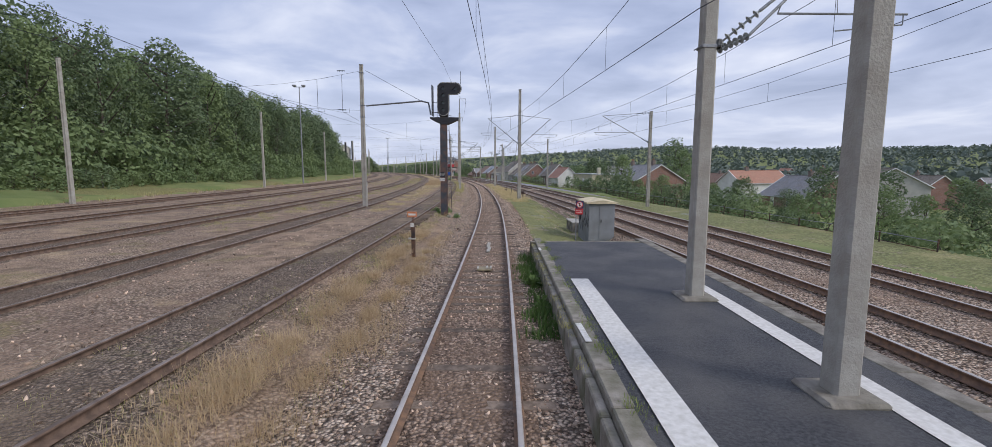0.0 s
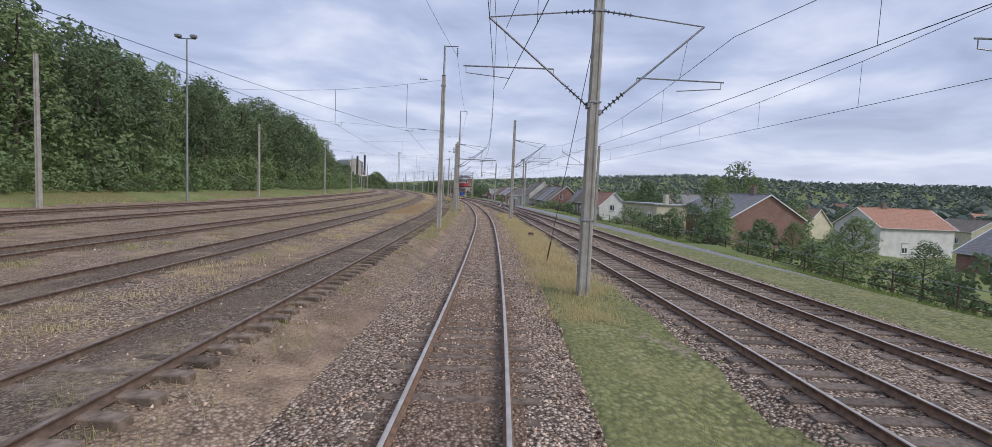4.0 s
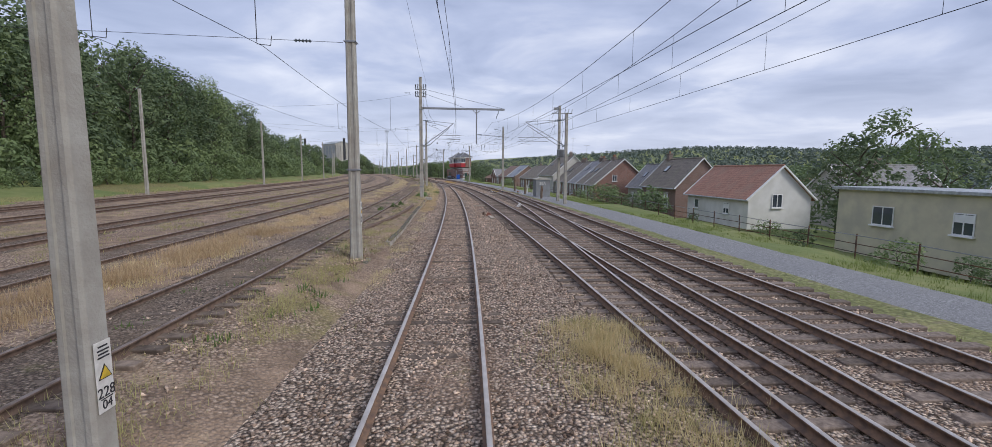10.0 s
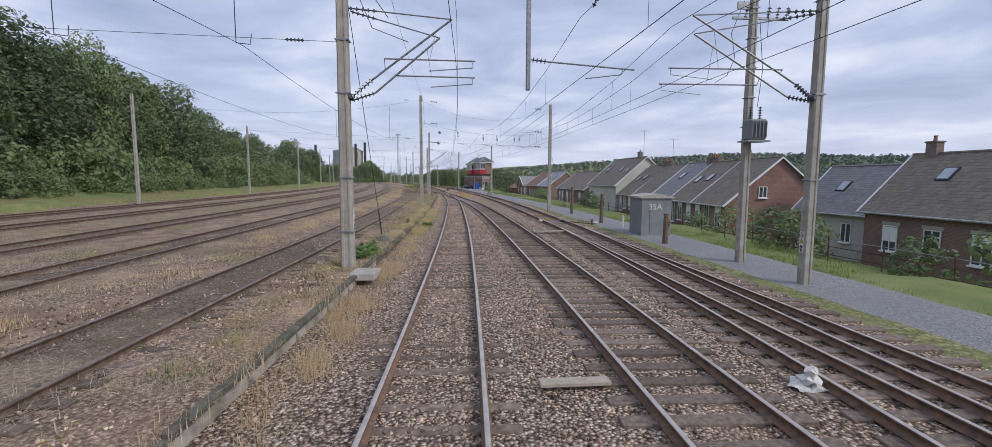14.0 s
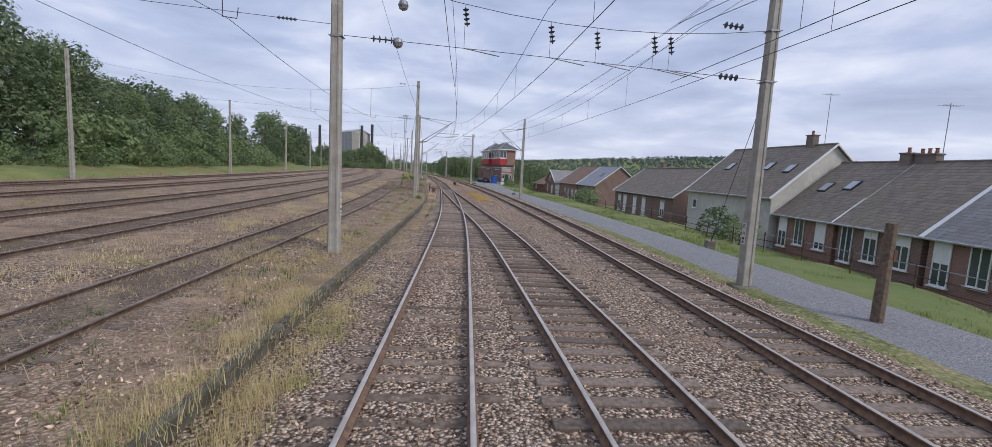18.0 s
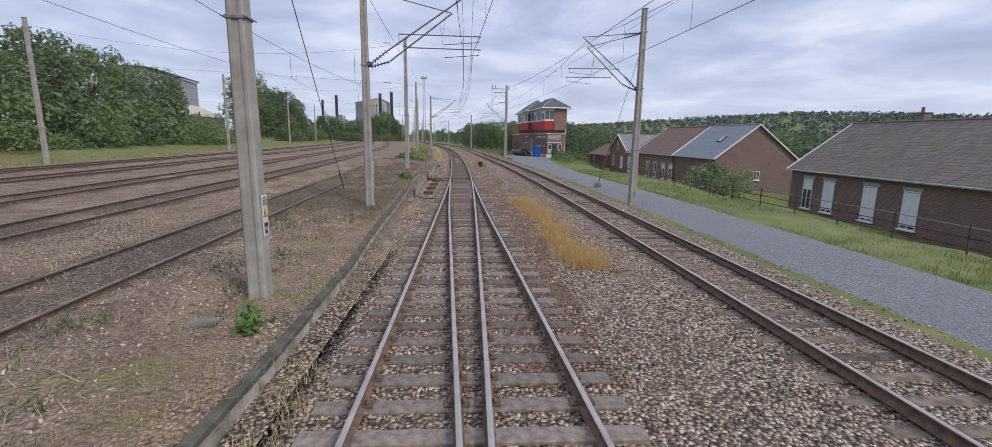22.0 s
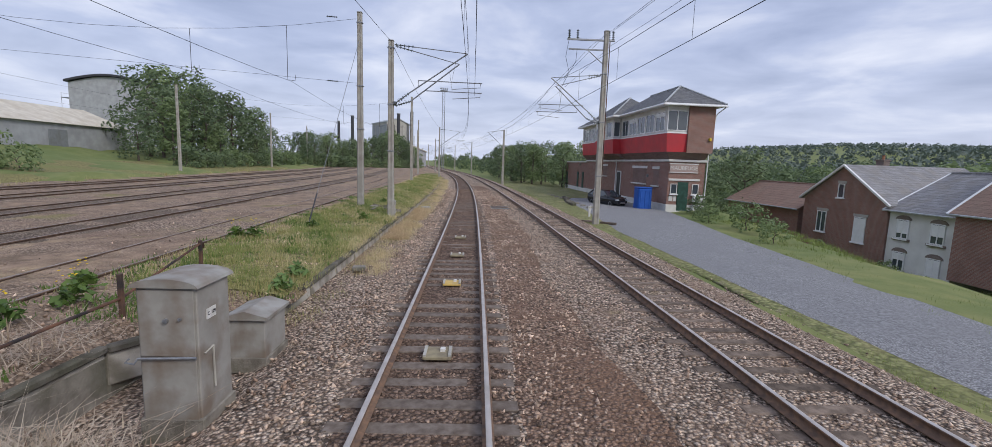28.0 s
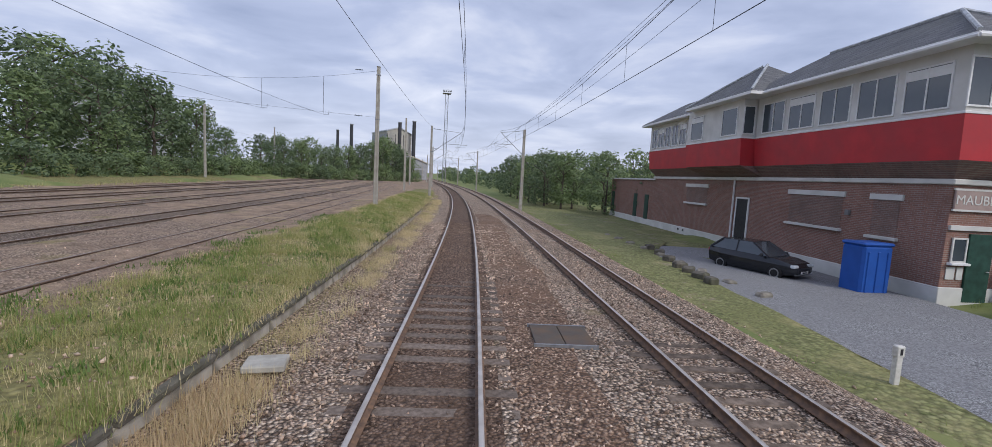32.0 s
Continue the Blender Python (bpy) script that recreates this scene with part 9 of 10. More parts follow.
# far woods and hedges on the hill and beyond the line
rg = np.random.default_rng(12)
n = 8000
fa, fr = np.radians(rg.uniform(-25, 105, n)), 200 + 2500 * rg.uniform(0, 1, n) ** 1.4
fx, fy = -20 + fr * np.sin(fa), 120 + fr * np.cos(fa)
fs_, fd_ = along(fx, fy)
keep = ((fd_ > 135) | (fd_ < -60)) & ~((fd_ < 0) & (fs_ < 340))
fs_, fd_, fx, fy = fs_[keep], fd_[keep], fx[keep], fy[keep]
fz = ground_z(fs_, fd_)
fh = rg.uniform(5.0, 10.5, len(fs_)) * np.where(np.abs(fd_) > 700, 1.5, 1.0)
per = 15
cen = rg.normal(size=(len(fs_), per, 3))
cen /= np.linalg.norm(cen, axis=2)[:, :, None]
cen = cen * fh[:, None, None] * np.array([0.5, 0.5, 0.46]) * rg.uniform(0.6, 1.0, (len(fs_), per, 1)) + np.stack([fx, fy, fz + fh * 0.5], -1)[:, None, :]
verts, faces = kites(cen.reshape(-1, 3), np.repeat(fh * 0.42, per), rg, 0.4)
woods = new("far_woods", np_mesh("far_woods", verts, faces, LEAF_HAZE))
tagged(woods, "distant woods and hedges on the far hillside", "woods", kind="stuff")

# ---- loose stones of the ballast ----
def lane_at(ln, s):
    return np.interp(s, GRID_S, ln)


def surface_z(s, d):
    """Height of the ballast, the yard or the open ground at places along the line."""
    e, kerb = east(s), kerb_line(s)
    yard = np.interp(d, [-32.5, -27.5, -16.5, -8.5, -4.6, -3.6, -3.2], [0.5, 0.38, 0.31, 0.28, 0.24, 0.15, 0.1]) + 0.05 * np.clip((s - 226) / 14, 0, 1)
    bed_z = np.interp(d - e, [1.7, 2.1, 2.9], [-0.2, -0.3, -0.66])
    bed_z = bed_z - hollow(s, d) * (d > 2.0) * (d < e + 1.7)
    bed_z = np.where(d < -1.9, np.interp(d - kerb, [0, 0.5, 1.2], [-0.3, -0.23, -0.2]) - recess(s) * np.interp(d, [-4.4, -3.0, -2.45], [1, 0.55, 0]), bed_z)
    bank = np.interp(d - kerb, [-4.6, -3.6, -2.2, -1.0, -0.27, -0.1], [0.27, 0.37, 0.37, 0.32, 0.22, 0.15])
    yard = np.where((s > 243) & (d > kerb - 4.6) & (d < kerb - 0.08), np.maximum(yard, bank), yard)
    z = np.where(d < kerb, yard, bed_z)
    return np.where(d > e + 2.9, ground_z(s, d), z)


def stones(name, n, s0, s1, d_of, size, material, label, seed, sink=0.3, category="ballast"):
    """Angular chips lying on the ground."""
    rg = np.random.default_rng(seed)
    s = rg.uniform(s0, s1, n)
    d = d_of(s, rg)
    # none on the railheads
    free = np.ones(n, bool)
    for ln, z in [(OWN, 0), (EAST_A, 0), (EAST_B, 0), (EAST_C, 0)] + list(zip(YARD_LANES, YARD_Z)):
        off = np.abs(np.abs(d - lane_at(ln, s)) - 0.7535)
        free &= off > 0.07
    # sleeper tops are mostly bare where timbers show
    on_timber = (np.abs((s + 0.3) % 0.6 - 0.3) < 0.14) & (rg.uniform(0, 1, n) < 0.9)
    free &= ~(on_timber & (s > 174) & (s < 232) & (d > -1.4) & (d < lane_at(EAST_A, s) + 1.4))
    free &= ~(on_timber & (s > 94) & (s < 275) & (np.abs(np.abs(d) - 0.95) < 0.4))
    for ln in (EAST_A, EAST_B, EAST_C):
        free &= ~(on_timber & (s > 36) & (s < 270) & (np.abs(d - lane_at(ln, s)) < 1.3))
    s, d = s[free], d[free]
    m = len(s)
    x, y = plan(s, d)
    z = surface_z(s, d)
    base = np.array([(1, 0, 0), (-0.5, 0.87, 0), (-0.5, -0.87, 0), (0, 0, 1), (0, 0, -1)], float)
    r = size * rg.uniform(0.55, 1.25, m)
    v = base[None] * (1 + rg.uniform(-0.35, 0.35, (m, 5, 1))) + rg.uniform(-0.28, 0.28, (m, 5, 3))
    v *= (r[:, None, None] * np.stack([rg.uniform(0.8, 1.35, m), rg.uniform(0.7, 1.1, m), rg.uniform(0.5, 0.85, m)], -1)[:, None, :])
    q = rg.normal(size=(m, 4))
    q /= np.linalg.norm(q, axis=1)[:, None]
    w, a, b, c = q.T
    R = np.stack([np.stack([1 - 2 * (b * b + c * c), 2 * (a * b - c * w), 2 * (a * c + b * w)], -1), np.stack([2 * (a * b + c * w), 1 - 2 * (a * a + c * c), 2 * (b * c - a * w)], -1), np.stack([2 * (a * c - b * w), 2 * (b * c + a * w), 1 - 2 * (a * a + b * b)], -1)], 1)
    v = np.einsum("mij,mkj->mki", R, v) + np.stack([x, y, z + r * sink], -1)[:, None, :]
    tri = np.array([(0, 1, 3), (1, 2, 3), (2, 0, 3), (1, 0, 4), (2, 1, 4), (0, 2, 4)])
    faces = (np.arange(m)[:, None, None] * 5 + tri[None]).reshape(-1, 3)
    ob = new(name, np_mesh(name, v.reshape(-1, 3), faces, material))
    return tagged(ob, label, category, kind="stuff")


def band(d0, d1):
    return lambda s, rg: rg.uniform(d0, d1, len(s))


def near_line(s, rg):
    return np.clip(rg.normal(0, 1.35, len(s)), kerb_line(s) + 0.1, 3.4)


def shoulders(s, rg):
    side = np.where(rg.uniform(0, 1, len(s)) < 0.5, -1, 1)
    return np.clip(side * (0.85 + np.abs(rg.normal(0, 0.95, len(s)))), kerb_line(s) + 0.1, 3.6)


def between_lines(s, rg):
    return 1.4 + rg.uniform(0, 1, len(s)) * (east(s) + 2.4 - 1.4)


def yard_side(s, rg):
    return kerb_line(s) - 0.25 - np.abs(rg.normal(0, 3.2, len(s)))


stones("ballast_stones", 17000, 207, 292, band(-0.98, 0.98), 0.037, STONE_D, "dark oily stones between the running rails", 4)
stones("ballast_stones", 57000, 2.5, 208, near_line, 0.038, STONE, "loose brown crushed stones between the rails", 5)
stones("ballast_stones", 24000, 205, 292, shoulders, 0.039, STONE, "loose brown crushed stones on the ballast shoulders", 1)
stones("ballast_stones", 42000, 2.5, 290, between_lines, 0.04, STONE, "loose crushed stones between the running lines", 2)
stones("yard_stones", 18000, 0, 280, yard_side, 0.036, STONE, "scattered stones on the yard ground", 3, category="yard ground")
stones("yard_stones", 12000, 100, 240, lambda s, rg: kerb_line(s) - 0.12 - np.abs(rg.normal(0, 1.3, len(s))), 0.036, STONE, "stones strewn behind the concrete edging", 7, category="yard ground")
stones("yard_stones", 15000, 128, 236, lambda s, rg: kerb_line(s) - 0.12 - 5.2 * rg.uniform(0, 1, len(s)) ** 1.4, 0.034, STONE, "stones and clods on the yard ground", 8, category="yard ground")
stones("yard_stones", 9000, 100, 236, lambda s, rg: kerb_line(s) - 0.12 - 5.2 * rg.uniform(0, 1, len(s)) ** 1.2, 0.036, STONE_D, "dark clinker on the yard ground", 9, category="yard ground")
stones("road_stones", 9000, 20, 290, lambda s, rg: east(s) + rg.uniform(2.2, 3.9, len(s)), 0.035, STONE, "stones at the road's edge", 6, category="road")


# ---- turf over the yard's edge and beyond the platform ----
def edge_wave(s, a, k):
    return a * (np.sin(s * 0.31 + k) + 0.6 * np.sin(s * 0.83 + 2 * k))


strip("bank_turf", 246.5, 340, [lambda s: (kerb_line(s) - 3.7 - edge_wave(s, 0.35, 1), 0.24), lambda s: (kerb_line(s) - 3.0, 0.36), lambda s: (kerb_line(s) - 2.2, 0.37), lambda s: (kerb_line(s) - 1.0, 0.32), lambda s: (kerb_line(s) - 0.27, 0.22), lambda s: (kerb_line(s) - 0.1, 0.15)], DRY_TURF, "thin yellowing turf on the bank beside the yard", "turf", 0.8, 0.02)
def turf_column(u):
    """A line along the hollow, at a share u of its width."""
    def at(s):
        d = 2.0 + (np.interp(s, GRID_S, EAST_A) - 1.35 - 2.0) * u
        return d, -0.2 - hollow(s, d) + (0.05 if 0.04 < u < 0.9 else -0.05)
    return at


strip("platform_turf", 17.4, 52, [turf_column(u) for u in (0.0, 0.06, 0.14, 0.3, 0.45, 0.55, 0.62, 0.75, 0.85, 1.0)], GREEN_TURF, "green turf beyond the platform's end", "turf", 0.6, 0.02)

def verge_edge(s):
    """How far the verge reaches from the outer line before the road or the blocks stop it."""
    return np.interp(s, [0, 30, 60, 84, 100, 118, 150, 262, 274, 284, 290, 330], [9.0, 9.0, 6.2, 4.6, 3.9, 3.8, 3.6, 3.5, 5.0, 5.7, 9.0, 9.0])


def bare(s):
    """Sinks the verge where the ballast runs straight into the road."""
    return 0.16 * np.clip((s - 186) / 6, 0, 1) * np.clip((240 - s) / 6, 0, 1)


strip("road_verge", 8, 330, [lambda s: (east(s) + np.interp(s, [140, 180, 255, 270], [2.35, 2.85, 2.85, 2.35]) - edge_wave(s, 0.15, 2), -0.58 - bare(s)), lambda s: (east(s) + np.interp(s, [140, 180, 255, 270], [2.7, 3.0, 3.0, 2.7]), -0.55 - bare(s)), lambda s: (east(s) + 3.2, -0.54 - bare(s)), lambda s: (east(s) + 0.6 * verge_edge(s) + 1.4, -0.51 - bare(s)), lambda s: (east(s) + 0.2 + 0.94 * verge_edge(s), -0.515 - bare(s)), lambda s: (east(s) + verge_edge(s) + edge_wave(s, 0.2, 3), -0.60)], GREEN_TURF, "thin green verge between ballast and road", "turf", 0.6, 0.02)
strip("apron_turf", 283, 335, [lambda s: (east(s) + 8.2, -0.62), lambda s: (14.0 + 0 * s, -0.66), lambda s: (16.5 + 0 * s, -0.68), lambda s: (19.5 + 0 * s, -0.72)], GREEN_TURF, "green turf before the cabin's annex", "turf", 0.8, 0.03)


# ---- grasses and weeds ----
DRY = leaf_mat("dry_grass", (0.50, 0.40, 0.20), (0.78, 0.66, 0.40), 0.35)
STRAW = leaf_mat("golden_grass", (0.46, 0.31, 0.11), (0.70, 0.50, 0.23), 0.3)
GREEN = leaf_mat("green_grass", (0.17, 0.22, 0.06), (0.32, 0.37, 0.12), 0.3)
OLIVE = leaf_mat("yellow_green_grass", (0.28, 0.265, 0.095), (0.52, 0.475, 0.22), 0.3)
NETTLE = leaf_mat("nettle_leaf", (0.11, 0.19, 0.06), (0.23, 0.34, 0.12), 0.3)
WEED = leaf_mat("weed_leaf", (0.07, 0.13, 0.035), (0.16, 0.24, 0.06), 0.3)
TWIG = leaf_mat("dead_stalk", (0.26, 0.19, 0.13), (0.60, 0.50, 0.39), 0.0)
BROWN_STALK = leaf_mat("brown_stalk", (0.13, 0.085, 0.06), (0.30, 0.20, 0.14), 0.0)
RUSSET = leaf_mat("russet_grass", (0.44, 0.31, 0.18), (0.70, 0.56, 0.36), 0.3)
FLOWER = mat("yellow_petal", (0.80, 0.56, 0.03), 0.7, second=(0.70, 0.48, 0.03), scale=5)


def grass(name, tufts, s0, s1, d_of, height, material, label, seed, blades=16, spread=0.13, lean=0.55, width=0.0075, patchy=0.0, level=None):
    """Tufts of thin blades, drawn together into drifts."""
    rg = np.random.default_rng(seed)
    s = rg.uniform(s0, s1, tufts * 3)
    d = d_of(s, rg)
    x, y = plan(s, d)
    drift = lumps(x, y, 1.3, seed) + 0.6 * lumps(x, y, 0.45, seed + 1.0)
    keep = np.argsort(-(drift + rg.normal(0, 0.55 if not patchy else patchy, len(s))))[:tufts]
    s, d, x, y = s[keep], d[keep], x[keep], y[keep]
    z = surface_z(s, d) - 0.02 if level is None else level(s, d) if callable(level) else np.full(len(s), level)
    th = height * rg.uniform(0.5, 1.25, tufts)
    n = tufts * blades
    X, Y, Z, H = (np.repeat(q, blades) for q in (x, y, z, th))
    X, Y = X + rg.normal(0, spread, n), Y + rg.normal(0, spread, n)
    H = H * rg.uniform(0.45, 1.1, n)
    a, la = rg.uniform(0, 2 * math.pi, n), np.abs(rg.normal(0, lean, n))
    ux, uy = np.cos(a), np.sin(a)
    w = width * rg.uniform(0.6, 1.4, n)
    foot = np.stack([X, Y, Z], -1)
    tip = foot + np.stack([ux * H * la, uy * H * la, H * (1 - 0.25 * np.minimum(la, 1.5))], -1)
    side = np.stack([-uy * w, ux * w, np.zeros(n)], -1)
    verts = np.stack([foot - side * 0.6, foot + side * 0.6, tip], 1).reshape(-1, 3)
    faces = np.arange(3 * n).reshape(-1, 3)
    ob = new(name, np_mesh(name, verts, faces, material))
    return tagged(ob, label, "grass", kind="stuff")


def drifted(d0, w):
    return lambda s, rg: d0 + rg.normal(0, w, len(s))


def kerb_verge(lo, hi):
    return lambda s, rg: kerb_line(s) - rg.uniform(lo, hi, len(s))


def east_verge(lo, hi):
    return lambda s, rg: east(s) + rg.uniform(lo, hi, len(s))


grass("dry_grass", 1500, 3, 24, drifted(-2.75, 0.42), 0.26, RUSSET, "low russet straw beside the rails", 11, lean=1.3, blades=24, width=0.008, patchy=0.35)
grass("dry_grass", 1100, 4, 75, drifted(-3.6, 0.75), 0.17, OLIVE, "yellowing grass at the yard's edge", 12)
grass("green_grass", 1500, 17.4, 50, lambda s, rg: 2.1 + rg.uniform(0, 0.88, len(s)) * (lane_at(EAST_A, s) - 3.4), 0.15, OLIVE, "yellow-green grass beyond the platform's end", 13)
grass("weeds", 170, 4, 17.2, drifted(2.05, 0.06), 0.09, GREEN, "small weeds in the joint of the platform's edge", 54, blades=10, spread=0.05, width=0.008, patchy=0.2, level=PLAT_Z - 0.01)
grass("weeds", 90, 6, 17.2, drifted(1.72, 0.05), 0.12, OLIVE, "thin weeds on the step of the platform's edge", 55, blades=10, spread=0.05, width=0.008, patchy=0.2, level=PLAT_Z - 0.12)
grass("dead_stalks", 1300, 100, 128, kerb_verge(0.15, 3.4), 0.2, TWIG, "straw and dead stalks strewn behind the concrete edging", 56, lean=2.6, spread=0.3, width=0.011, patchy=0.4)
grass("dead_stalks", 900, 2, 60, drifted(-4.6, 1.2), 0.14, TWIG, "flattened straw strewn over the siding", 57, lean=2.8, spread=0.3, width=0.010, patchy=0.3)
grass("weeds", 130, 8.5, 17, drifted(1.42, 0.13), 0.3, WEED, "green weeds at the foot of the platform", 14, width=0.03)
grass("dry_grass", 1500, 46, 96, drifted(2.9, 0.6), 0.26, OLIVE, "thin yellow-green grass between the tracks", 15)
grass("dry_grass", 1900, 46, 96, drifted(3.0, 0.5), 0.36, DRY, "dry grass between the tracks", 16, lean=0.55, blades=26, width=0.010)
grass("dry_grass", 1300, 60, 110, drifted(-3.6, 0.6), 0.2, OLIVE, "yellowing grass beside the yard siding", 17)
grass("verge_grass", 3000, 98, 222, kerb_verge(0.05, 1.5), 0.18, OLIVE, "yellow-green grass behind the concrete kerb", 18, patchy=0.3)
grass("verge_grass", 1200, 98, 222, kerb_verge(-0.8, -0.12), 0.2, DRY, "dry grass between kerb and rails", 19, patchy=0.3)
grass("golden_grass", 1200, 201.5, 214.5, lambda s, rg: np.interp(s, [201, 210, 226], [3.5, 3.35, 2.7]) + rg.normal(0, 0.28, len(s)), 0.36, STRAW, "golden dry grass between the tracks", 20)
grass("dead_stalks", 1000, 214, 244, kerb_verge(0.1, 4.6), 0.34, TWIG, "tangled heaps of dead pale stalks", 21, lean=2.2, spread=0.28, width=0.014, patchy=0.35)
grass("dead_stalks", 2300, 140, 218, kerb_verge(0.1, 4.6), 0.2, TWIG, "flattened dead stalks strewn over the yard's edge", 38, lean=2.6, spread=0.3, width=0.012, patchy=0.35)
def heap_z(s, d):
    """Height of the heap of dead stalks that spills over the edging before the cabinets."""
    h = np.interp(d, [-6.4, -5.4, -4.6, -4.0, -3.4, -2.95, -2.72], [0.2, 0.36, 0.44, 0.40, 0.22, -0.08, -0.27])
    w = np.clip((s - 230) / 4, 0, 1) * np.clip((242.3 - s) / 2, 0, 1)
    return -0.28 + (h + 0.28) * w


LITTER = gravel("plant_litter", [(0.12, 0.09, 0.062), (0.50, 0.39, 0.28), (0.24, 0.18, 0.125)], 18.0, dirt=(0.22, 0.165, 0.115), dirt_scale=0.8, dirt_from=0.4, dirt_to=0.6, depth=0.08)
strip("litter_ground", 205, 231.5, [lambda s, o=o, h=h: (kerb_line(s) - o - (edge_wave(s, 0.5, 4) if o > 4 else 0), surface_z(s, kerb_line(s) - o) + h - 0.1 * np.clip((209 - s) / 3, 0, 1)) for o, h in ((5.4, -0.04), (4.6, 0.05), (3.6, 0.06), (2.6, 0.06), (1.6, 0.06), (0.8, 0.06), (0.35, 0.05), (0.14, -0.02))], LITTER, "dark brown soil and plant litter behind the edging", "litter", 0.5, 0.03)
strip("litter_heap", 230.5, 242.2, [lambda s, d=d: (d, heap_z(s, d)) for d in (-6.4, -5.4, -4.9, -4.4, -3.9, -3.5, -3.2, -2.95, -2.72)], LITTER, "brown heap of plant litter over the edging", "litter heap", 0.4, 0.03)
grass("dead_stalks", 900, 231, 241.8, lambda s, rg: -2.95 - 3.2 * rg.uniform(0, 1, len(s)), 0.34, TWIG, "tangle of dead brown stalks on the litter heap", 58, lean=1.7, spread=0.25, width=0.012, level=heap_z)
grass("dead_stalks", 500, 231, 241.8, lambda s, rg: -2.95 - 3.2 * rg.uniform(0, 1, len(s)), 0.3, BROWN_STALK, "dark brown seed stalks on the litter heap", 59, lean=0.9, spread=0.2, width=0.012, level=heap_z)
grass("dead_stalks", 900, 206, 232, kerb_verge(0.2, 4.8), 0.3, BROWN_STALK, "brown twigs tangled over the soil", 67, lean=2.4, spread=0.3, width=0.014, patchy=0.3)
grass("weeds", 260, 206, 230, kerb_verge(0.3, 4.4), 0.2, OLIVE, "small yellow-green weeds on the soil", 68, width=0.02, patchy=0.08)
grass("dead_stalks", 160, 226, 240, kerb_verge(-0.7, 0.3), 0.3, TWIG, "dead stalks fallen over the kerb", 35, lean=2.0, spread=0.25, width=0.014)
grass("dry_grass", 1300, 49, 74, drifted(3.15, 0.6), 0.36, DRY, "tall golden grass between the tracks", 64, blades=24, width=0.010, patchy=0.5)
grass("dry_grass", 420, 165, 176, kerb_verge(0.3, 3.6), 0.22, DRY, "dry tufts round the foot of a tall mast", 65, blades=22, width=0.010, patchy=0.25)
grass("dry_grass", 800, 256, 268, kerb_verge(-0.95, -0.02), 0.3, RUSSET, "dense golden grass below the kerb", 66, blades=22, width=0.010, patchy=0.4)
grass("kerb_weeds", 700, 122, 143, kerb_verge(-0.95, 0.1), 0.3, RUSSET, "russet dry grass along the kerb", 69, blades=22, width=0.009, patchy=0.4)
grass("kerb_weeds", 900, 144, 168, kerb_verge(-0.75, 0.5), 0.3, DRY, "dry tufts that hide the low kerb", 61, blades=22, width=0.009, patchy=0.35)
grass("kerb_weeds", 420, 146, 166, kerb_verge(-1.0, 0.4), 0.26, OLIVE, "yellow-green tufts along the low kerb", 62, blades=22, width=0.010, patchy=0.3)
grass("green_grass", 260, 30.3, 32.7, lambda s, rg: -4.3 + 1.75 * rg.uniform(0, 1, len(s)), 0.13, GREEN, "green weeds round the signal's foot", 63, width=0.016, patchy=0.4)
grass("bank_grass", 3900, 246.5, 325, kerb_verge(0.1, 3.5), 0.24, GREEN, "green grass on the bank beside the yard", 22, blades=18, width=0.010, patchy=0.22)
grass("bank_grass", 3900, 246, 325, kerb_verge(0.1, 3.9), 0.2, OLIVE, "yellowing grass on the bank beside the yard", 36, blades=18, width=0.010, patchy=0.35)
grass("weeds", 1200, 240, 290, kerb_verge(0.1, 4.6), 0.16, WEED, "low green weeds on the bank", 37, width=0.03, patchy=0.25)
grass("dry_grass", 2200, 247, 320, kerb_verge(0.3, 4.2), 0.2, DRY, "dry stalks among the green grass", 33, patchy=0.4)
grass("bank_grass", 2300, 245, 330, kerb_verge(-0.6, 0.8), 0.24, OLIVE, "yellowing grass along the kerb", 23, patchy=0.4)
grass("dry_grass", 3200, 250, 318, kerb_verge(-1.15, 0.35), 0.26, DRY, "long dry grass along the kerb and the ballast shoulder", 34, patchy=0.5)
grass("weeds", 500, 94, 225, kerb_verge(0.1, 3.2), 0.16, WEED, "low green weeds on the yard ground", 25, width=0.025, patchy=0.15)
grass("verge_grass", 1700, 10, 190, lambda s, rg: east(s) + 2.4 + rg.uniform(0, 1, len(s)) * (verge_edge(s) - 2.5), 0.18, GREEN, "green verge between ballast and road", 26, patchy=0.5)
grass("verge_grass", 700, 238, 320, lambda s, rg: east(s) + 2.4 + rg.uniform(0, 1, len(s)) * (verge_edge(s) - 2.5), 0.18, GREEN, "green verge between ballast and road", 60, patchy=0.5)
grass("bank_grass", 6500, 30, 262, lambda s, rg: east(s) + 7.2 + rg.uniform(0, 1, len(s)) ** 1.5 * (19 - east(s) - 7), 0.26, GREEN, "green grass bank beyond the road", 27, blades=12, width=0.016, patchy=0.8)
grass("bank_grass", 1500, 246, 300, band(18.5, 27), 0.32, GREEN, "long grass on the bank above the houses", 28, width=0.016, patchy=0.6)
grass("bank_grass", 1400, 282, 330, lambda s, rg: east(s) + rg.uniform(2.6, 6.0, len(s)), 0.22, GREEN, "grass beside the line beyond the road", 29, patchy=0.6)
for j, (s0, s1, d0, w, m) in enumerate(((30, 105, -7.7, 0.7, DRY), (20, 140, -13.0, 0.9, OLIVE), (60, 200, -8.4, 0.7, DRY), (30, 190, -19, 1.2, OLIVE), (140, 230, -9.0, 0.8, DRY))):
    grass("yard_grass", 900, s0, s1, drifted(d0, w), 0.16, m, "thin dry grass between the sidings", 40 + j, spread=0.2, width=0.016, patchy=0.15)
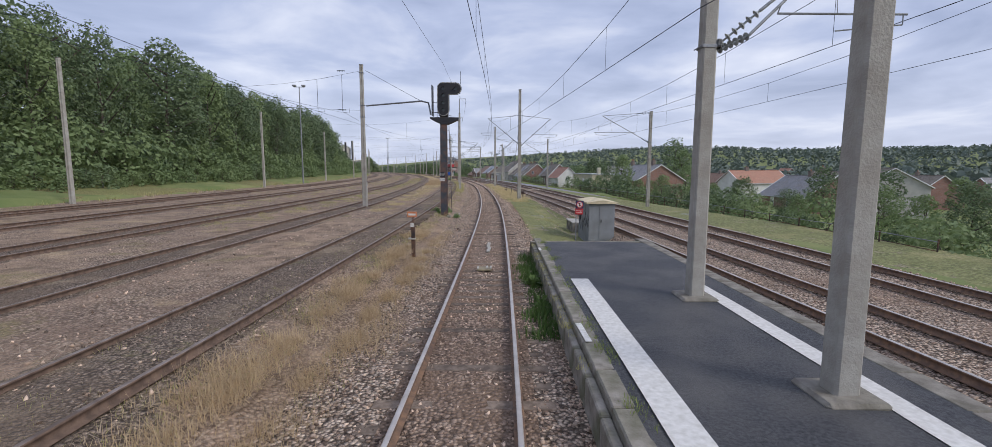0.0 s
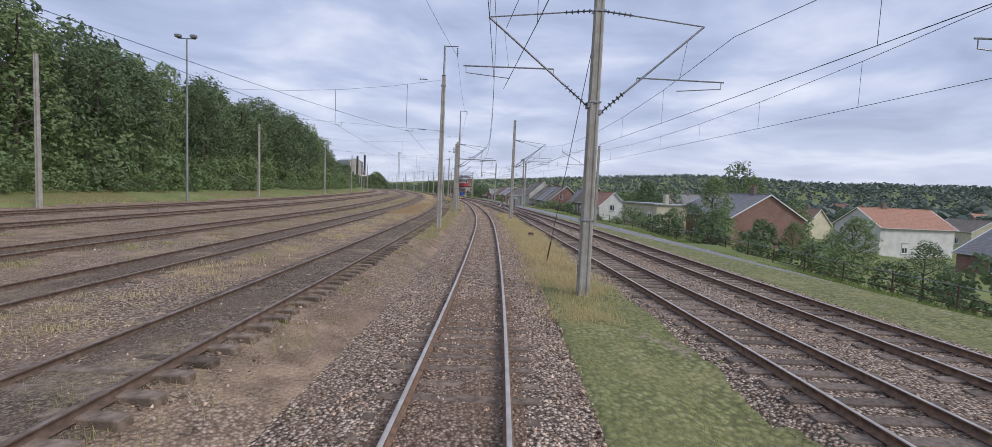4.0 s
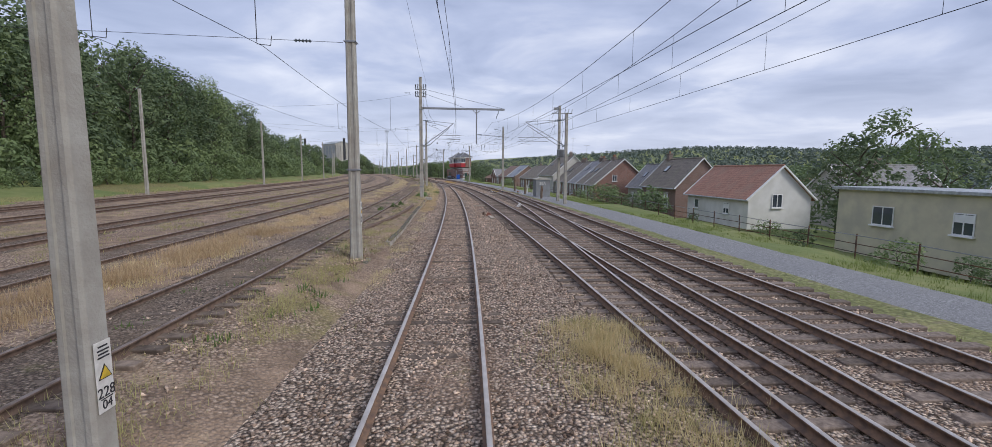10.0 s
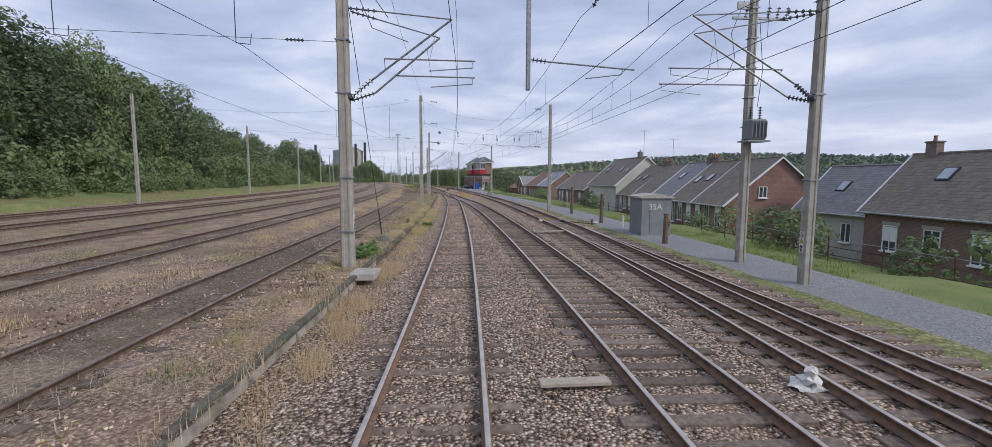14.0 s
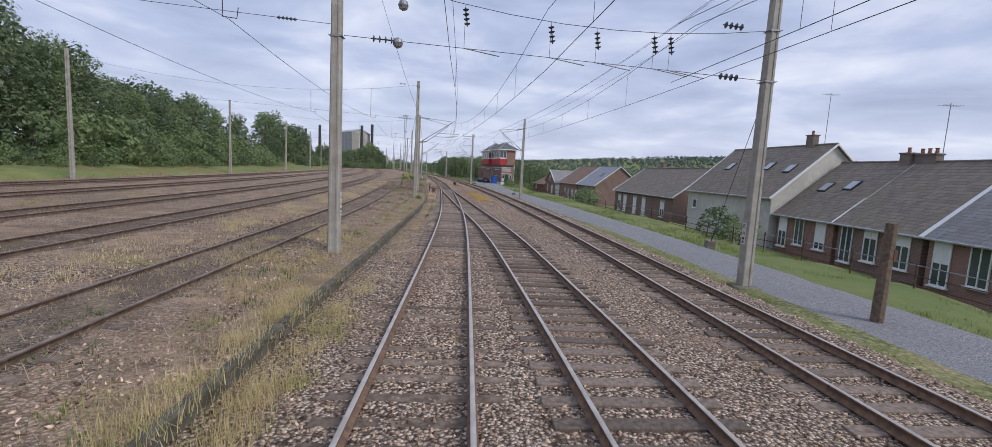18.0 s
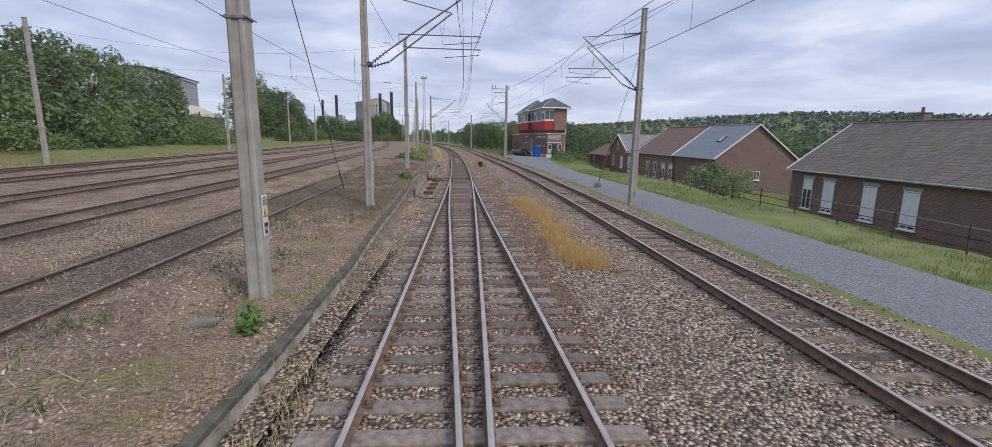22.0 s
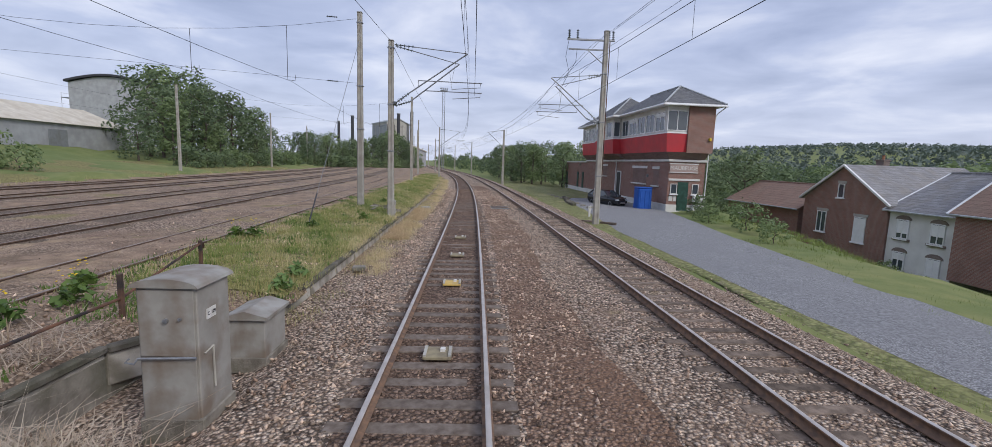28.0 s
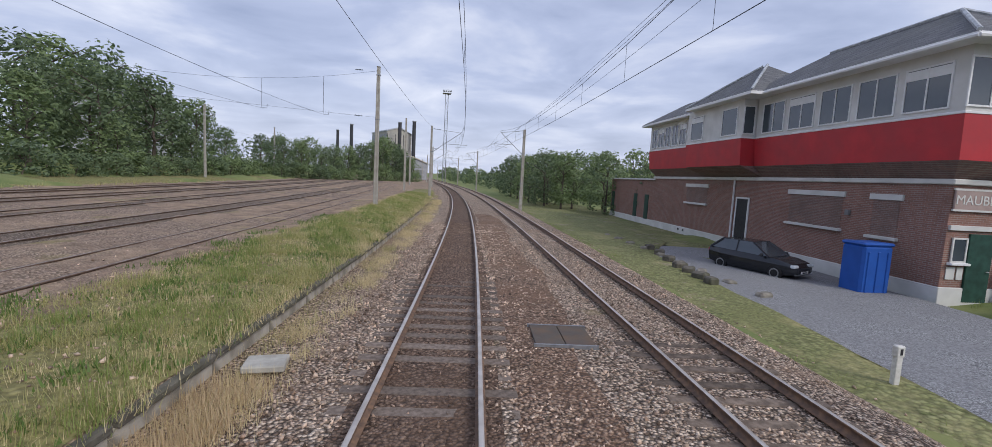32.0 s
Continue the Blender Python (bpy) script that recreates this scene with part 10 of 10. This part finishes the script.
grass("golden_grass", 1200, 80, 108, drifted(-8.25, 0.55), 0.34, RUSSET, "russet-gold dry grass between the sidings", 51, blades=24, width=0.012, patchy=0.6)
grass("golden_grass", 900, 108, 130, drifted(-8.4, 0.6), 0.24, RUSSET, "thinning russet grass between the sidings", 52, width=0.012, patchy=0.3)
grass("golden_grass", 420, 3, 16, drifted(-2.6, 0.35), 0.28, RUSSET, "russet dry grass at the ballast's edge", 53, blades=20, width=0.008)
grass("edge_grass", 3600, -20, 330, drifted(-33.6, 1.4), 0.4, OLIVE, "long yellowing grass at the foot of the wood", 50, blades=10, spread=0.2, width=0.03, patchy=0.8)


def rosette(name, places, size, label, material, seed, flowers=False, level=surface_z):
    """Broad-leaved weeds: each a ring of drooping leaves."""
    rg = np.random.default_rng(seed)
    for s, d in places:
        t = thing(name, spot(s, d, float(level(np.array([s]), np.array([d]))[0]), rg.uniform(0, 360)), label, "weed", "weeds")
        n = 70
        a, f = rg.uniform(0, 6.28, n), rg.uniform(0.1, 1, n)
        c = np.stack([np.cos(a) * f * size * 0.5, np.sin(a) * f * size * 0.5, size * 0.75 * (1 - f * 0.7) * rg.uniform(0.2, 1, n)], -1)
        verts, faces = kites(c, size * 0.24, rg, 0.8)
        part("leaves", np_mesh("leaves", verts, faces, material), None, t)
        sh = Shape()
        for k in range(5):
            sh.tube((0, 0, -0.03), (size * 0.3 * math.cos(k * 1.3), size * 0.3 * math.sin(k * 1.3), size * 0.6), 0.008, 0.004, 4)
        part("stems", sh, WEED, t)
        if flowers:
            sh = Shape()
            for k in range(9):
                b = rg.uniform(0, 6.28)
                r = rg.uniform(0.05, 0.35) * size
                sh.lathe([(0.005, 0), (0.022, 0.012), (0.006, 0.02)], (r * math.cos(b), r * math.sin(b), size * rg.uniform(0.7, 1.0)), 6)
            part("flowers", sh, FLOWER, t)


rosette("weed", [(152.3, -1.72), (152.0, -1.95), (152.6, -2.2), (151.0, -3.1)], 0.45, "green weed with small yellow flowers", WEED, 5, True)
rosette("weed", [(118.4, -5.0), (121.6, -4.6), (124.0, -4.3), (221.4, -3.85), (221.9, -3.6), (10.5, 1.45), (12.6, 1.4), (255, -5.6), (258, -4.4), (266, -5.0)], 0.5, "leafy green weed on the ground", WEED, 9)
rosette("weed", [(221.3, -3.5), (221.9, -3.55), (221.6, -3.85)], 0.6, "leafy green weed behind the kerb", NETTLE, 15)
rosette("nettle_clump", [(238.3, -3.7), (238.8, -4.2), (238.2, -4.7), (238.9, -5.1), (237.6, -4.3), (237.4, -5.2), (239.3, -4.8)], 0.8, "bright green nettle clump among dead stalks", NETTLE, 16, level=heap_z)
rosette("weed", [(197.4, -2.82), (197.7, -2.95), (197.1, -2.75)], 0.4, "bright green weed at the kerb", NETTLE, 19)
rosette("weed", [(137.6, -3.15), (138.3, -3.3), (138.8, -3.1), (137.9, -3.6)], 0.75, "green weed bush beside the mast's slab", NETTLE, 17)
rosette("weed", [(246.9, -3.5), (248.0, -3.6), (30.9, -2.3), (31.6, -2.9), (31.2, -3.6)], 0.5, "leafy green weed on the ground", NETTLE, 18)
rosette("weed", [(252.3, -7.1), (252.5, -6.6), (244.2, -6.6), (245.3, -6.4), (246.2, -6.9)], 0.6, "tall weed with yellow flower spikes", WEED, 10, True)


# old baulks along the edging, and the slab at the switchgear mast
for s0, d0, s1, d1 in ((107.5, -4.3, 111.2, -3.92), (111.3, -3.9, 115.2, -3.54), (115.3, -3.53, 119.5, -3.36), (119.6, -3.36, 123.4, -3.3)):
    a, b = Vector(at_line(s0, d0, 0.22)), Vector(at_line(s1, d1, 0.20))
    t = thing("old_baulk", pose(a.x, a.y, a.z, 0, 0, math.degrees(math.atan2(-(b - a).x, (b - a).y))), "dark rusty old baulk lying along the yard's edge", "baulk", "old baulks")
    part("beam", Shape().box((0, (b - a).length / 2, 0), (0.2, (b - a).length, 0.2), 0, 0.025), SIDING_RUST, t)
t = thing("concrete_slab", spot(135.2, -2.62, 0.06), "grey concrete slab at the foot of a mast", "slab", "concrete slabs")
part("slab", Shape().box((0, 0, 0.0), (0.75, 0.95, 0.22), 0, 0.02), SLABM, t)


# ---- rubble and timbers left at the line's edges ----
def broken_slab(s, d, w, l, h, turn, tilt, seed):
    rg = random.Random(seed)
    z = float(surface_z(np.array([s]), np.array([d]))[0])
    t = thing("broken_slab", spot(s, d, z + h * 0.3, turn) @ pose(0, 0, 0, tilt, rg.uniform(-6, 6), 0), "broken slab of grey concrete lying on the bank", "rubble", "broken slabs")
    n = 5
    out = [(math.cos(k * 2 * math.pi / n) * w / 2 * rg.uniform(0.75, 1.1), math.sin(k * 2 * math.pi / n) * l / 2 * rg.uniform(0.75, 1.1)) for k in range(n)]
    part("slab", Shape().plate(out, h, axis="z", off=-h / 2), COPING if seed % 2 else KERBM, t)


for k, (s, d, w, l) in enumerate(((262.8, -4.9, 0.55, 0.4), (263.3, -4.45, 0.5, 0.7), (263.7, -4.9, 0.4, 0.5), (262.3, -4.2, 0.45, 0.3), (262.2, -3.55, 0.5, 0.8), (263.9, -4.2, 0.35, 0.45), (261.7, -4.7, 0.3, 0.4), (262.9, -4.0, 0.3, 0.3))):
    broken_slab(s, d, w, l, 0.15, k * 47.0, (-1) ** k * 13.0, k)
for s, d, l, turn in ((265.3, 8.85, 1.0, 55), (266.1, 7.7, 1.15, 76)):
    t = thing("old_timber", spot(s, d, -0.47, turn), "dark weathered timber lying beside the road", "timber", "loose timbers")
    part("beam", Shape().box((0, 0, 0), (0.2, l, 0.13), 0, 0.015), SLEEPER_W, t)
for k, (s, d) in enumerate(((277.6, 9.5), (278.5, 9.55), (279.6, 9.6), (280.6, 9.7), (282.3, 9.95), (284.2, 10.3), (286.0, 10.5))):
    t = thing("stone_block", spot(s, d, -0.42, k * 31.0), "dark rough block beside the road", "stone", "blocks along the road")
    part("block", Shape().box((0, 0, 0), (0.4 + 0.05 * (k % 3), 0.5 + 0.08 * (k % 2), 0.3), 0, 0.06), COPING, t)
